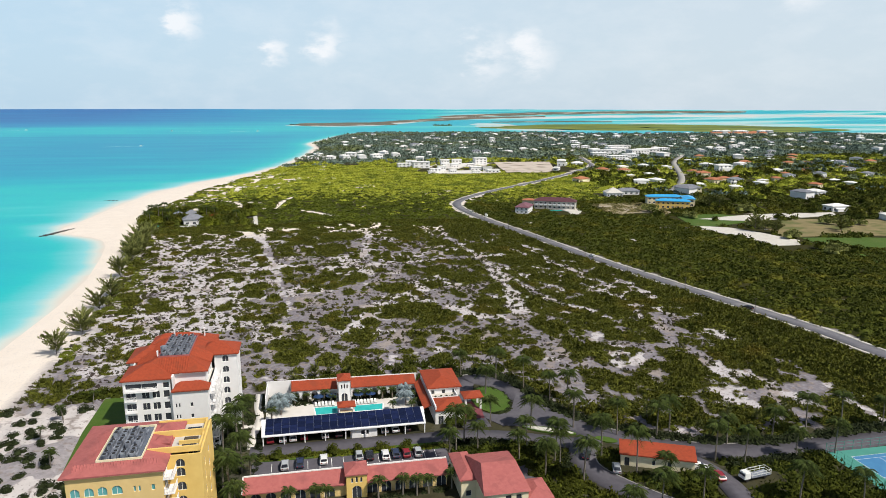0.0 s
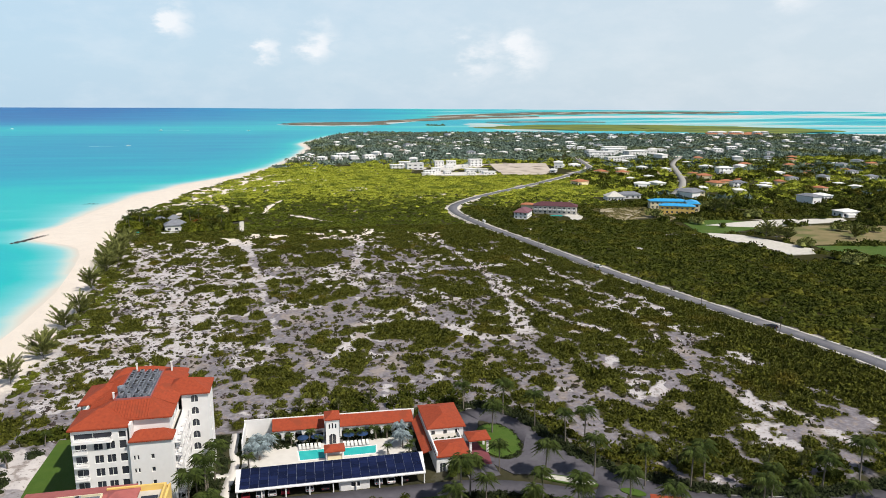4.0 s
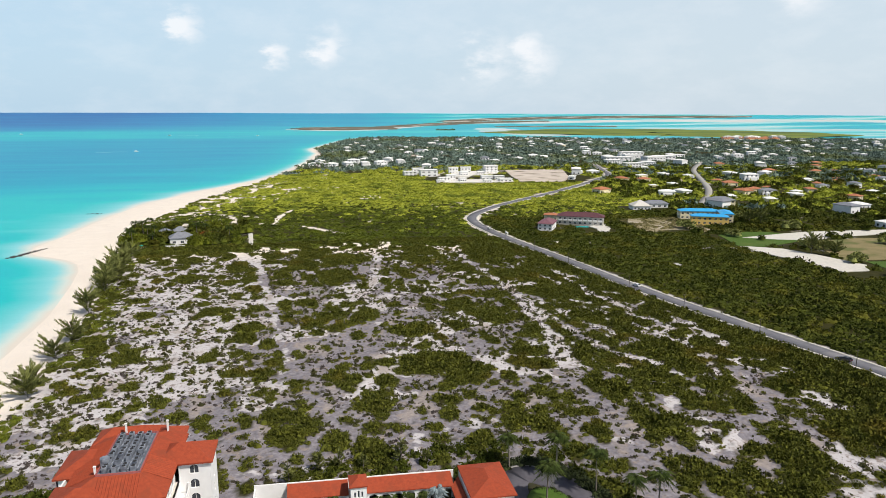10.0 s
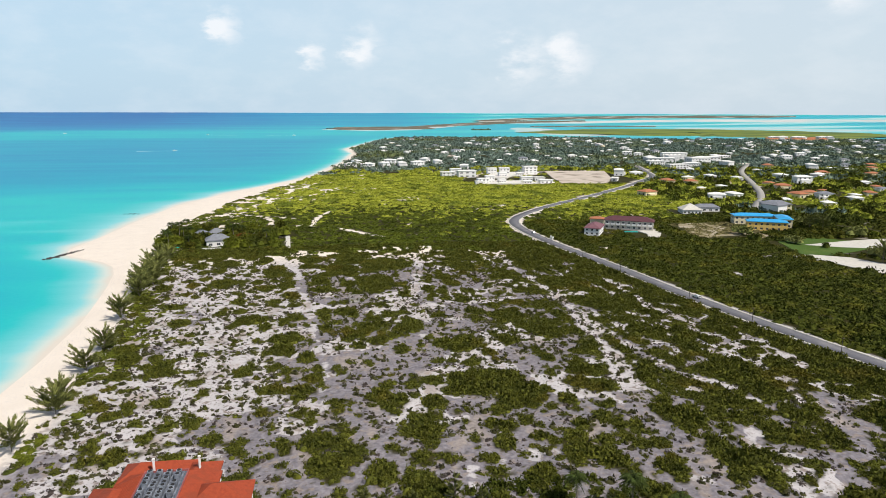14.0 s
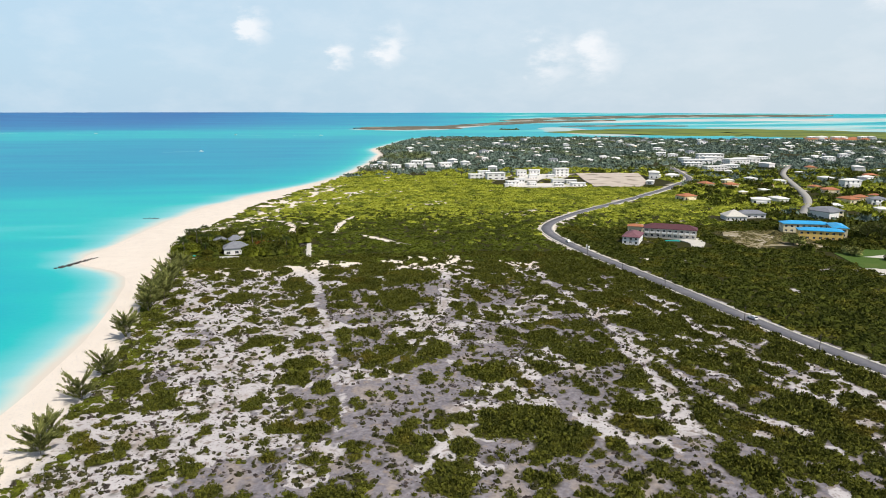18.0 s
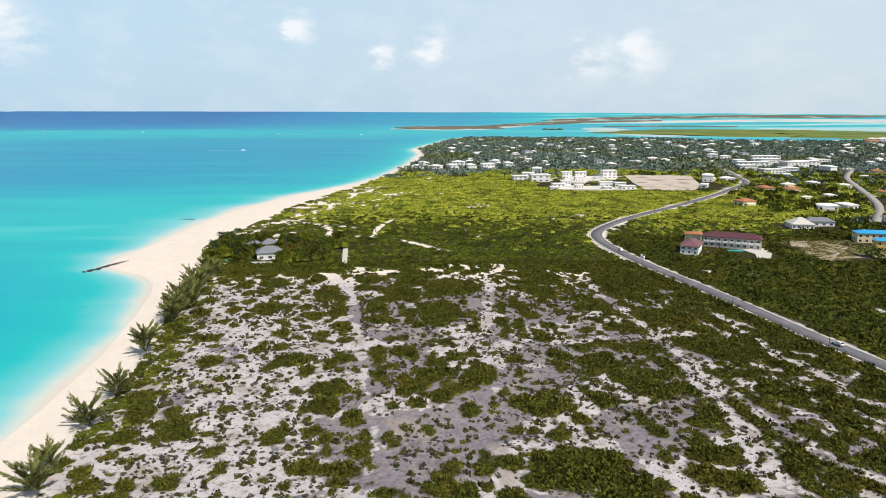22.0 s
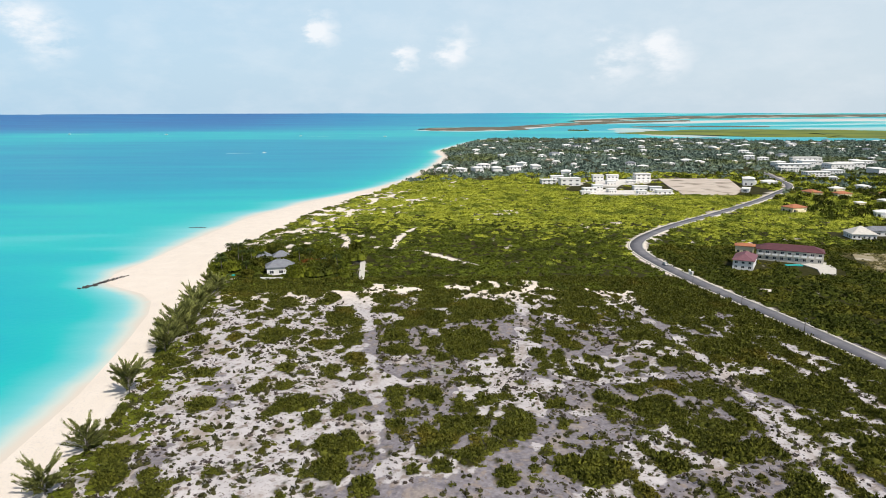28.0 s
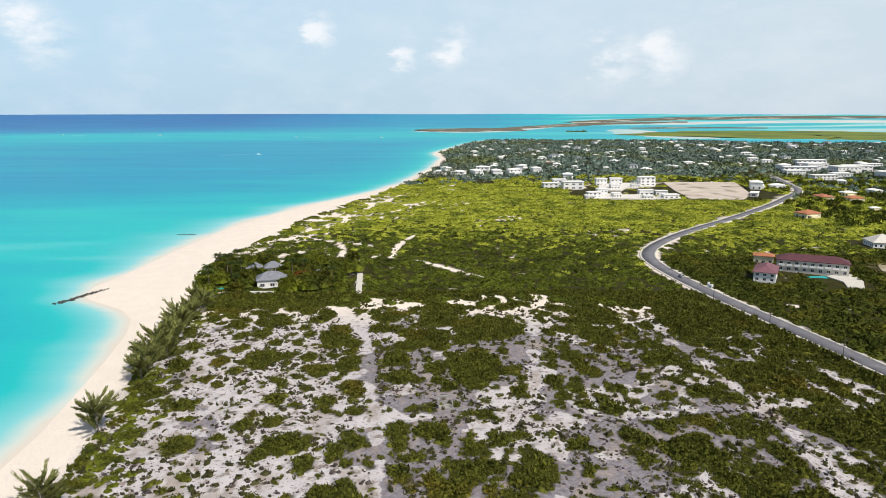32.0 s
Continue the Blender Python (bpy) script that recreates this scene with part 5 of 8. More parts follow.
v = [bm.verts.new(c) for c in ((28.4, 166.5, 2.9), (30.6, 166.5, 3.6), (30.6, 186.2, 3.6), (28.4, 183.0, 2.9), (28.4, 166.5, 3.1), (30.6, 166.5, 3.8), (30.6, 186.2, 3.8), (28.4, 183.0, 3.1))]
for q in ((0, 3, 2, 1), (4, 5, 6, 7), (0, 1, 5, 4), (1, 2, 6, 5), (2, 3, 7, 6), (3, 0, 4, 7)):
    bm.faces.new([v[k] for k in q])
part("side_roof", bm, M_ORANGE, pv, "orange clay tile lean-to roof")
settle_parts(pv, Matrix.Translation((-8, -184, 0)))

gz = tagged(empty("poolside_bar", 8.3, 173.8, G + 0.1), "small bar hut with orange hip roof between two pools", "bar hut")
hips("roof", M_ORANGE, gz, (-2.2, -1.6, 2.2, 1.6, 2.3, 0.9), over=0.25)
for x, y in ((-2, -1.4), (1.8, -1.4), (-2, 1.2), (1.8, 1.2)):
    boxes("post", M_WHITE, gz, (x, y, 0, x + 0.2, y + 0.2, 2.3))
boxes("counter", M_CREAM, gz, (-1.7, -1.1, 0, 1.7, -0.7, 1.05))

rc = tagged(empty("reception_building", 35, 176, 0.0), "cream reception house with two orange tile roofs and a terrace", "reception building")
wall(rc, 30.9, 174.2, 40.0, 174.2, 0, 5.2, M_WHITE, [(1.0, 2.6, 0.9, 2.3), (4, 5.6, 0.9, 2.3), (6.8, 8.2, 0.9, 2.3), (1.0, 2.0, 3.4, 4.6), (4, 5.0, 3.4, 4.6), (7, 8.0, 3.4, 4.6)])
wall(rc, 40.0, 174.2, 40.0, 187.0, 0, 5.2, M_WHITE, [(2, 3.6, 0.9, 2.3), (6, 7.6, 0.9, 2.3)])
wall(rc, 40.0, 187.0, 30.9, 187.0, 0, 5.2, M_WHITE)
wall(rc, 30.9, 187.0, 30.9, 162.4, 0, 5.2, M_WHITE)
wall(rc, 30.9, 162.4, 38.6, 162.4, 0, 3.9, M_WHITE, [(0.8, 2.2, 0.02, 2.4), (4.6, 6.2, 0.9, 2.2)])
wall(rc, 38.6, 162.4, 38.6, 170.0, 0, 3.9, M_WHITE, [(3, 4.6, 0.02, 2.4)])
boxes("terrace", M_CONCRETE, rc, (31.2, 169.9, 0, 38.6, 174.2, 3.6), label="pale roof terrace")
for k in range(9):
    bm = bmesh.new()
    bmesh.ops.create_uvsphere(bm, u_segments=7, v_segments=5, radius=0.42, matrix=Matrix.Translation((31.8 + k * 0.78, 170.6 + 0.6 * (k % 2), 3.95)) @ Matrix.Diagonal((1, 1, 0.85, 1)))
    part("planter_shrub", bm, M_HEDGE, rc)
boxes("balustrade", M_WHITE, rc, (31.2, 169.9, 3.6, 38.6, 170.1, 4.4), (38.4, 170.1, 3.6, 38.6, 174.2, 4.4))
hips("roof", M_ORANGE, rc, (31.2, 174.2, 40.0, 187.0, 5.2, 1.5), label="large orange tile hip roof")
hips("low_roof", M_ORANGE, rc, (31.2, 162.4, 38.6, 169.6, 3.9, 1.2), over=0.35)
hips("porch_roof", M_ORANGE, rc, (40.3, 168.8, 45.3, 173.2, 3.7, 0.8), over=0.3)
for x, y in ((44.6, 168.9), (44.6, 172.6), (40.4, 168.9)):
    boxes("column", M_WHITE, rc, (x, y, 0, x + 0.5, y + 0.5, 3.7))
settle_parts(rc, Matrix.Translation((-35, -176, 0)))

# paving, pools and drives


def slab(name, mat, outline, z0, z1, label="", category="", kind="structure"):
    bm = bmesh.new()
    low = [bm.verts.new((x, y, z0)) for x, y in outline]
    top = [bm.verts.new((x, y, z1)) for x, y in outline]
    bm.faces.new(top)
    for k in range(len(outline)):
        j = (k + 1) % len(outline)
        bm.faces.new((low[k], low[j], top[j], top[k]))
    bmesh.ops.recalc_face_normals(bm, faces=bm.faces)
    return tagged(part(name, bm, mat), label, category, kind=kind)


def ellipse(cx, cy, rx, ry, n=28, turn=0.0):
    out = []
    for k in range(n):
        a = 2 * math.pi * k / n
        u, w = rx * math.cos(a), ry * math.sin(a)
        out.append((cx + u * math.cos(turn) - w * math.sin(turn), cy + u * math.sin(turn) + w * math.cos(turn)))
    return out


slab("pavement", M_DECK, [(-13.2, 166.0), (28.2, 165.9), (28.3, 183.3), (-13.2, 184.6)], -0.5, G + 0.12, "white stone pool deck", "pool deck")
for q in (([(0.2, 174.0), (6.0, 174.0), (6.0, 178.4), (-0.2, 178.4)]), ([(10.6, 174.2), (18.2, 174.2), (18.6, 177.8), (10.6, 177.8)])):
    pool = tagged(empty("swimming_pool", *q[0], G + 0.12), "rectangular turquoise swimming pool with pale coping", "swimming pool", group="pools")
    for nm, mt, grow, z in (("coping", M_WHITE, 0.35, 0.03), ("pool_water", M_POOL, 0.0, 0.05)):
        cx, cy = sum(a for a, _ in q) / 4, sum(b for _, b in q) / 4
        bm = bmesh.new()
        ring = [(a - q[0][0] + math.copysign(grow, a - cx), b - q[0][1] + math.copysign(grow, b - cy)) for a, b in q]
        low, top = [bm.verts.new((a, b, 0)) for a, b in ring], [bm.verts.new((a, b, z)) for a, b in ring]
        bm.faces.new(top)
        for k in range(4):
            bm.faces.new((low[k], low[(k + 1) % 4], top[(k + 1) % 4], top[k]))
        part(nm, bm, mt, pool)
M_KERB = material("weathered_kerb_concrete", (0.34, 0.33, 0.31), 0.9, (0.27, 0.26, 0.25), 0.7)
drives = [("drive", smooth_line([(41.5, 158), (41, 166), (41.5, 178), (43.5, 189), (49, 190.5), (55, 184), (58, 174), (60.5, 164), (68, 152), (80, 142.0), (92, 136), (104, 133.5), (120, 132.8), (150, 134)]), 3.6),
          ("drive", smooth_line([(-16, 156.2), (0, 156.0), (25, 155.6), (38, 155.3), (48, 152.6), (56, 148.8), (63, 145.5), (66, 146)]), 2.6),
          ("drive", smooth_line([(68, 148), (62, 140), (61, 133), (66, 124), (72, 116), (80, 108)]), 3.2), ("drive", smooth_line([(84, 140), (88, 130), (90, 122), (88, 110)]), 2.8)]
for k, (nm, line, half) in enumerate(drives):
    o = ribbon(nm, line, -half, half, M_DRIVE, 0.14 + 0.012 * k)
    tagged(o, "grey asphalt resort drive", "drive", kind="structure")
    if k in (0, 2):
        ribbon("kerb", line[6:] if k else line, -half - 0.2, -half, M_KERB, 0.24, o)
slab("pavement", M_PARK, [(-15, 138.2), (31, 138.0), (31, 149.2), (-15, 150.8)], -0.5, G + 0.16, "asphalt car park with white bay lines", "car park")
for k in range(15):
    x = -10.5 + k * 2.75
    tagged(boxes("bay_line", M_LINE, None, (x, 145.6, G + 0.15, x + 0.12, 149.4, G + 0.18)), "white painted parking bay line", "bay line", group="bay lines")
slab("pavement", M_BRICK, [(38.8, 163.5), (44.5, 163.5), (45.5, 174), (40.2, 174)], -0.5, G + 0.28, "wine-red paving under the porch", "paving")
island = slab("lawn", M_GRASS, ellipse(49.0, 174.5, 5.4, 9.0), -0.5, G + 0.32, "round green lawn inside the drive loop", "lawn")
slab("lawn", M_GRASS, [(-46, 140), (-45.5, 186), (-53.5, 194.5), (-58.5, 195), (-58.5, 174), (-57, 155), (-52, 140)], -0.5, 0.75, "green lawn beside the white block", "lawn")
slab("lawn", M_GRASS, [(-60, 100), (-45, 100), (-45, 122), (-50, 118), (-60, 108)], -0.5, 0.5, "green lawn by the yellow block", "lawn")
slab("lawn", M_GRASS, [(-14, 151.0), (30, 149.4), (31, 152.6), (-14, 153.4)], -0.5, G + 0.2, "narrow planted strip by the car park", "verge")
for nm, line in (("pavement", [(-15.8, 191), (-15.9, 182), (-14.5, 175.6), (-15.2, 169.7), (-15.9, 164), (-15.8, 157.5)]), ("pavement", [(-21, 170.6), (-18, 170.4), (-15.6, 170.0)])):
    tagged(ribbon(nm, smooth_line(line), -1.0, 1.0, M_DECK, 0.14), "white stone footpath winding through the garden", "footpath", kind="structure")
slab("pavement", M_PARK, [(42.5, 170), (44.8, 163.1), (48.0, 158.2), (53.5, 157.0), (66.0, 151.6), (68.0, 157.5), (62.8, 167), (58, 178), (54.8, 171), (52.5, 166), (49, 164.5), (46.0, 165.8)], -0.5, G + 0.21, "asphalt apron before the porch", "drive")
slab("pavement", M_PARK, ellipse(48.5, 136.5, 4.0, 6.5), -0.5, G + 0.17, "asphalt yard beside the villa", "yard")
slab("lawn", M_GRASS, ellipse(59.0, 153.2, 7.0, 1.5, 20, -0.5), -0.5, G + 0.36, "planted traffic island with kerb", "island")
slab("lawn", M_GRASS, ellipse(71.4, 145.6, 2.8, 1.3, 20, -0.6), -0.5, G + 0.36, "planted traffic island with kerb", "island")
slab("pavement", M_CONCRETE, ellipse(59.0, 153.2, 6.4, 1.0, 20, -0.5), -0.5, G + 0.40, "pale gravel bed of the traffic island", "gravel bed")
# ---- pink arcade and villa ----
pa = tagged(empty("shop_arcade", 6.5, 134, 0.0), "long low arcade with pink tile roof and yellow gable tower", "arcade building")
wall(pa, -15.0, 133.1, 28.0, 133.1, 0, 3.3, M_YWALL, [(1.0 + k * 3.05, 3.2 + k * 3.05, 0.02, 2.7, True) for k in range(14) if not 6 <= k <= 7])
wall(pa, 28.0, 133.1, 28.0, 136.5, 0, 3.5, M_YWALL)
wall(pa, 28.0, 136.5, -15.0, 136.5, 0, 4.5, M_YWALL, [(1.0 + k * 3.05, 2.4 + k * 3.05, 0.9, 2.3) for k in range(14)])
wall(pa, -15.0, 136.5, -15.0, 133.1, 0, 3.5, M_YWALL)
for x0, x1 in ((-15.5, 5.75), (10.45, 28.5)):
    bm = bmesh.new()
    v = [bm.verts.new(c) for c in ((x0, 132.3, 3.05), (x1, 132.3, 3.05), (x1, 136.5, 4.55), (x0, 136.5, 4.55), (x0, 132.3, 3.3), (x1, 132.3, 3.3), (x1, 136.5, 4.8), (x0, 136.5, 4.8))]
    for q in ((0, 3, 2, 1), (4, 5, 6, 7), (0, 1, 5, 4), (1, 2, 6, 5), (2, 3, 7, 6), (3, 0, 4, 7)):
        bm.faces.new([v[k] for k in q])
    part("roof", bm, M_PINK, pa, "faded pink lean-to tile roof")
    boxes("coping", M_LINE, pa, (x0, 136.4, 4.81, x1, 136.75, 5.05))
boxes("coping", M_LINE, pa, (-15.75, 132.3, 3.3, -15.5, 136.75, 4.9))
wall(pa, 5.9, 131.8, 10.3, 131.8, 0, 5.5, M_YELLOW, [(1.2, 3.2, 0.02, 3.0, True), (1.0, 1.5, 3.7, 4.9, True), (1.95, 2.45, 3.7, 5.1, True), (2.9, 3.4, 3.7, 4.9, True)], name="tower_wall")
wall(pa, 10.3, 131.8, 10.3, 136.9, 0, 5.5, M_YELLOW, name="tower_wall")
wall(pa, 5.9, 136.9, 5.9, 131.8, 0, 5.5, M_YELLOW, name="tower_wall")
wall(pa, 10.3, 136.9, 5.9, 136.9, 0, 5.5, M_YELLOW, name="tower_wall")
hips("tower_roof", M_PINK, pa, (5.9, 131.8, 10.3, 136.9, 5.5, 1.1), over=0.3)
settle_parts(pa, Matrix.Translation((-6.5, -134, 0)))
pl = tagged(empty("villa", 37, 122, 0.0), "villa with faded pink hip roofs", "villa")
for q in ((33.0, 112.0, 42.0, 128.0, 6.0), (29.8, 120.0, 33.2, 131.0, 4.8), (42.2, 112.0, 47.0, 119.0, 3.6)):
    x0, y0, x1, y1, h = q
    wall(pl, x0, y0, x1, y0, 0, h, M_CREAM, [(1.0, 2.2, 0.9, 2.3)] + ([(4.2, 5.4, 0.9, 2.3), (4.2, 5.4, 3.9, 5.2), (6.4, 7.6, 3.9, 5.2)] if x1 - x0 > 8 else []))
    wall(pl, x1, y0, x1, y1, 0, h, M_CREAM, [(2, 3.4, 0.9, 2.3)])
    wall(pl, x1, y1, x0, y1, 0, h, M_CREAM)
    wall(pl, x0, y1, x0, y0, 0, h, M_CREAM)
bm = bmesh.new()
e = [bm.verts.new(c) for c in ((32.5, 111.5, 5.9), (42.5, 111.5, 5.9), (42.5, 128.5, 5.9), (32.5, 128.5, 5.9), (34.0, 120.2, 8.3), (41.6, 120.2, 8.3))]
for q in ((3, 2, 1, 0), (0, 1, 5, 4), (1, 2, 5), (2, 3, 4, 5), (3, 0, 4)):
    bm.faces.new([e[k] for k in q])
part("roof", bm, M_PINK, pl)
hips("side_roof", M_PINK, pl, (29.8, 120.0, 33.2, 131.0, 4.8, 1.0))
hips("porch_roof", M_PINK, pl, (42.2, 112.0, 47.0, 119.0, 3.6, 1.2))
settle_parts(pl, Matrix.Translation((-37, -122, 0)))
pl.matrix_world = pose(37, 128.6, 0.0)

# ---- gate house ----
kh = tagged(empty("gate_house", 78.0, 132.4, 0.1, -24.5), "cream gate house with a long orange tile roof", "gate house")
wall(kh, -8.2, -2.3, 8.2, -2.3, 0, 3.1, M_CREAM, [(0.8, 2.0, 0.02, 2.2), (7.0, 7.8, 0.8, 2.0), (10.4, 11.4, 0.02, 2.2)])
wall(kh, 8.2, -2.3, 8.2, 2.3, 0, 3.1, M_CREAM, [(1.4, 2.6, 0.8, 2.0)])
wall(kh, 8.2, 2.3, -8.2, 2.3, 0, 3.1, M_CREAM, [(3, 4.4, 0.8, 2.0), (10, 11.4, 0.8, 2.0)])
wall(kh, -8.2, 2.3, -8.2, -2.3, 0, 3.1, M_CREAM)
bm = bmesh.new()
v = [bm.verts.new(c) for c in ((-8.6, -2.8, 2.95), (8.6, -2.8, 2.95), (8.6, 2.8, 3.9), (-8.6, 2.8, 3.9), (-8.6, -2.8, 3.25), (8.6, -2.8, 3.25), (8.6, 2.8, 4.2), (-8.6, 2.8, 4.2))]
for q in ((0, 3, 2, 1), (4, 5, 6, 7), (0, 1, 5, 4), (1, 2, 6, 5), (2, 3, 7, 6), (3, 0, 4, 7)):
    bm.faces.new([v[k] for k in q])
part("roof", bm, M_ORANGE, kh, "orange clay tile roof")

# ---- tennis court ----
tc = tagged(empty("tennis_court", 132, 121, 0.15, 0), "green and blue tennis court with wire fence", "tennis court")
boxes("surround", M_COURTG, tc, (-11, -9, 0, 14, 8.5, 0.1), label="green court surround")
boxes("court", M_COURT, tc, (-6.5, -5.5, 0.1, 14, 5.5, 0.105), label="blue playing area")
for q in ((-6.5, -5.5, 14, -5.42), (-6.5, 5.42, 14, 5.5), (-6.5, -5.4, -6.42, 5.4), (-6.4, -4.1, 14, -4.02), (-6.4, 4.02, 14, 4.1), (-0.1, -4.0, -0.02, 4.0)):
    boxes("court_line", M_LINE, tc, (q[0], q[1], 0.106, q[2], q[3], 0.112))
for k in range(11):
    for y in (-9, 8.5):
        boxes("fence_post", M_COURTG, tc, (-11 + 2.5 * k, y, 0, -10.92 + 2.5 * k, y + 0.08, 2.6))
for k in range(8):
    boxes("fence_post", M_COURTG, tc, (-11, -8.8 + 2.3 * k, 0, -10.92, -8.72 + 2.3 * k, 2.6))
for z in (0.9, 1.75, 2.55):
    boxes("fence_rail", M_COURTG, tc, (-11, -9, z, 14, -8.95, z + 0.05), (-11, 8.5, z, 14, 8.55, z + 0.05), (-11, -8.95, z, -10.95, 8.5, z + 0.05))


# ---- cars ----
def car(paint, tall=1.45):
    c = empty("car", 0, 0, 0)
    bm = bmesh.new()
    prof = [(-2.2, 0.35), (-2.25, 0.8), (-2.05, 0.98), (-1.55, tall), (0.35, tall), (1.1, 0.98), (2.1, 0.82), (2.2, 0.35)]
    a, b = [bm.verts.new((x, -0.88 if z < 1.1 else -0.7, z)) for x, z in prof], [bm.verts.new((x, 0.88 if z < 1.1 else 0.7, z)) for x, z in prof]
    bm.faces.new(a)
    bm.faces.new(b[::-1])
    for k in range(len(prof)):
        j = (k + 1) % len(prof)
        bm.faces.new((a[j], a[k], b[k], b[j]))
    bmesh.ops.recalc_face_normals(bm, faces=bm.faces)
    bmesh.ops.bevel(bm, geom=bm.edges[:], offset=0.06, segments=1, affect="EDGES")
    part("body", bm, paint, c)
    for nm, q in (("windscreen", ((0.42, tall - 0.04), (1.05, 1.02))), ("rear_window", ((-1.6, tall - 0.04), (-2.02, 1.02)))):
        bm = bmesh.new()
        (x0, z0), (x1, z1) = q
        s = 0.03 if x1 > 0 else -0.03
        v = [bm.verts.new(p) for p in ((x0 + s, -0.62, z0), (x0 + s, 0.62, z0), (x1 + s, 0.74, z1), (x1 + s, -0.74, z1))]
        bm.faces.new(v)
        bmesh.ops.solidify(bm, geom=bm.faces[:], thickness=0.02)
        part(nm, bm, M_GLASS, c)
    for y in (-0.82, 0.80):
        boxes("side_window", M_GLASS, c, (-1.4, y, 1.03, 0.5, y + 0.02, tall - 0.1))
    for x in (-1.35, 1.35):
        for y in (-0.9, 0.72):
            bm = bmesh.new()
            bmesh.ops.create_cone(bm, cap_ends=True, segments=14, radius1=0.34, radius2=0.34, depth=0.2, matrix=Matrix.Translation((x, y + 0.1, 0.34)) @ Matrix.Rotation(math.pi / 2, 4, "X"))
            w = part("wheel", bm, M_RUBBER, c)
            bm = bmesh.new()
            bmesh.ops.create_cone(bm, cap_ends=True, segments=10, radius1=0.19, radius2=0.19, depth=0.23, matrix=Matrix.Translation((x, y + 0.1, 0.34)) @ Matrix.Rotation(math.pi / 2, 4, "X"))
            part("rim", bm, M_METAL, w)
    for y in (-0.7, 0.42):
        boxes("headlight", M_LINE, c, (2.13, y, 0.6, 2.2, y + 0.28, 0.74))
        boxes("tail_light", CAR_PAINTS[3], c, (-2.29, y, 0.68, -2.2, y + 0.28, 0.84))
    return c


car_kinds = {}
for k, nm in enumerate(("white", "black", "silver", "dark red", "navy blue")):
    car_kinds[k] = nm
parked = [(2, -7.4, 147.4, 90), (4, -4.0, 147.8, 90), (0, 1.5, 148.4, 90), (2, 9.8, 148.8, 90), (1, 12.3, 148.2, 90), (0, 16.0, 147.8, 90), (4, 18.5, 148.0, 90), (3, 21.0, 147.9, 90), (2, 23.8, 147.7, 90),
          (3, -11.2, 161.2, 90), (2, -8.2, 161.0, 90), (0, -5.7, 161.2, 90), (3, -3.0, 161.4, 90), (0, 2.2, 161.3, 90), (1, 5.6, 161.2, 90), (2, 17.2, 161.2, 90), (0, 20.0, 161.1, 90), (1, 23.0, 161.2, 90),
          (2, 67.5, 131.5, 70), (0, 86.5, 128.5, -30), (3, 88.8, 124.0, 80), (1, 63.2, 138.6, 60)]
first = {}
for k, x, y, a in parked:
    if k not in first:
        c = first[k] = car(CAR_PAINTS[k], 1.45 if k != 2 else 1.65)
        c.matrix_basis = pose(x, y, G + 0.18, 0, 0, a)
        tagged(c, car_kinds[k] + " car parked on the resort asphalt", "car", group="parked cars")
    else:
        copy_thing(first[k], pose(x, y, G + 0.18, 0, 0, a))
for k, x, y, a in ((0, 153.0, 344, 105), (2, 124.6, 510, 95), (1, 176.2, 239, 108)):
    c = copy_thing(first[k], pose(x, y, float(ground_z(x, y)) + 0.3, 0, 0, a))
    tagged(c, car_kinds[k] + " car on the coast road", "car", group="cars on the road")


# loungers and parasols round the pools
def lounger():
    c = empty("sun_lounger", 0, 0, 0)
    boxes("mattress", M_LINE, c, (-0.95, -0.33, 0.32, 0.45, 0.33, 0.42))
    bm = bmesh.new()
    v = [bm.verts.new(q) for q in ((0.45, -0.33, 0.34), (0.45, 0.33, 0.34), (1.0, 0.33, 0.75), (1.0, -0.33, 0.75), (0.45, -0.33, 0.42), (0.45, 0.33, 0.42), (0.98, 0.33, 0.84), (0.98, -0.33, 0.84))]
    for q in ((0, 3, 2, 1), (4, 5, 6, 7), (0, 1, 5, 4), (1, 2, 6, 5), (2, 3, 7, 6), (3, 0, 4, 7)):
        bm.faces.new([v[k] for k in q])
    part("backrest", bm, M_LINE, c)
    for x in (-0.85, 0.4):
        for y in (-0.3, 0.24):
            boxes("leg", M_METAL, c, (x, y, 0, x + 0.06, y + 0.06, 0.32))
    return c


def parasol():
    c = empty("parasol", 0, 0, 0)
    bm = bmesh.new()
    round_post(bm, 0, 0, 0, 2.4, 0.04, 6)
    part("pole", bm, M_METAL, c)
    bm = bmesh.new()
    bmesh.ops.create_cone(bm, cap_ends=False, segments=8, radius1=1.5, radius2=0.05, depth=0.55, matrix=Matrix.Translation((0, 0, 2.4)))
    part("canopy", bm, M_BLUEPAD, c, "dark blue cloth canopy")
    return c


lg, ps = lounger(), parasol()
spots = [(0.2 + 0.95 * k, 179.6) for k in range(6)] + [(11.0 + 0.95 * k, 179.0) for k in range(7)]
for k, (x, y) in enumerate(spots):
    m = pose(x, y, G + 0.12, 0, 0, 92)
    o = lg if k == 0 else copy_thing(lg, m)
    o.matrix_basis = m
    tagged(o, "white sun lounger on the stone pool deck", "sun lounger", "sun loungers")
for k, (x, y) in enumerate(((1.0, 181.2), (4.4, 181.2), (12.2, 180.8), (15.6, 180.6))):
    m = pose(x, y, G + 0.12)
    o = ps if k == 0 else copy_thing(ps, m)
    o.matrix_basis = m
    tagged(o, "dark blue parasol by the pool", "parasol", "parasols")


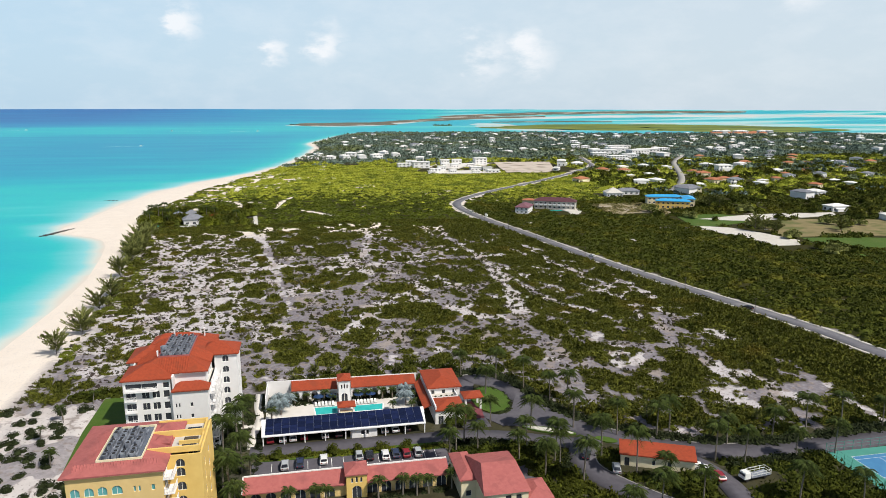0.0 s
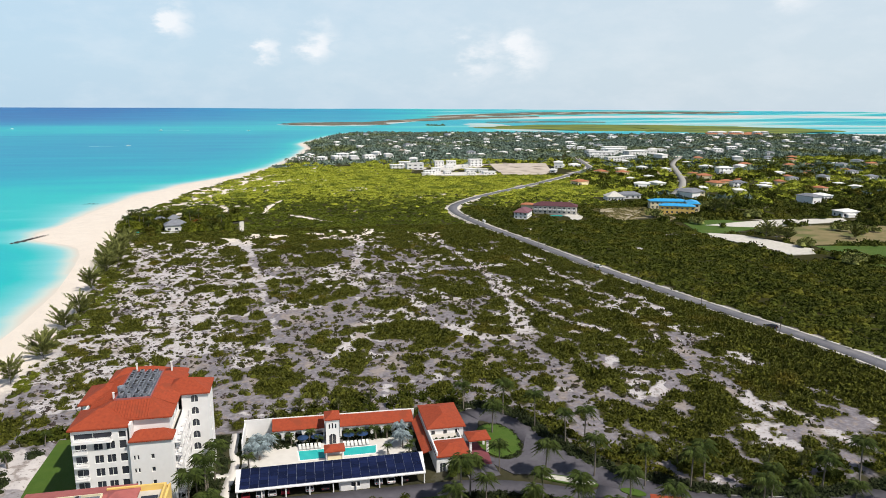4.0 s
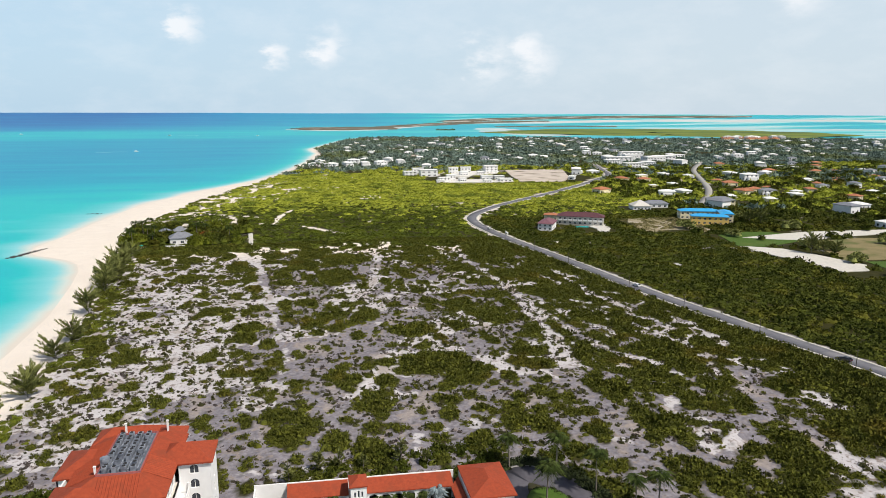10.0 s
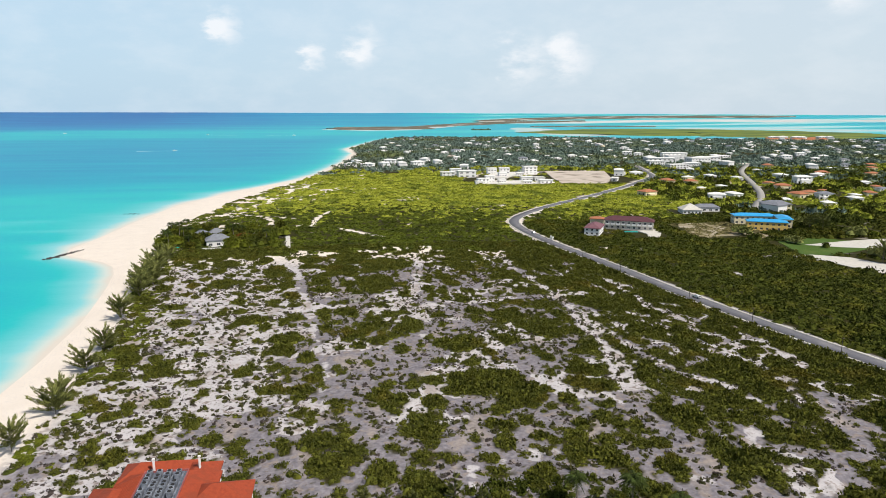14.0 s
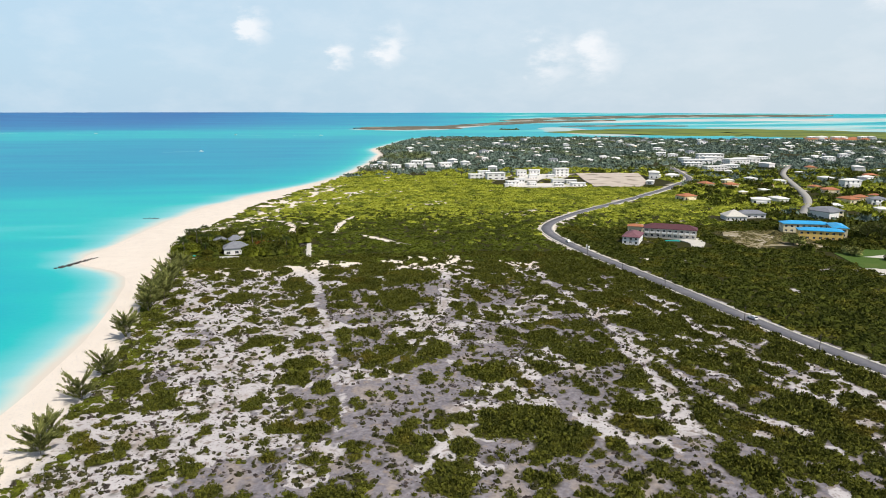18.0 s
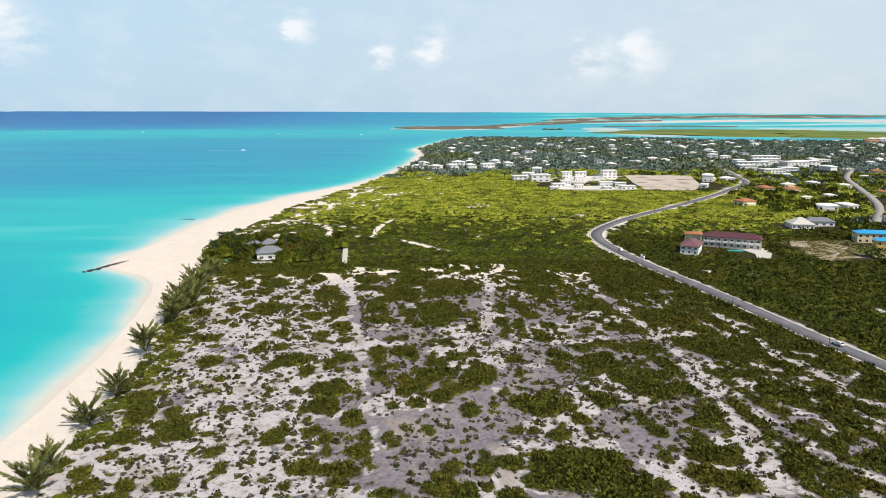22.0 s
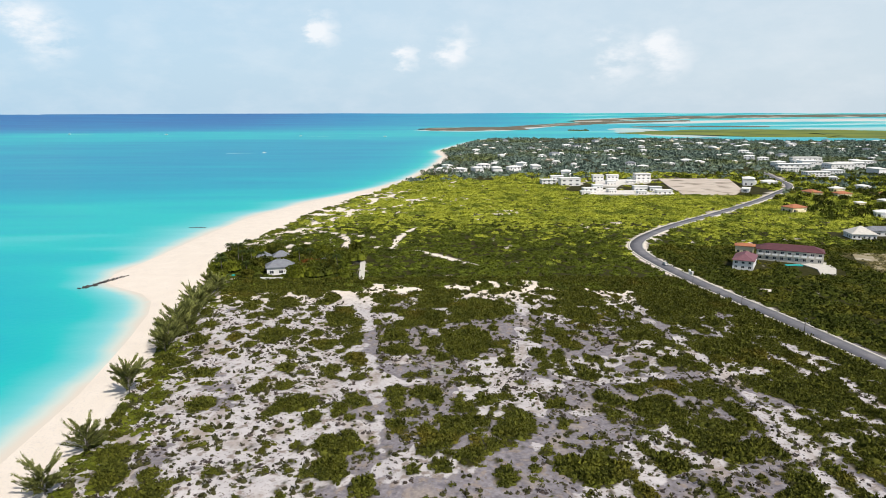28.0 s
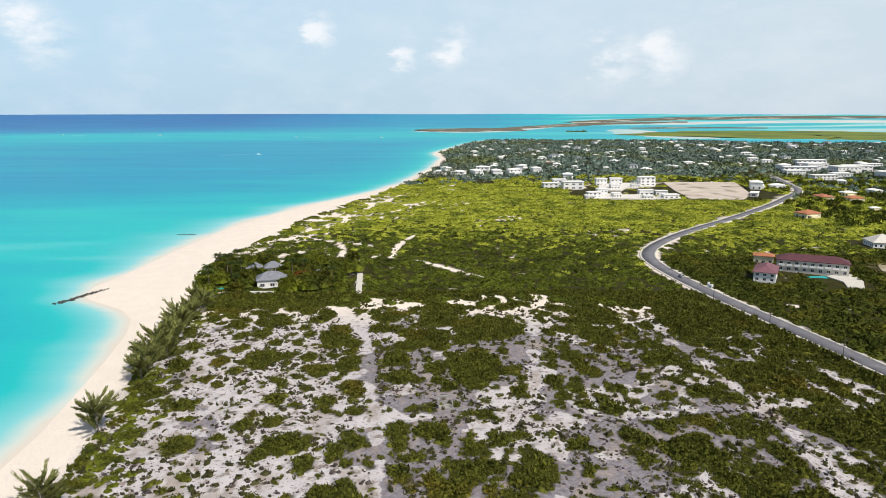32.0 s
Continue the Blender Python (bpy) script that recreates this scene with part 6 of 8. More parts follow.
# ---- palms, casuarinas, hedges ----
def trunk_mesh(height, r0, r1, lean, seg=7, rings=6):
    bm = bmesh.new()
    last = None
    for k in range(rings + 1):
        t = k / rings
        r = r0 * (1 - t) + r1 * t
        c = (lean * t * t, lean * 0.3 * t, height * t - 0.3 * (k == 0))
        ring = [bm.verts.new((c[0] + r * math.cos(2 * math.pi * j / seg), c[1] + r * math.sin(2 * math.pi * j / seg), c[2])) for j in range(seg)]
        if last:
            for j in range(seg):
                bm.faces.new((last[j], last[(j + 1) % seg], ring[(j + 1) % seg], ring[j]))
        last = ring
    bm.faces.new(last)
    return bm


def palm(seed, height, fronds, reach, mat, nm="palm_tree"):
    rng = np.random.default_rng(seed)
    p = empty(nm, 0, 0, 0)
    lean = rng.uniform(-0.6, 0.6)
    part("trunk", trunk_mesh(height, 0.2, 0.13, lean), M_BARK, p, smooth=True)
    v, f = [], []
    for k in range(fronds):
        a = 2.4 * k + rng.uniform(-0.25, 0.25)
        up, ln = 1.25 - 1.45 * (k / fronds) + rng.uniform(-0.1, 0.1), reach * rng.uniform(0.85, 1.1)
        ca, sa = math.cos(a), math.sin(a)
        stations = 11
        for j in range(stations):
            t = (j + 0.6) / stations
            r, z = ln * t * (1 - 0.25 * abs(up)), ln * (up * t - (0.55 + 0.5 * max(up, 0)) * t * t)
            w = 0.28 * reach * math.sin(math.pi * (0.18 + 0.78 * t)) * rng.uniform(0.8, 1.2)
            for s in (-1, 1):
                i = len(v)
                for dr, side, drop in ((-0.045 * ln, 0, 0), (0.05 * ln, 0, 0), (0.16 * ln, w, (0.45 + 0.4 * rng.uniform()) * w)):
                    v.append((lean + (r + dr) * ca - s * side * sa, lean * 0.3 + (r + dr) * sa + s * side * ca, height + z - drop))
                f.append((i, i + 1, i + 2))
    from_arrays("crown", np.array(v), np.array(f), mat, p)
    return p


def feather_tree(seed, height, spread, mat):
    """A casuarina: a leaning trunk with limbs and upswept feathery sprays of thin twigs."""
    rng = np.random.default_rng(seed)
    p = empty("casuarina_tree", 0, 0, 0)
    bm = trunk_mesh(height * 0.8, 0.16, 0.05, 0.4)
    tips = []
    for k in range(30):
        a, h = rng.uniform(0, 2 * math.pi), height * rng.uniform(0.08, 0.8)
        ln = spread * (1.1 - 0.65 * h / height) * rng.uniform(0.7, 1.1)
        e = Vector((ln * math.cos(a), ln * math.sin(a), h + ln * rng.uniform(0.35, 1.15)))
        s = Vector((0.4 * (h / height) ** 2, 0, h))
        d = e - s
        q = d.to_track_quat("Z", "Y").to_matrix().to_4x4()
        bmesh.ops.create_cone(bm, cap_ends=False, segments=5, radius1=0.06, radius2=0.015, depth=d.length, matrix=Matrix.Translation((s + e) / 2) @ q)
        tips.append((s, e))
    part("trunk", bm, M_BARK, p)
    v, f = [], []
    tips.append((Vector((0, 0, height * 0.4)), Vector((0.4, 0, height))))
    for s, e in tips:
        for k in range(84):
            t = rng.uniform(0.15, 1.08)
            c = np.array(s.lerp(e, t)) + rng.normal(0, 0.035 * spread, 3)
            d = np.array((e - s).normalized()) + rng.normal(0, 0.26, 3)
            d[2] += 0.15
            ln = rng.uniform(0.5, 1.0) * (1.2 - 0.5 * t) * (0.6 + 0.16 * spread)
            w = np.cross(d, rng.normal(size=3))
            w *= (0.04 + 0.016 * spread) / max(np.linalg.norm(w), 1e-6)
            i = len(v)
            v.extend([c - w, c + w, c + d / np.linalg.norm(d) * ln])
            f.append((i, i + 1, i + 2))
    from_arrays("crown", np.array(v), np.array(f), mat, p)
    return p


def at_ground(x, y, turn=0.0, s=1.0):
    return pose(x, y, float(ground_z(x, y)) - 0.05, 0, 0, turn) @ Matrix.Diagonal((s, s, s, 1))


def plant_copies(kinds, spots, label, category, group, rng, lo=0.85, hi=1.15):
    used = set()
    for k, (x, y) in enumerate(spots):
        src = kinds[k % len(kinds)]
        s = rng.uniform(lo, hi)
        if id(src) in used:
            o = copy_thing(src, Matrix.Identity(4))
        else:
            used.add(id(src))
            o = src
        o.matrix_basis = at_ground(x, y, rng.uniform(0, 360), s)
        tagged(o, label, category, group)


rng = np.random.default_rng(77)
palms = [palm(3 + k, h, 28, 3.4, M_PALM) for k, h in enumerate((7.6, 9.2, 10.2, 8.4))]
spots = [(54.6, 155.0), (65.0, 169.2), (60.5, 179.3), (54.6, 188.6), (44.8, 193.8), (65.8, 153.6), (75.2, 147.6), (92.2, 130.8), (113.0, 138.6), (122.6, 138.6), (133.7, 139.4), (123.0, 128.8), (45.2, 159.8), (50.3, 144.8), (55.6, 136.2), (51.1, 133.5), (48.7, 178.5),
         (66.5, 137.5), (71.0, 128.5), (84.5, 144.5), (100, 138.0), (145.5, 138.5), (98.0, 128.0), (112, 128.5), (75.5, 124.5), (58, 128), (55.0, 138), (50.5, 132), (47.0, 140.5), (30.5, 142.5), (33, 146.5),
         (36, 151.0), (38.5, 147.0), (-18.5, 168.5), (-19.0, 158.0), (-17.0, 147.0), (-20.5, 141.0), (-18.5, 135), (-21.5, 152.0), (-16.5, 128), (-24, 112), (-19, 116), (-22.0, 106),
         (70.5, 170.0), (90.0, 148.0), (68, 112), (60, 108), (80, 116), (100, 112), (112, 108)]
plant_copies(palms, spots, "coconut palm with green fronds beside the drive", "palm tree", "resort palms", rng)
plant_copies([palm(31, 3.2, 15, 1.9, M_PALM), palm(32, 2.6, 14, 1.7, M_PALM)],
             [(-5.5, 182.0), (-1.8, 182.6), (2.5, 182.4), (4.3, 180.5), (12.0, 180.8), (15.5, 181.5), (19.0, 181.2), (21.8, 181.0), (26.5, 178.0), (27.0, 174.0), (25.8, 170.5), (-8.5, 180.5), (-11.5, 172.5), (21, 172.2)],
             "small green palm in a bed by the pool", "palm tree", "pool palms", rng)
plant_copies([palm(41, 3.0, 34, 2.5, M_SILVER), palm(42, 2.6, 32, 2.3, M_SILVER)], [(-9.2, 176.0), (-10.4, 182.4), (-7.0, 180.6), (25.2, 182.2), (25.0, 175.6), (-11.0, 178.5), (-8.0, 109)],
             "silver-blue fan palm by the pool", "palm tree", "silver palms", rng)
plant_copies([palm(51, 4.0, 15, 2.0, M_PALM)], [(-60.9, 192.6), (-65.5, 182.2), (-67.1, 170.8), (-60.5, 157.3), (-63.0, 128.0), (-58.5, 118.0)], "palm on the sandy beach garden", "palm tree", "beach palms", rng)
plant_copies([palm(52, 4.2, 20, 2.0, M_PALM)], [(-6, 130.2), (-0.5, 130.4), (1.6, 130.0), (12.5, 130.2), (17.8, 130.6), (20.8, 130.2), (23.4, 130.5), (28.8, 131.5)], "small palm before the arcade", "palm tree", "arcade palms", rng)
pines = [feather_tree(60 + k, h, s, M_PINE) for k, (h, s) in enumerate(((7.6, 6.2), (6.2, 5.0), (8.2, 5.2)))]
beach_line = [(-86.0, 309.8), (-84.8, 267.5), (-90.5, 344.6), (-85.4, 290.0), (-93.5, 380), (-94.5, 386), (-96.0, 392), (-92.0, 398), (-98.0, 404), (-95.0, 411), (-99.0, 418), (-97.0, 426), (-102, 434),
              (-99, 442), (-103, 451), (-100, 460), (-106, 468), (-84.5, 236.5), (-82.5, 258)]
plant_copies(pines, beach_line, "feathery grey-green casuarina at the top of the beach", "casuarina tree", "beach casuarinas", rng, 0.8, 1.2)
edge_pines = [(-6 + 6.2 * k + rng.uniform(-2, 2), 196.5 + rng.uniform(-1.5, 5)) for k in range(6)] + [(68 + 9.5 * k, 163 - 5.5 * min(k, 3) + rng.uniform(-2, 4)) for k in range(7)]
plant_copies([feather_tree(81, 5.5, 1.6, M_PINE), feather_tree(82, 4.2, 1.3, M_PINE)], edge_pines, "slender casuarina behind the resort hedge", "casuarina tree", "hedge casuarinas", rng)


def bush(seed, n=420, flat=0.8, mat=M_HEDGE, nm="round_shrub"):
    v, f = leaf_dome(np.random.default_rng(seed), n, 0.13, flat)
    o = empty(nm, 0, 0, 0)
    from_arrays("foliage", v, f, mat, o)
    return o


spots = []
while len(spots) < 96:
    x, y = rng.uniform(-84, -50), rng.uniform(104, 190)
    if x < -52 - 0.1 * (150 - y) * (y < 150) and all(math.hypot(x - a, y - b) > 3.0 for a, b in spots) and not (-60 < x and y < 112) and not (x > -61 and y > 152):
        spots.append((x, y))
plant_copies([bush(91), bush(92), bush(93)], spots, "clipped round green shrub on white sand", "shrub", "round beach shrubs", rng, 1.1, 1.9)
street = [(-9.5, 152.0), (-2.5, 151.8), (4.0, 151.6), (9.5, 151.4), (15.6, 151.2), (21.6, 151.0), (40.5, 163.0), (37, 160.5), (34.5, 159.8)]


def round_tree(seed):
    o = empty("street_tree", 0, 0, 0)
    part("trunk", trunk_mesh(1.6, 0.12, 0.08, 0.1), M_BARK, o)
    v, f = leaf_dome(np.random.default_rng(seed), 420, 0.17, 1.0)
    v = v * (1.25, 1.25, 1.3) + (0, 0, 1.2)
    from_arrays("crown", v, f, M_LEAF2, o)
    return o


plant_copies([round_tree(101), round_tree(102)], street, "small leafy tree in the car park verge", "tree", "verge trees", rng)


def hedge(line, half, tall, mat, seed, per=26, label="dark clipped hedge along the drive"):
    r = np.random.default_rng(seed)
    line = np.array(line, float)
    seglen = np.hypot(*(line[1:] - line[:-1]).T)
    n = int(seglen.sum() * 3.2)
    pick = r.choice(len(seglen), n, p=seglen / seglen.sum())
    t = r.uniform(0, 1, n)
    q = line[pick] * (1 - t)[:, None] + line[pick + 1] * t[:, None] + r.normal(0, half * 0.3, (n, 2))
    kinds = [leaf_dome(r, 30, 0.3, tall / half * 0.55) for _ in range(4)]
    o = scatter("hedge", kinds, on_ground(q[:, 0], q[:, 1]) + (0, 0, 0.05), np.full(n, half), r.uniform(0.85, 1.1, n), mat, seed)
    return tagged(o, label, "hedge", kind="stuff")


hedge([(-13, 190.5), (30, 189.5), (41, 192.5), (46, 195.5), (53, 194.2), (59.5, 186.5), (62.5, 174), (65.5, 165), (72, 155.0), (83, 146.2), (94, 140.6), (105, 138.0), (120, 137.2), (150, 138.5)], 1.3, 2.1, M_HEDGE, 201)
hedge([(-12, 191.8), (28, 191.5), (44, 198.5)], 1.6, 2.6, M_LEAF2, 202, label="tall green hedge behind the pool court")
hedge([(-13.5, 152.3), (30.5, 150.6)], 1.0, 1.1, M_CREEP, 203, label="low green hedge by the car park")
hedge([(34, 151.8), (44, 149.6), (53, 146), (58, 141.5), (57, 137), (58, 130)], 1.3, 1.6, M_HEDGE, 204)
hedge([(95, 129), (108, 128), (121, 128.5)], 1.6, 1.8, M_HEDGE, 205)
hedge([(-21.5, 146), (-21, 170), (-19, 171)], 0.8, 1.2, M_HEDGE, 206, label="dark hedge round the garden of the white block")
hedge([(-86, 108), (-70, 106), (-60, 105), (-52, 104)], 1.2, 1.4, M_HEDGE, 207, label="dark hedge across the beach garden")
hedge([(48.0, 183.6), (51.5, 182.4), (53.8, 178.5), (54.3, 174), (53.4, 169), (51.2, 166.0), (48, 165.6)], 0.55, 0.8, M_HEDGE, 208, label="low clipped hedge on the round lawn")
hedge([(-50, 200), (-55, 199.5), (-61, 197.5), (-66, 196)], 1.9, 2.4, M_LEAF2, 209, label="dense green bushes at the lawn's end")

hedge([(-14, 131.2), (4.8, 131.0)], 0.7, 0.9, M_HEDGE, 213, label="dark hedge before the arcade")
hedge([(11.5, 131.0), (28, 131.2)], 0.7, 0.9, M_HEDGE, 214, label="dark hedge before the arcade")
hedge([(53.8, 155.6), (58.8, 153.0), (64.6, 150.0)], 0.42, 0.6, M_HEDGE, 212, label="clipped low shrubs on the traffic island")

# planted ground between the drives
n = 4200
x, y = rng.uniform(28, 148, n), rng.uniform(100, 150, n)
ok = np.ones(n, bool)
for _, line, half in drives:
    ok &= near_line(x, y, line) > half + 1.3
ok &= ~((x > 28) & (x < 48.5) & (y > 110) & (y < 138)) & ~((x > 120) & (y > 111) & (y < 130)) & ~((x < 32.5) & (y > 134)) & (np.hypot((x - 78) / 10.5, (y - 132.4) / 6) > 1)
ok &= ~((x > 90.5) & (x < 103.5) & (y > 118.5) & (y < 126))
ok &= (y < np.interp(x, [28, 40, 60, 75, 90, 105, 148], [149, 149, 144, 140, 133, 129, 128]))
x, y = x[ok], y[ok]
garden = scatter("garden_shrubs", mid_kinds, on_ground(x, y), rng.uniform(0.8, 1.9, len(x)), rng.uniform(0.7, 1.4, len(x)), M_LEAF2, 210)
tagged(garden, "mixed green garden shrubs between the resort drives", "shrubs", kind="stuff")
n = 1100
x, y = rng.uniform(-14, 150, n), rng.uniform(136, 206, n)
ok = (y > np.interp(x, [-14, 44, 55, 62, 72, 83, 95, 106, 150], [192, 199, 196, 182, 158, 149, 143, 140.5, 141])) & (y < np.interp(x, [-14, 44, 55, 62, 72, 83, 95, 106, 150], [199, 208, 206, 196, 170, 160, 152, 149, 149]))
x, y = x[ok], y[ok]
tagged(scatter("border_shrubs", near_kinds, on_ground(x, y), rng.uniform(0.9, 1.8, len(x)), rng.uniform(0.8, 1.4, len(x)), M_LEAF2, 211), "green shrub border behind the resort hedge", "shrubs", kind="stuff")

# beds round the pool deck and the gardens of the blocks
def bed(name, x, y, lo, hi, seed, label):
    tagged(scatter(name, near_kinds, np.stack([x, y, np.full(len(x), G + 0.05)], 1), rng.uniform(lo, hi, len(x)), rng.uniform(0.7, 1.2, len(x)), M_HEDGE, seed), label, "shrubs", kind="stuff")


n = 380
x, y = rng.uniform(-12.6, 27.8, n), np.where(rng.uniform(0, 1, n) < 0.55, rng.uniform(181.2, 184.0, n), rng.uniform(166.6, 172.5, n))
ok = ((y > 180) & ~((x > 5.5) & (x < 11))) | ((x < -8) | (x > 20) | ((x > 1) & (x < 4)) | ((x > 16) & (x < 19.5)))
bed("deck_shrubs", x[ok], y[ok], 0.45, 0.95, 221, "dark low shrubs in the pool deck beds")
n = 760
x, y = rng.uniform(-23.5, -13.2, n), rng.uniform(104, 190, n)
ok = (np.abs(x - np.interp(y, [157, 164, 170, 175.6, 182, 191], [-15.8, -15.9, -15.2, -14.5, -15.9, -15.8])) > 1.3) & ~((x > -21) & (x < -15) & (np.abs(y - 170.3) < 1.2)) & ~((x > -15.8) & (y > 128) & (y < 142)) & ~((x < -18.5) & (y > 170) & (y < 181))
bed("garden_bushes", x[ok], y[ok], 0.5, 1.1, 222, "dark green bushes in the garden between the blocks")
plant_copies([palm(61, 5.2, 20, 2.6, M_PALM)], [(-21.5, 162.5), (-20.2, 146.5), (-22.0, 137.0), (-17.5, 122.0), (-15.0, 145.5), (-19.6, 165.0), (-44.8, 139.0), (-47.0, 136.5), (-49.5, 133.0), (-47.5, 127.0)], "leafy palm in the garden of the blocks", "palm tree", "garden palms", rng)


# ---- beach house, groyne, and buildings along the coast road ----
def storey_house(x, y, turn, wide, deep, tall, wall_mat, roof_mat, rise, label, category="house", name="house", wins=4, storeys=1, z=None, group=""):
    """A house with four walls, windows and a hipped roof."""
    h = tagged(empty(name, x, y, float(ground_z(x, y)) if z is None else z, turn), label, category, group)
    a, b = wide / 2, deep / 2
    st = tall / storeys

    def holes(length, n):
        g = length / n
        return [(g * (k + 0.28), g * (k + 0.72), st * j + 0.8, st * j + min(2.3, st - 0.35)) for k in range(n) for j in range(storeys)]
    side = max(1, round(wins * deep / wide))
    for ax, ay, bx, by, n in ((-a, -b, a, -b, wins), (a, -b, a, b, side), (a, b, -a, b, wins), (-a, b, -a, -b, side)):
        wall(h, ax, ay, bx, by, -0.8 if z is None else 0, tall, wall_mat, [(o[0], o[1], o[2] + 0.8, o[3] + 0.8) for o in holes(math.hypot(bx - ax, by - ay), n)] if z is None else holes(math.hypot(bx - ax, by - ay), n))
    hips("roof", roof_mat, h, (-a, -b, a, b, tall, rise), over=0.6)
    return h


storey_house(-79.5, 499.5, 14, 14, 9, 3.8, M_WHITE, M_GREYROOF, 3.2, "white beach house with steep grey hip roof among trees", wins=3)
storey_house(-93.5, 523.0, 14, 7, 6, 3.2, M_WHITE, M_GREYROOF, 2.6, "small grey-roofed pavilion of the beach house", wins=2)
storey_house(-84.5, 524.0, 14, 8, 6, 3.4, M_WHITE, M_GREYROOF, 2.8, "grey-roofed wing of the beach house", wins=2)
storey_house(-58.5, 512.0, 5, 6, 5, 2.8, M_CREAM, M_GREYROOF, 1.6, "small outbuilding with grey roof in the trees", wins=2)
tagged(boxes("garden_wall", M_WHITE, None, (-86, 482.6, 0, -75, 482.9, 1.9)), "low white garden wall before the beach house", "garden wall")
tagged(boxes("swimming_pool", M_POOL, None, (-107, 491, 0.2, -101, 495, 0.95)), "small turquoise pool of the beach house", "swimming pool")
slab("pavement", M_CONCRETE, [(-37.0, 479), (-34.2, 479), (-37.4, 519), (-40.2, 519)], 0.0, 1.6, "pale concrete garden lane", "lane")

# big trees round the beach house
def broad_tree(seed, mat, r=3.0, h=4.4, leaves=420):
    o = empty("broadleaf_tree", 0, 0, 0)
    part("trunk", trunk_mesh(h * 0.6, 0.22, 0.12, 0.3), M_BARK, o)
    v, f = leaf_dome(np.random.default_rng(seed), leaves, 0.2, 0.9)
    from_arrays("crown", v * (r, r, r * 0.95) + (0, 0, h * 0.35), f, mat, o)
    return o


M_FLAME = material("red_orange_blossom", (0.22, 0.06, 0.015), 0.85, (0.10, 0.06, 0.012), 0.8, island=0.4, spec=0.1)
rng = np.random.default_rng(301)
spots = []
while len(spots) < 62:
    x, y = rng.uniform(-114, -44), rng.uniform(484, 545)
    if all(math.hypot(x - a, y - b) > 3.6 for a, b in spots) and not (-89 < x < -72 and 482 < y < 508) and not (-100 < x < -78 and 516 < y < 530) and not (-63 < x < -54 and 506 < y < 517) \
            and not (-108 < x < -100 and 488 < y < 497) and x > green_edge(y) + 2:
        spots.append((x, y))
plant_copies([broad_tree(310 + k, mt) for k, mt in enumerate((M_LEAF2, M_MID, M_CREEP, M_LEAF, M_CREEP))], spots, "green broadleaf tree round the beach house", "tree", "beach house trees", rng, 1.0, 1.7)
plant_copies([broad_tree(320, M_FLAME, 3.6, 7.0)], [(-61.0, 501.5), (-64.0, 505.5), (-67.0, 502.0)], "flame tree with red-orange blossom", "tree", "flame trees", rng)
plant_copies([palm(331, 9.5, 22, 3.4, M_PALM), palm(332, 8.0, 22, 3.2, M_PALM)], [(-105, 484), (-110, 500), (-101, 506), (-98, 514), (-106, 517), (-95, 492), (-92, 510), (-112, 524), (-104, 530), (-68, 520), (-72, 512), (-50, 500)],
             "coconut palm by the beach house", "palm tree", "beach house palms", rng)

# groyne of dark rocks
gr = tagged(empty("groyne", -160, 478, 0), "dark rock groyne running into the shallow sea", "groyne")
rng = np.random.default_rng(333)
rock_kinds = []
for k in range(4):
    bm = bmesh.new()
    bmesh.ops.create_icosphere(bm, subdivisions=1, radius=1)
    for v in bm.verts:
        v.co *= rng.uniform(0.7, 1.15)
    me = bpy.data.meshes.new("rock")
    bm.to_mesh(me)
    bm.free()
    me.materials.append(M_ROCK)
    rock_kinds.append(me)
for k in range(70):
    t = k / 69
    o = new("rock", rock_kinds[k % 4])
    o.parent = gr
    s = rng.uniform(0.35, 0.9)
    o.matrix_local = pose(-7.2 + 10.5 * t + rng.normal(0, 0.8), -9 + 24 * t + rng.normal(0, 0.8), 0.1 + rng.uniform(0, 0.3), *rng.uniform(0, 360, 3)) @ Matrix.Diagonal((s, s, s * 0.8, 1))

M_PINKISH = material("dusty_mauve_tiles", (0.20, 0.095, 0.115), 0.85, (0.16, 0.075, 0.095), 0.6, bump=0.3, bump_scale=4)
# mauve-roofed apartments by the road
ap = storey_house(196.5, 519.5, -26, 33, 11, 6.0, M_CONCRETE, M_PURPLE, 2.6, "two-storey grey apartment block with mauve roof", "apartment building", "apartment_building", 9, 2)
for k in range(9):
    boxes("balcony", M_WHITE, ap, (-15.6 + 3.55 * k, -6.2, 3.1, -13.0 + 3.55 * k, -4.5, 3.35), (-15.6 + 3.55 * k, -6.2, 3.35, -13.0 + 3.55 * k, -6.05, 4.2))
storey_house(166.0, 506.5, -30, 10, 18, 4.8, M_WHITE, M_PINKISH, 2.6, "white house with mauve hip roof", wins=3, storeys=2)
storey_house(181.5, 541.0, -26, 10, 7, 4.6, M_CREAM, M_TERRA, 1.2, "small house with red roof behind the apartments", wins=3)
slab("pavement", M_CONCRETE, [(198, 509), (200, 497), (196, 487), (203, 485), (210, 497), (215, 511), (211, 513)], 0.0, 1.35, "pale bare forecourt before the apartments", "forecourt")
tagged(boxes("swimming_pool", M_POOL, None, (188, 505.2, 0.3, 197, 508.2, 1.45)), "turquoise pool before the apartments", "swimming pool")
tagged(boxes("gate_sign", M_WHITE, None, (131.0, 488.2, 0.2, 131.5, 491.6, 2.2), (130.8, 487.4, 0.2, 131.7, 488.1, 2.7), (130.8, 491.7, 0.2, 131.7, 492.4, 2.7)), "white entrance wall beside the road", "entrance wall")

M_ROUGH = material("rough_tan_soil", (0.30, 0.25, 0.16), 0.95, (0.21, 0.18, 0.10), 0.12, 7, spots=(0.40, 0.35, 0.28), spot_scale=0.07, spot_at=0.58, bump=0.4, bump_scale=2)
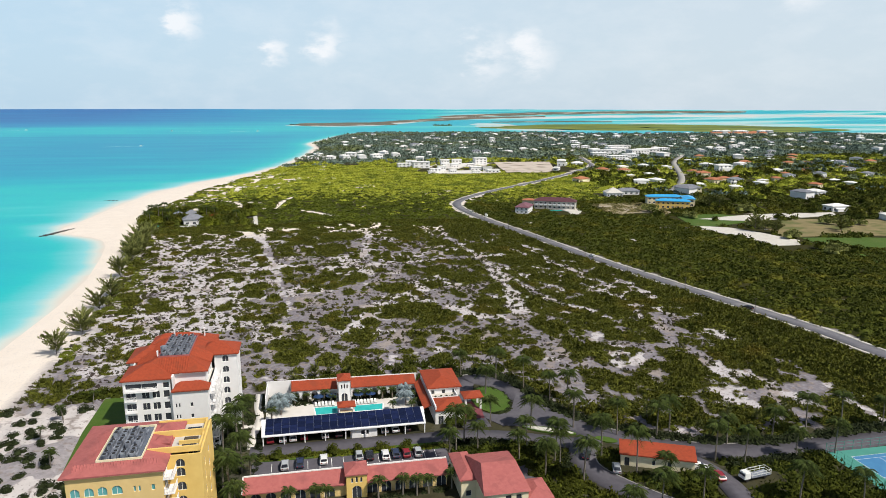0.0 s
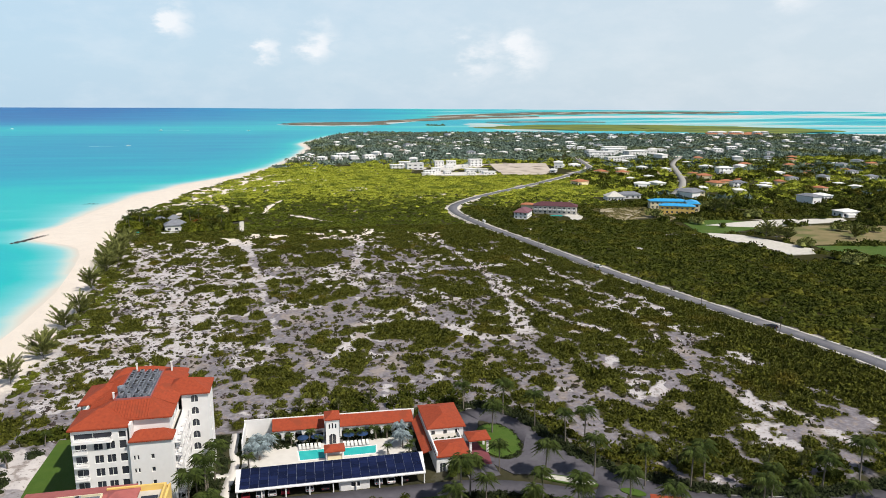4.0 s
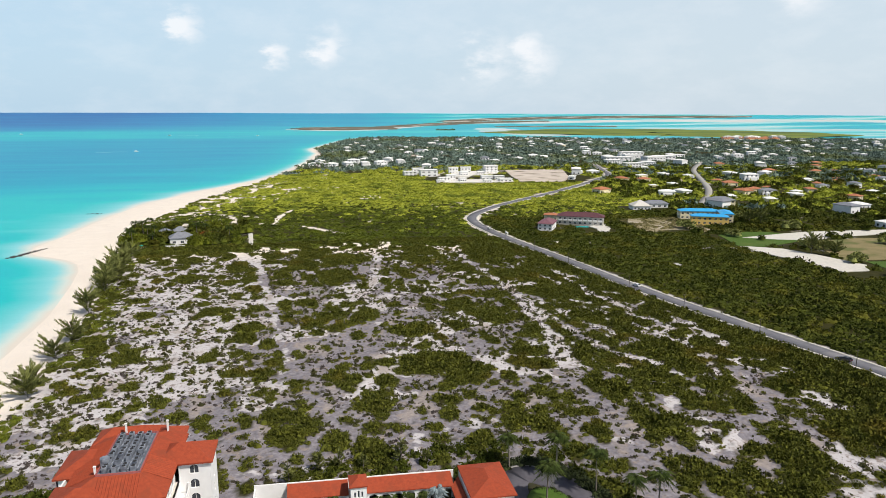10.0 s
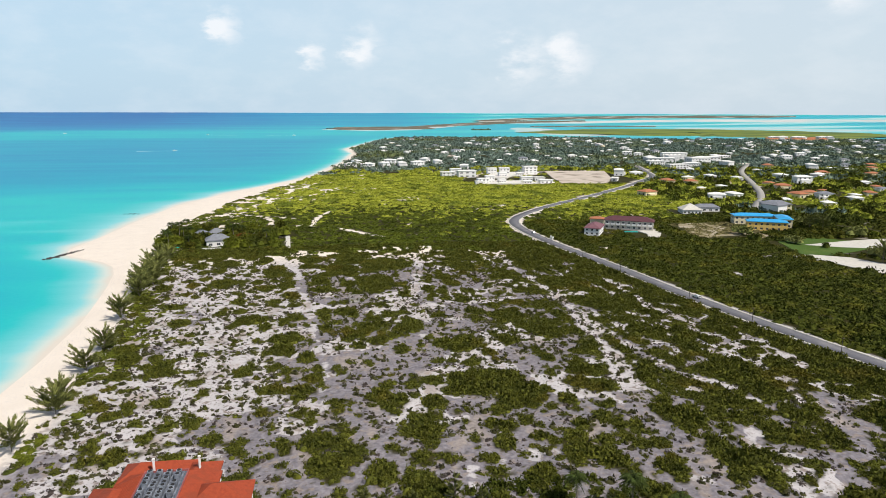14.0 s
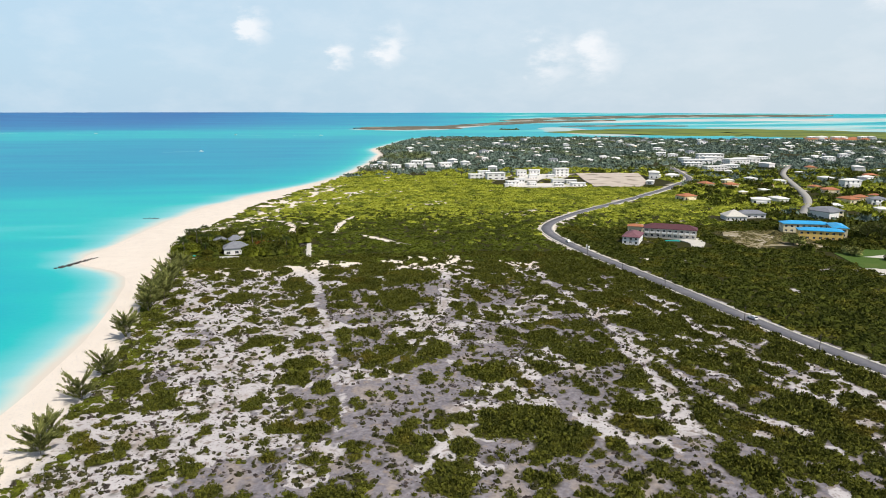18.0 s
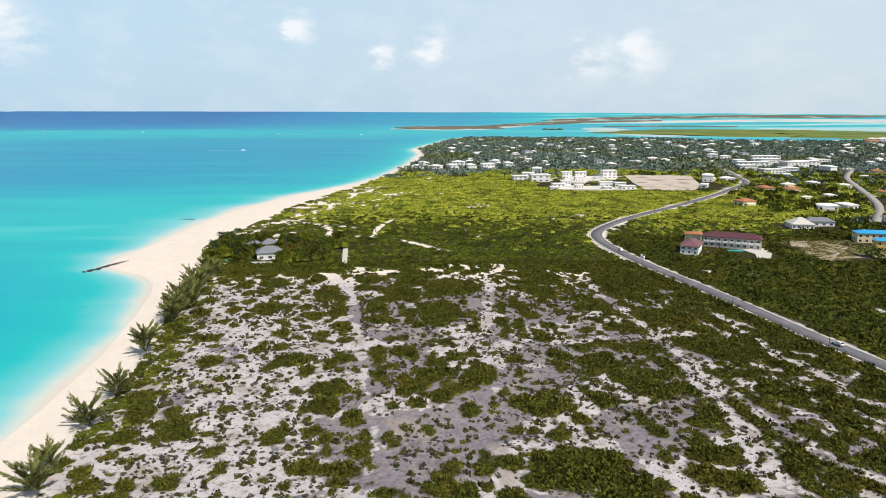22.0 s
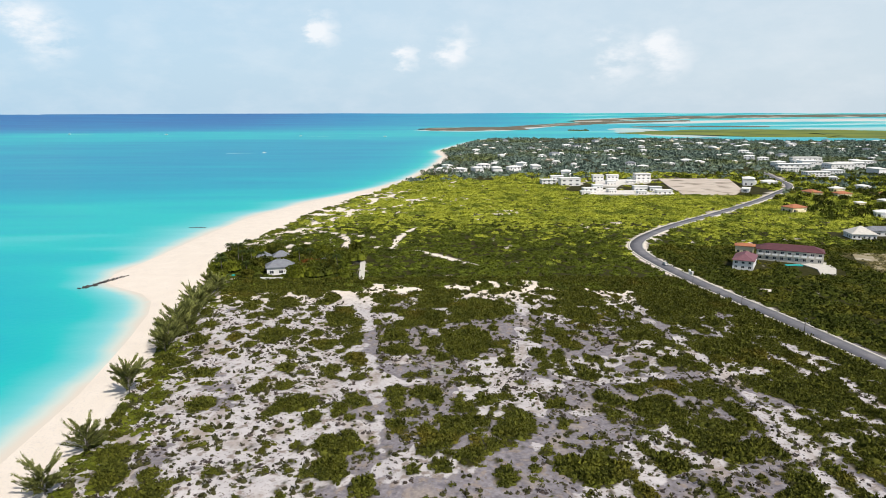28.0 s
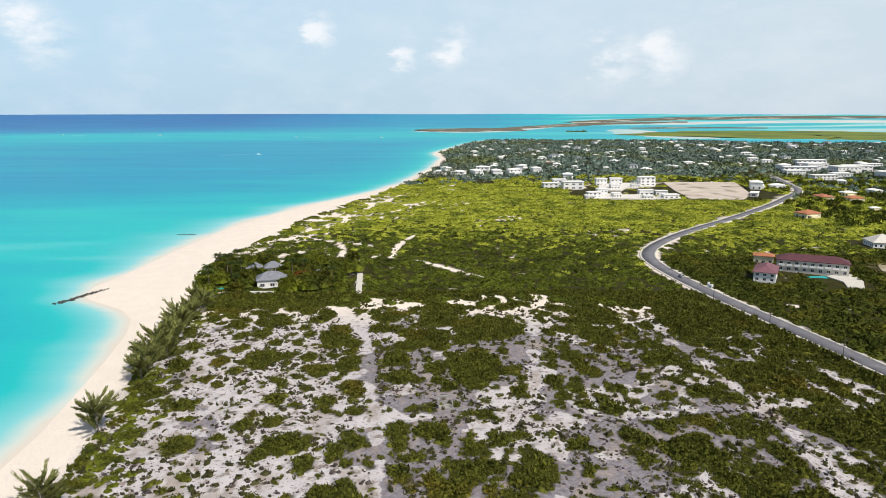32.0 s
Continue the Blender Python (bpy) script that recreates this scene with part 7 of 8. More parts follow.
M_CLEARED = material("cleared_pink_soil", (0.56, 0.49, 0.43), 0.95, (0.46, 0.39, 0.33), 0.06, 7, spots=(0.20, 0.17, 0.13), spot_scale=0.04, spot_at=0.62, bump=0.4, bump_scale=2)

# blue-roofed building, villas near it
storey_house(300.0, 533.0, -16, 30, 10, 6.2, M_CREAM, M_BLUE, 1.6, "cream two-storey school block with bright blue roof", "school", "school_building", 8, 2)
storey_house(291.0, 503.5, -24, 26, 9, 6.2, M_YELLOW, M_BLUE, 1.5, "yellow two-storey school block with bright blue roof", "school", "school_building", 7, 2)
storey_house(312.0, 516.0, -24, 9, 20, 6.2, M_CREAM, M_BLUE, 1.4, "cream school link block with bright blue roof", "school", "school_building", 2, 2)
storey_house(279.0, 589.0, -10, 15, 14, 3.4, M_WHITE, M_CONCRETE, 4.4, "large white villa with pale hip roof", wins=5)
storey_house(298.0, 598.0, -10, 20, 9, 3.6, M_WHITE, M_GREYROOF, 2.4, "grey-roofed wing of the white villa", wins=4)
storey_house(357.0, 592.0, -14, 22, 13, 6.0, M_CREAM, M_GREYROOF, 2.4, "two-storey house with grey hip roof", wins=5, storeys=2)
slab("ground", M_ROUGH, [(228, 492), (232, 478), (252, 474), (284, 474), (278, 492), (268, 520), (262, 538), (242, 536), (232, 515)], -0.5, 1.0, "bare sandy lot beside the school", "bare lot")

# golf course
def inside(x, y, outline):
    """Which of the points lie within an outline."""
    hit = np.zeros(np.shape(x), bool)
    for (ax, ay), (bx, by) in zip(outline, outline[1:] + outline[:1]):
        if ay != by:
            hit ^= ((ay > y) != (by > y)) & (x < (bx - ax) * (y - ay) / (by - ay) + ax)
    return hit


M_STUBBLE = material("dry_brown_grass", (0.24, 0.19, 0.095), 0.95, (0.16, 0.14, 0.06), 0.12, 7, spots=(0.11, 0.12, 0.035), spot_scale=0.06, spot_at=0.56, bump=0.4, bump_scale=3)
FAIRWAY = [(262, 424), (272, 462), (300, 476), (330, 452), (318, 436), (300, 428), (278, 420)]
GREEN = [(290, 300), (300, 330), (306, 372), (345, 366), (420, 340), (420, 270), (300, 270)]
BUNKER = [(252, 424), (264, 402), (270, 374), (274, 352), (290, 352), (299, 364), (292, 392), (284, 412), (268, 422)]
BUNKER_FAR = [(282, 450), (300, 440), (318, 434), (356, 442), (396, 446), (404, 460), (340, 462), (316, 458)]
STUBBLE = [(296, 376), (306, 404), (312, 430), (360, 436), (430, 420), (430, 350), (350, 372)]
slab("lawn", M_GRASS, FAIRWAY, -0.5, 0.85, "bright green golf fairway", "fairway")
slab("lawn", M_GRASS, GREEN, -0.5, 0.8, "green golf fairway beyond the sand", "fairway")
slab("pavement", M_CONCRETE, BUNKER, -0.5, 0.95, "long pale sand bunker", "bunker")
slab("pavement", M_CONCRETE, BUNKER_FAR, -0.5, 0.97, "pale sand bunker by the fairway", "bunker")
slab("ground", M_STUBBLE, STUBBLE, -0.5, 0.75, "brown rough grass on the golf course", "rough")
rng = np.random.default_rng(340)
n = 7000
x, y = rng.uniform(250, 640, n), rng.uniform(250, 600, n)
ok = np.ones(n, bool)
for outline in (FAIRWAY, GREEN, BUNKER, BUNKER_FAR, STUBBLE):
    ok &= ~inside(x, y, outline)
for x0, y0, x1, y1 in BUILT[:-1]:
    ok &= ~((x > x0) & (x < x1) & (y > y0) & (y < y1))
for cx, cy in ((415, 470), (440, 540), (470, 560), (420, 420), (351, 585)):
    ok &= np.hypot(x - cx, y - cy) > 13
ok &= ((x > 330) | ((x > 262) & (y > 335))) & (fbm(x / 26, y / 18, 342, 3) > np.where(y < 470, 0.47, 0.36))
x, y = x[ok], y[ok]
tagged(scatter("golf_woods", mid_kinds, on_ground(x, y), rng.uniform(1.8, 4.2, len(x)), rng.uniform(0.7, 1.3, len(x)), M_LEAF2, 22), "dark green woods round the golf course", "woods", kind="stuff")
rng = np.random.default_rng(341)
plant_copies([broad_tree(342, M_LEAF2, 3.0, 4.0), broad_tree(343, M_PINE, 4.0, 5.5)], [(262, 470), (278, 455), (290, 440), (300, 410), (306, 416), (310, 404), (315, 412), (297, 372), (292, 340), (298, 332), (305, 326), (288, 325),
             (340, 440), (360, 412), (365, 400), (380, 405), (322, 470), (335, 475), (350, 478), (262, 486), (318, 505), (322, 512), (300, 338)], "rounded dark tree on the golf course", "tree", "golf course trees", rng, 0.8, 1.4)
plant_copies([feather_tree(345, 11, 5.0, M_PINE), feather_tree(346, 9, 4.4, M_PINE)], [(296, 393), (301, 389), (292, 398), (348, 386), (352, 392), (322, 500), (327, 494)], "tall dense casuarina on the golf course", "casuarina tree", "golf casuarinas", rng, 0.9, 1.3)

# white development and the cleared lot beside it
slab("ground", M_DECK, [(144, 812), (170, 816), (200, 812), (236, 816), (238, 826), (214, 834), (206, 848), (190, 846), (172, 858), (152, 846)], -0.5, 1.9, "white bare sand of the building site", "building site")
slab("ground", M_DECK, [(176, 884), (196, 880), (208, 905), (246, 925), (256, 950), (236, 958), (196, 952), (182, 920)], -0.5, 1.92, "white bare sand of the building site", "building site")
slab("ground", M_CLEARED, [(243, 814), (266, 806), (290, 805), (318, 850), (350, 958), (310, 963), (268, 964), (252, 880)], -0.5, 1.9, "pale pinkish cleared lot", "cleared lot")
for x, y, w, d, h, a in ((156, 832, 13, 9, 6, 5), (166, 842, 10, 8, 8, 0), (150, 822, 9, 7, 3.6, 0), (178, 832, 8, 7, 4, 8), (190, 942, 12, 9, 8, 0), (208, 946, 13, 10, 7.5, -6), (240, 938, 17, 12, 10, 4), (212, 850, 14, 9, 5, 0), (226, 846, 12, 8, 4.4, 0),
                         (227, 822, 15, 8, 4, 3), (205, 820, 9, 7, 3.6, 0), (196, 905, 10, 8, 5, 0), (222, 918, 9, 7, 4, 0), (150, 905, 22, 12, 8, 4), (140, 925, 14, 10, 8, 0), (128, 915, 16, 11, 6, 5), (318, 842, 16, 7, 3.6, 60)):
    storey_house(x, y, a, w, d, h, M_WHITE, M_WHITEROOF, 0.4, "white flat-roofed villa under construction", "villa", "villa", 3, max(1, round(h / 3.6)), group="new white villas")
rng = np.random.default_rng(350)
x, y = rng.uniform(142, 262, 700), rng.uniform(818, 962, 700)
ok = fbm(x / 12, y / 14, 101, 3) > 0.55
x, y = x[ok], y[ok]
tagged(scatter("site_scrub", mid_kinds, np.stack([x, y, np.full(len(x), 0.9)], 1), rng.uniform(1.2, 2.6, len(x)), rng.uniform(0.5, 0.9, len(x)), M_SUNLIT_SCRUB, 21), "yellow-green scrub, painted sunlit, left between the new villas", "scrub", kind="stuff")
# white hotel
for x, y, w, d, h, a in ((499, 1098, 44, 14, 8, -8), (545, 1149, 40, 14, 9, -4), (553, 1083, 34, 20, 9, 6), (590, 1117, 36, 16, 8, -10), (479, 1004, 30, 14, 6, 4), (505, 1012, 22, 16, 7, -6), (474, 1064, 24, 14, 6, 0), (585, 1226, 46, 12, 8, 0), (640, 1165, 30, 12, 6, 5), (528, 1118, 20, 14, 11, 0)):
    storey_house(x, y, a, w, d, h, M_WHITE, M_WHITEROOF, 0.8, "white hotel block with pale roof", "hotel", "hotel_block", 6, 2, group="hotel blocks")

# lesser road inland
tagged(ribbon("road", LANE2, -3.5, 3.5, M_KERB, 0.5, thick=1.5), "pale asphalt side road through the houses", "road", kind="structure")


# ---- the town ----
def town_house(k, wall_mat, roof_mat, wide, deep, tall, rise, label):
    """A distant house: a wall shell with recessed windows, hip roof and porch."""
    h = tagged(empty("house", 0, 0, 0), label, "house", "town houses")
    a, b = wide / 2, deep / 2
    boxes("walls", wall_mat, h, (-a, -b, -1.0, a, b, tall)).name = "wall"
    hips("roof", roof_mat, h, (-a, -b, a, b, tall, rise), over=0.6)
    boxes("porch", wall_mat, h, (-wide * 0.3, -b - 2.2, -1.0, wide * 0.3, -b - 0.002, tall * 0.62))
    for x in (-0.36, 0.36):
        boxes("window", M_GLASS, h, (x * wide - 0.8, -b - 0.06, 0.8, x * wide + 0.8, -b + 0.1, min(2.4, tall - 0.6)))
    if tall > 4.4:
        for x in (-0.3, 0.0, 0.3):
            boxes("window", M_GLASS, h, (x * wide - 0.8, -b - 0.06, tall - 2.0, x * wide + 0.8, -b + 0.1, tall - 0.6))
    for y in (-0.25, 0.25):
        boxes("window", M_GLASS, h, (a - 0.1, y * deep - 0.7, 0.8, a + 0.06, y * deep + 0.7, min(2.4, tall - 0.6)))
        boxes("window", M_GLASS, h, (-a - 0.06, y * deep - 0.7, 0.8, -a + 0.1, y * deep + 0.7, min(2.4, tall - 0.6)))
    return h


kinds = [town_house(0, M_WHITE, M_WHITEROOF, 13, 9, 3.6, 1.4, "white house with pale roof among the trees"), town_house(1, M_WHITE, M_WHITEROOF, 16, 10, 6.4, 1.4, "two-storey white house with pale roof"),
         town_house(2, M_CREAM, M_TERRA, 13, 10, 3.6, 1.8, "cream house with terracotta roof"), town_house(3, M_WHITE, M_GREYROOF, 14, 10, 5.6, 1.8, "white house with grey roof"),
         town_house(4, M_CREAM, M_WHITEROOF, 10, 8, 3.4, 1.2, "small cream house with white roof")]
rng = np.random.default_rng(401)
used, taken = set(), []


def settle(k, x, y, s=1.0):
    turn = rng.uniform(-25, 25) + 90 * rng.integers(0, 2)
    m = pose(x, y, float(ground_z(x, y)) - 0.2, 0, 0, turn)
    if k in used:
        copy_thing(kinds[k], m @ Matrix.Diagonal((s, s, s, 1))).matrix_basis = m @ Matrix.Diagonal((s, s, s, 1))
    else:
        used.add(k)
        kinds[k].matrix_basis = m
    taken.append((x, y))


for x, y in ((10, 1058), (34, 1050), (58, 1062), (84, 1066), (108, 1075), (140, 1092), (166, 1010), (20, 1100), (70, 1110), (125, 1130)):
    settle(1, x, y, 1.1)
for x, y, k in ((449, 860, 0), (398, 746, 4), (349, 670, 0), (371, 678, 0), (548, 822, 2), (462, 736, 2), (432, 668, 2), (450, 655, 3), (594, 858, 0), (539, 853, 0), (525, 792, 1), (614, 993, 2), (351, 585, 3), (406, 834, 4), (366, 806, 2), (347, 901, 1), (372, 905, 0), (565, 1020, 1), (293, 700, 2),
                (657, 956, 1), (617, 880, 2), (415, 470, 0), (440, 540, 3), (470, 560, 0), (420, 610, 4), (420, 420, 0)):
    settle(k, x, y, 1.15)


def free(x, y, gap):
    return all(math.hypot(x - a, y - b) > gap for a, b in taken) and clear_of_built(np.array([x]), np.array([y]))[0] and not (430 < x < 620 and 985 < y < 1115)


count = 0
while count < 46:
    y = rng.uniform(600, 1000)
    x = rng.uniform(345, 1.0 * y + 60)
    if free(x, y, 24) and near_line(np.array([x]), np.array([y]), LANE2)[0] > 12 and near_line(np.array([x]), np.array([y]), ROAD)[0] > 15:
        settle(int(rng.choice([0, 2, 2, 3, 4])), x, y, rng.uniform(0.75, 1.05))
        count += 1
count = 0
while count < 215:
    y = rng.uniform(1080, 2000)
    x = rng.uniform(0.02, 1.05) * (y - 40) + 20
    if float(inland(np.array(x), np.array(y))) > 25 and free(x, y, 26):
        settle(int(rng.choice([0, 0, 1, 3, 4, 4])), x, y, rng.uniform(0.7, 1.15))
        count += 1
count = 0
while count < 24:
    x, y = 1255 + rng.normal(0, 55), 1835 + rng.normal(0, 22)
    if free(x, y, 16) and float(inland(np.array(x), np.array(y))) > 12:
        settle(2 if count % 3 else 1, x, y, 1.5)
        count += 1

# palms and pines that stand above the far woods
spots = []
while len(spots) < 70:
    y = rng.uniform(980, 1250)
    x = float(coast(y)) + rng.uniform(14, 60) + (0 if len(spots) < 45 else rng.uniform(0, 300))
    if free(x, y, 9):
        spots.append((x, y))
plant_copies([palm(411, 9.0, 16, 3.4, M_HAZY_TOWN), palm(412, 7.5, 16, 3.2, M_HAZY_TOWN)], spots, "tall palm above the far shore villas", "palm tree", "far palms", rng)
spots = []
while len(spots) < 90:
    y = rng.uniform(430, 900)
    x = rng.uniform(320, 0.9 * y + 90)
    if free(x, y, 12) and not (262 < x < 345 and y < 470):
        spots.append((x, y))
plant_copies([broad_tree(421, M_LEAF2, 4.5, 6.0), broad_tree(422, M_LEAF, 4.6, 6.0), broad_tree(423, M_SUNLIT_SCRUB, 4.0, 4.5)], spots, "leafy tree between the inland houses", "tree", "inland trees", rng, 0.7, 1.25)


# ---- islands and boats ----
def islet(name, line, half, mat, label, rise=1.2, seed=0):
    """A low irregular island along a line, with its edge sloping into the water."""
    line = smooth_line(line)
    t = np.gradient(line, axis=0)
    t /= np.linalg.norm(t, axis=1)[:, None]
    nrm = np.stack([t[:, 1], -t[:, 0]], 1)
    k = len(line)
    taper = np.clip(np.sin(np.linspace(0.06, math.pi - 0.06, k)), 0, 1) ** 0.5
    rows = []
    for j, (o, z) in enumerate(((-1, -1.0), (-0.8, rise * 0.7), (-0.4, rise), (0, rise * 1.2), (0.4, rise), (0.8, rise * 0.7), (1, -1.0))):
        w = half * taper * (0.75 + 0.6 * fbm(line[:, 0] / 90 + 7 * (j > 3), line[:, 1] / 90, 90 + seed, 3)) * o
        q = line + nrm * w[:, None]
        rows.append(np.column_stack([q, bowl(q[:, 0], q[:, 1]) + z]))
    v = np.vstack(rows)
    i = np.arange(k - 1)
    f = np.vstack([np.stack([r * k + i, r * k + i + 1, (r + 1) * k + i + 1, (r + 1) * k + i], 1)[:, ::-1] for r in range(6)])
    return tagged(from_arrays(name, v, f, mat, smooth=True), label, "island", kind="structure")


M_ISLE = material("low_island_scrub", (0.17, 0.145, 0.115), 0.9, (0.115, 0.115, 0.085), 0.02, 6, spots=(0.42, 0.38, 0.33), spot_scale=0.008, spot_at=0.62, spec=0.05)
M_MARSH = material("green_marsh_island", (0.14, 0.19, 0.045), 0.9, (0.19, 0.22, 0.055), 0.006, 6, spots=(0.09, 0.13, 0.05), spot_scale=0.004, spot_at=0.55, spec=0.05)
# bank sand toned down and bluer, so its colour holds the distance haze
M_HAZY_BANK = material("hazy_pale_sand_bank", (0.56, 0.57, 0.56), 0.9, (0.48, 0.50, 0.50), 0.004, 5, spots=(0.34, 0.52, 0.54), spot_scale=0.003, spot_at=0.52, spec=0.05)
islet("island", [(-45, 2985), (40, 3010), (130, 3060), (230, 3130), (330, 3220)], 215, M_ISLE, "low sandy island with dry scrub off the point", 4.0, 1)
islet("island", [(270, 3170), (450, 3400), (616, 3600), (823, 3780), (1109, 3880), (1384, 3900)], 95, M_ISLE, "long dry tail of the low island", 3.5, 9)
islet("sand_bank", [(-75, 2975), (64, 2850), (160, 2790), (290, 2920), (443, 3270), (616, 3540)], 42, M_HAZY_BANK, "pale sand beach of the low island", 1.0, 2)
islet("island", [(860, 2300), (1000, 2480), (1250, 2580), (1450, 2480), (1600, 2250), (1690, 2010)], 450, M_MARSH, "flat green marsh island beyond the town", 2.5, 3)
islet("sand_bank", [(830, 3150), (800, 2800), (775, 2530), (815, 2190)], 115, M_HAZY_BANK, "pinkish sand flat in the lagoon", 0.8, 4)
islet("sand_bank", [(1100, 3700), (1700, 3850), (2300, 3700), (2900, 3350), (3200, 3000)], 150, M_HAZY_BANK, "long pale sand bank in the lagoon", 0.6, 5)
islet("sand_bank", [(1500, 3050), (2100, 2750), (2600, 2450)], 80, M_HAZY_BANK, "pale sand bank in the lagoon", 0.6, 6)
islet("island", [(760, 3960), (1300, 4250), (2000, 4200), (2700, 3900)], 130, M_ISLE, "low dark cay on the horizon", 3.0, 7)
islet("island", [(900, 3300), (1250, 3330), (1500, 3230)], 60, M_ISLE, "low cay in the lagoon", 2.5, 8)


def boat(x, y, turn, s=1.0):
    b = tagged(empty("motor_boat", x, y, float(bowl(x, y)) + 0.02, turn), "white motor boat under way on the blue sea", "boat", "boats")
    bm = bmesh.new()
    prof = [(-4 * s, 1.3 * s), (2 * s, 1.3 * s), (5 * s, 0)]
    ring = [(-4 * s, -1.3 * s), (2 * s, -1.3 * s), (5 * s, 0), (2 * s, 1.3 * s), (-4 * s, 1.3 * s)]
    low, top = [bm.verts.new((a * 0.9, c * 0.75, -0.3)) for a, c in ring], [bm.verts.new((a, c, 1.1 * s)) for a, c in ring]
    bm.faces.new(top)
    for k in range(5):
        bm.faces.new((low[k], low[(k + 1) % 5], top[(k + 1) % 5], top[k]))
    part("hull", bm, M_LINE, b)
    boxes("cabin", M_LINE, b, (-2 * s, -0.9 * s, 1.1 * s, 1.5 * s, 0.9 * s, 2.4 * s))
    boxes("cabin_window", M_GLASS, b, (1.5 * s, -0.75 * s, 1.5 * s, 1.55 * s, 0.75 * s, 2.2 * s))
    bm = bmesh.new()
    v = [bm.verts.new(c) for c in ((-4 * s, -0.8 * s, 0.06), (-4 * s, 0.8 * s, 0.06), (-70 * s, 3.0 * s, 0.03), (-70 * s, -3.0 * s, 0.03))]
    bm.faces.new(v[::-1])
    part("wake", bm, M_LINE, b, "white foam wake")
    return b


boat(-330, 1500, 12, 1.0)
boat(-420, 2350, 170, 1.3)
boat(-150, 2300, 5, 1.2)
boat(-1250, 2550, 160, 1.5)
boat(-900, 2500, 20, 1.2)

# a tiny wooded islet in the lagoon
rng = np.random.default_rng(500)
x, y = rng.uniform(524, 604, 46), rng.normal(2848, 8, 46)
tagged(scatter("islet_trees", far_kinds, np.stack([x, y, bowl(x, y) - 0.5], 1), rng.uniform(4, 8, 46), rng.uniform(0.7, 1.3, 46), M_HAZY_TOWN, 501), "dark trees on a tiny islet in the lagoon", "trees", kind="stuff")

# trees that close in round the inland houses
n = 5200
y = rng.uniform(545, 1040, n)
x = rng.uniform(0, 1, n) * (1.0 * y - 160) + 300
ok = clear_of_built(x, y) & (near_line(x, y, ROAD) > 9) & (near_line(x, y, LANE2) > 8) & (fbm(x / 34, y / 34, 503, 3) > 0.46)
for a, b in taken:
    ok &= np.hypot(x - a, y - b) > 10.5
x, y = x[ok], y[ok]
dark = rng.uniform(0, 1, len(x)) < np.clip(1.1 - (y - 600) / 420, 0.25, 0.8)
for pick, mat, seed in ((dark, M_LEAF2, 504), (~dark, M_MID, 505)):
    tagged(scatter("garden_trees", mid_kinds, on_ground(x[pick], y[pick]), rng.uniform(2.2, 4.2, int(pick.sum())), rng.uniform(1.1, 1.9, int(pick.sum())), mat, seed), "green garden trees crowding round the inland houses", "trees", kind="stuff")

# ---- poles, a flatbed truck, a ruin on the dunes, a reef ----
def utility_pole(x, y):
    p = tagged(empty("utility_pole", x, y, float(ground_z(x, y)) - 0.1), "slim dark wooden pole at the road's edge", "pole", "roadside poles")
    part("post", trunk_mesh(7.2, 0.13, 0.09, 0.02), M_POLE, p)
    boxes("crossarm", M_POLE, p, (-0.7, -0.05, 6.6, 0.7, 0.05, 6.72))


M_POLE = material("weathered_pole_wood", (0.10, 0.085, 0.075), 0.9, (0.07, 0.06, 0.055), 4.0, bump=0.3)
for y in (232, 268, 305, 340, 394, 431, 468):
    utility_pole(float(np.interp(y, ROAD[:, 1], ROAD[:, 0])) - 5.6, y)

truck = tagged(empty("flatbed_truck", 96.6, 122.4, 0.35, 8), "white flatbed truck with a railed load bed", "truck")
boxes("chassis", M_RUBBER, truck, (-3.6, -0.9, 0.35, 3.6, 0.9, 0.65))
bm = bmesh.new()
box(bm, -3.7, -1.05, 0.6, -1.9, 1.05, 2.1)
for v in bm.verts:
    if v.co.z > 2:
        v.co.x += 0.3 if v.co.x < -3 else 0.0
        v.co.y *= 0.88
bmesh.ops.bevel(bm, geom=bm.edges[:], offset=0.08, segments=2, affect="EDGES")
part("cab", bm, M_LINE, truck, "white painted cab")
boxes("windscreen", M_GLASS, truck, (-3.62, -0.82, 1.35, -3.5, 0.82, 1.85))
boxes("load_bed", M_METAL, truck, (-1.7, -1.1, 0.7, 3.7, 1.1, 0.85), label="grey steel load bed")
bm = bmesh.new()
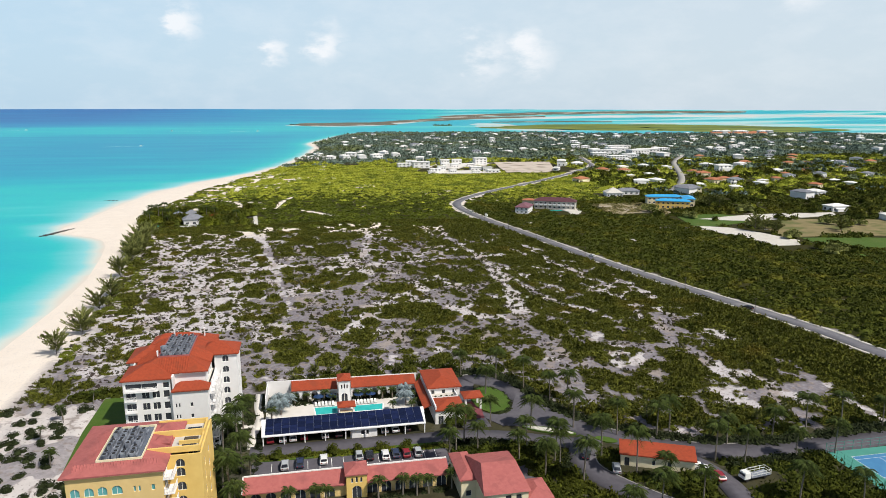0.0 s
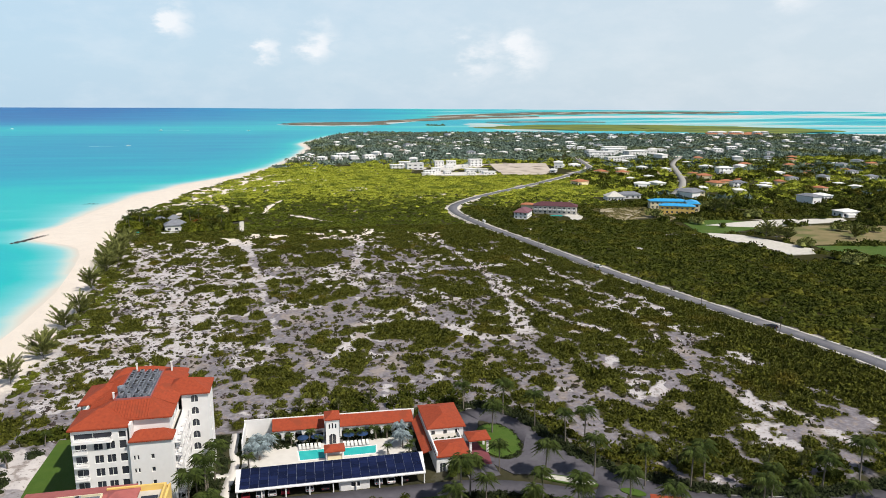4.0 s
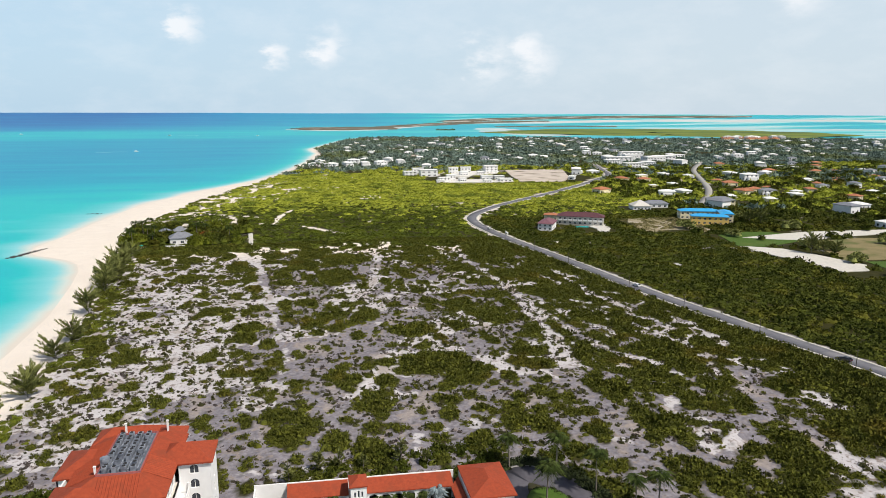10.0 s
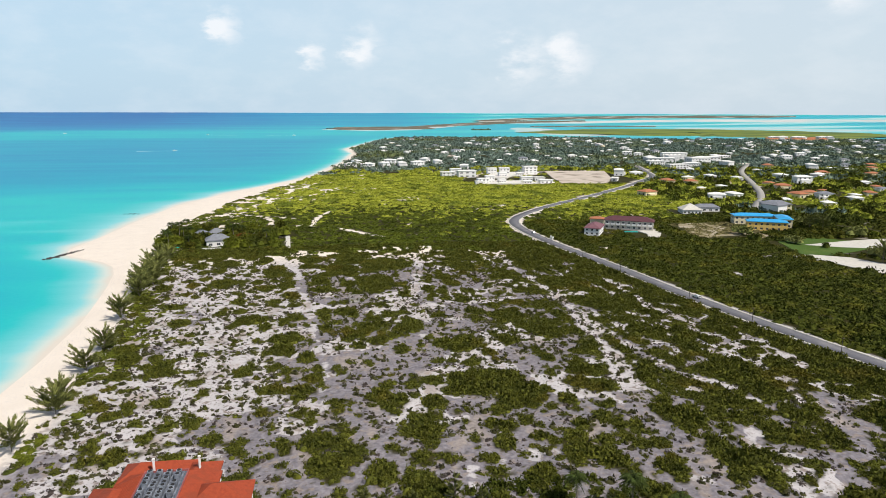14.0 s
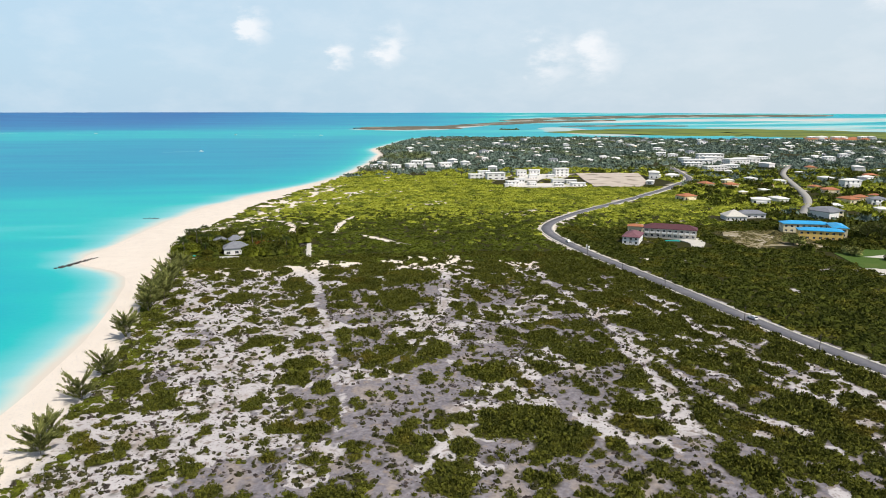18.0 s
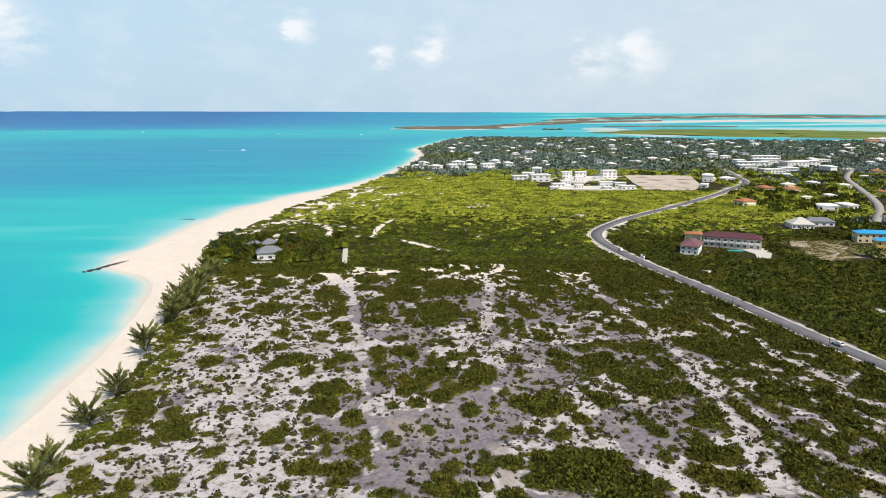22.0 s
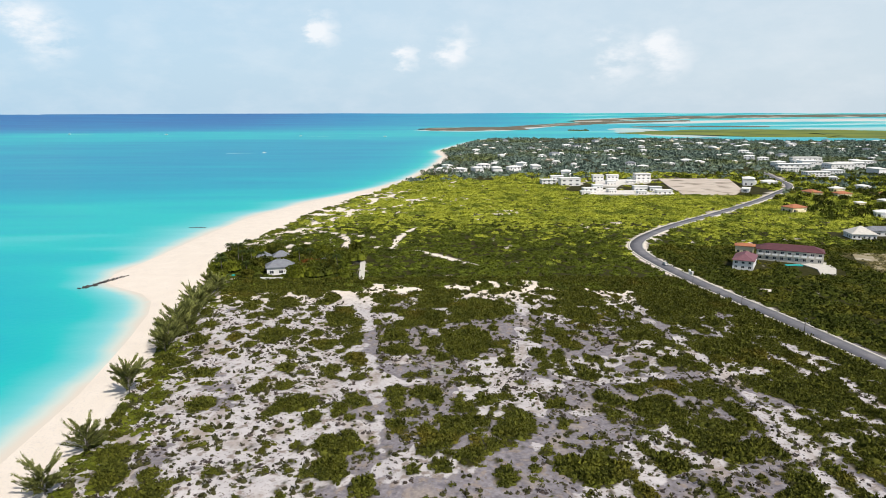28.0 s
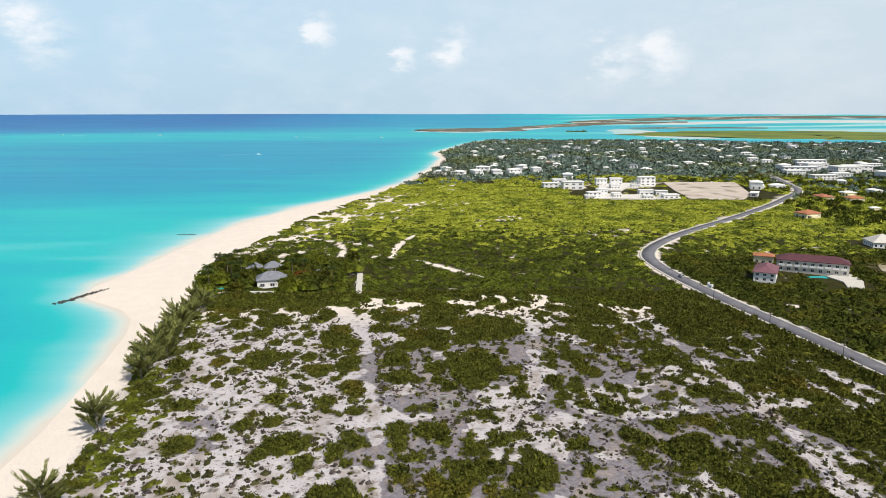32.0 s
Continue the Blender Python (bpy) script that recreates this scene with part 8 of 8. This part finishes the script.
for yy in (-1.1, 1.04):
    for k in range(5):
        box(bm, -1.7 + 1.335 * k, yy, 0.85, -1.64 + 1.335 * k, yy + 0.06, 2.0)
    for z in (1.3, 1.94):
        box(bm, -1.7, yy - 0.004, z, 3.7, yy + 0.064, z + 0.08)
for xx in (-1.7, 3.64):
    for z in (1.3, 1.94):
        box(bm, xx, -1.03, z, xx + 0.06, 1.03, z + 0.08)
part("stake_frame", bm, M_LINE, truck, "white tubular stake frame")
for xx in (-2.8, 2.2):
    for yy in (-1.0, 0.75):
        bm = bmesh.new()
        bmesh.ops.create_cone(bm, cap_ends=True, segments=14, radius1=0.42, radius2=0.42, depth=0.25, matrix=Matrix.Translation((xx, yy + 0.12, 0.42)) @ Matrix.Rotation(math.pi / 2, 4, "X"))
        part("wheel", bm, M_RUBBER, truck)

ruin = tagged(empty("concrete_ruin", 1.4, 357.2, float(ground_z(1.4, 357.2)), 6), "small ruined grey concrete frame on the dunes", "ruin")
boxes("slab", M_KERB, ruin, (-2.2, -1.6, -0.6, 2.2, 1.6, 0.15))
for xx, yy, h in ((-2.1, -1.5, 2.2), (1.8, -1.5, 2.5), (-2.1, 1.2, 2.5), (1.8, 1.2, 1.7)):
    boxes("column", M_KERB, ruin, (xx, yy, 0.15, xx + 0.3, yy + 0.3, h))
boxes("beam", M_KERB, ruin, (-2.1, 1.2, 2.5, 2.1, 1.5, 2.8), (-2.1, -1.5, 2.2, -1.8, 1.2, 2.5))
boxes("low_wall", M_KERB, ruin, (-1.8, 1.25, 0.15, 0.6, 1.45, 1.2), (-2.05, -1.2, 0.15, -1.85, 0.8, 0.9))

rng = np.random.default_rng(601)
bm = bmesh.new()
for k in range(34):
    t = rng.uniform(0, 1)
    bmesh.ops.create_icosphere(bm, subdivisions=1, radius=rng.uniform(0.4, 1.0), matrix=Matrix.Translation((-176 + 13 * t, 642 - 2 * t + rng.normal(0, 0.7), -0.35 + rng.uniform(0, 0.25))) @ Matrix.Diagonal((1.3, 1.0, 0.6, 1)))
for v in bm.verts:
    v.co += Vector(rng.uniform(-0.12, 0.12, 3))
tagged(part("reef", bm, M_ROCK), "dark rocks just breaking the shallow sea", "rocks", kind="stuff")
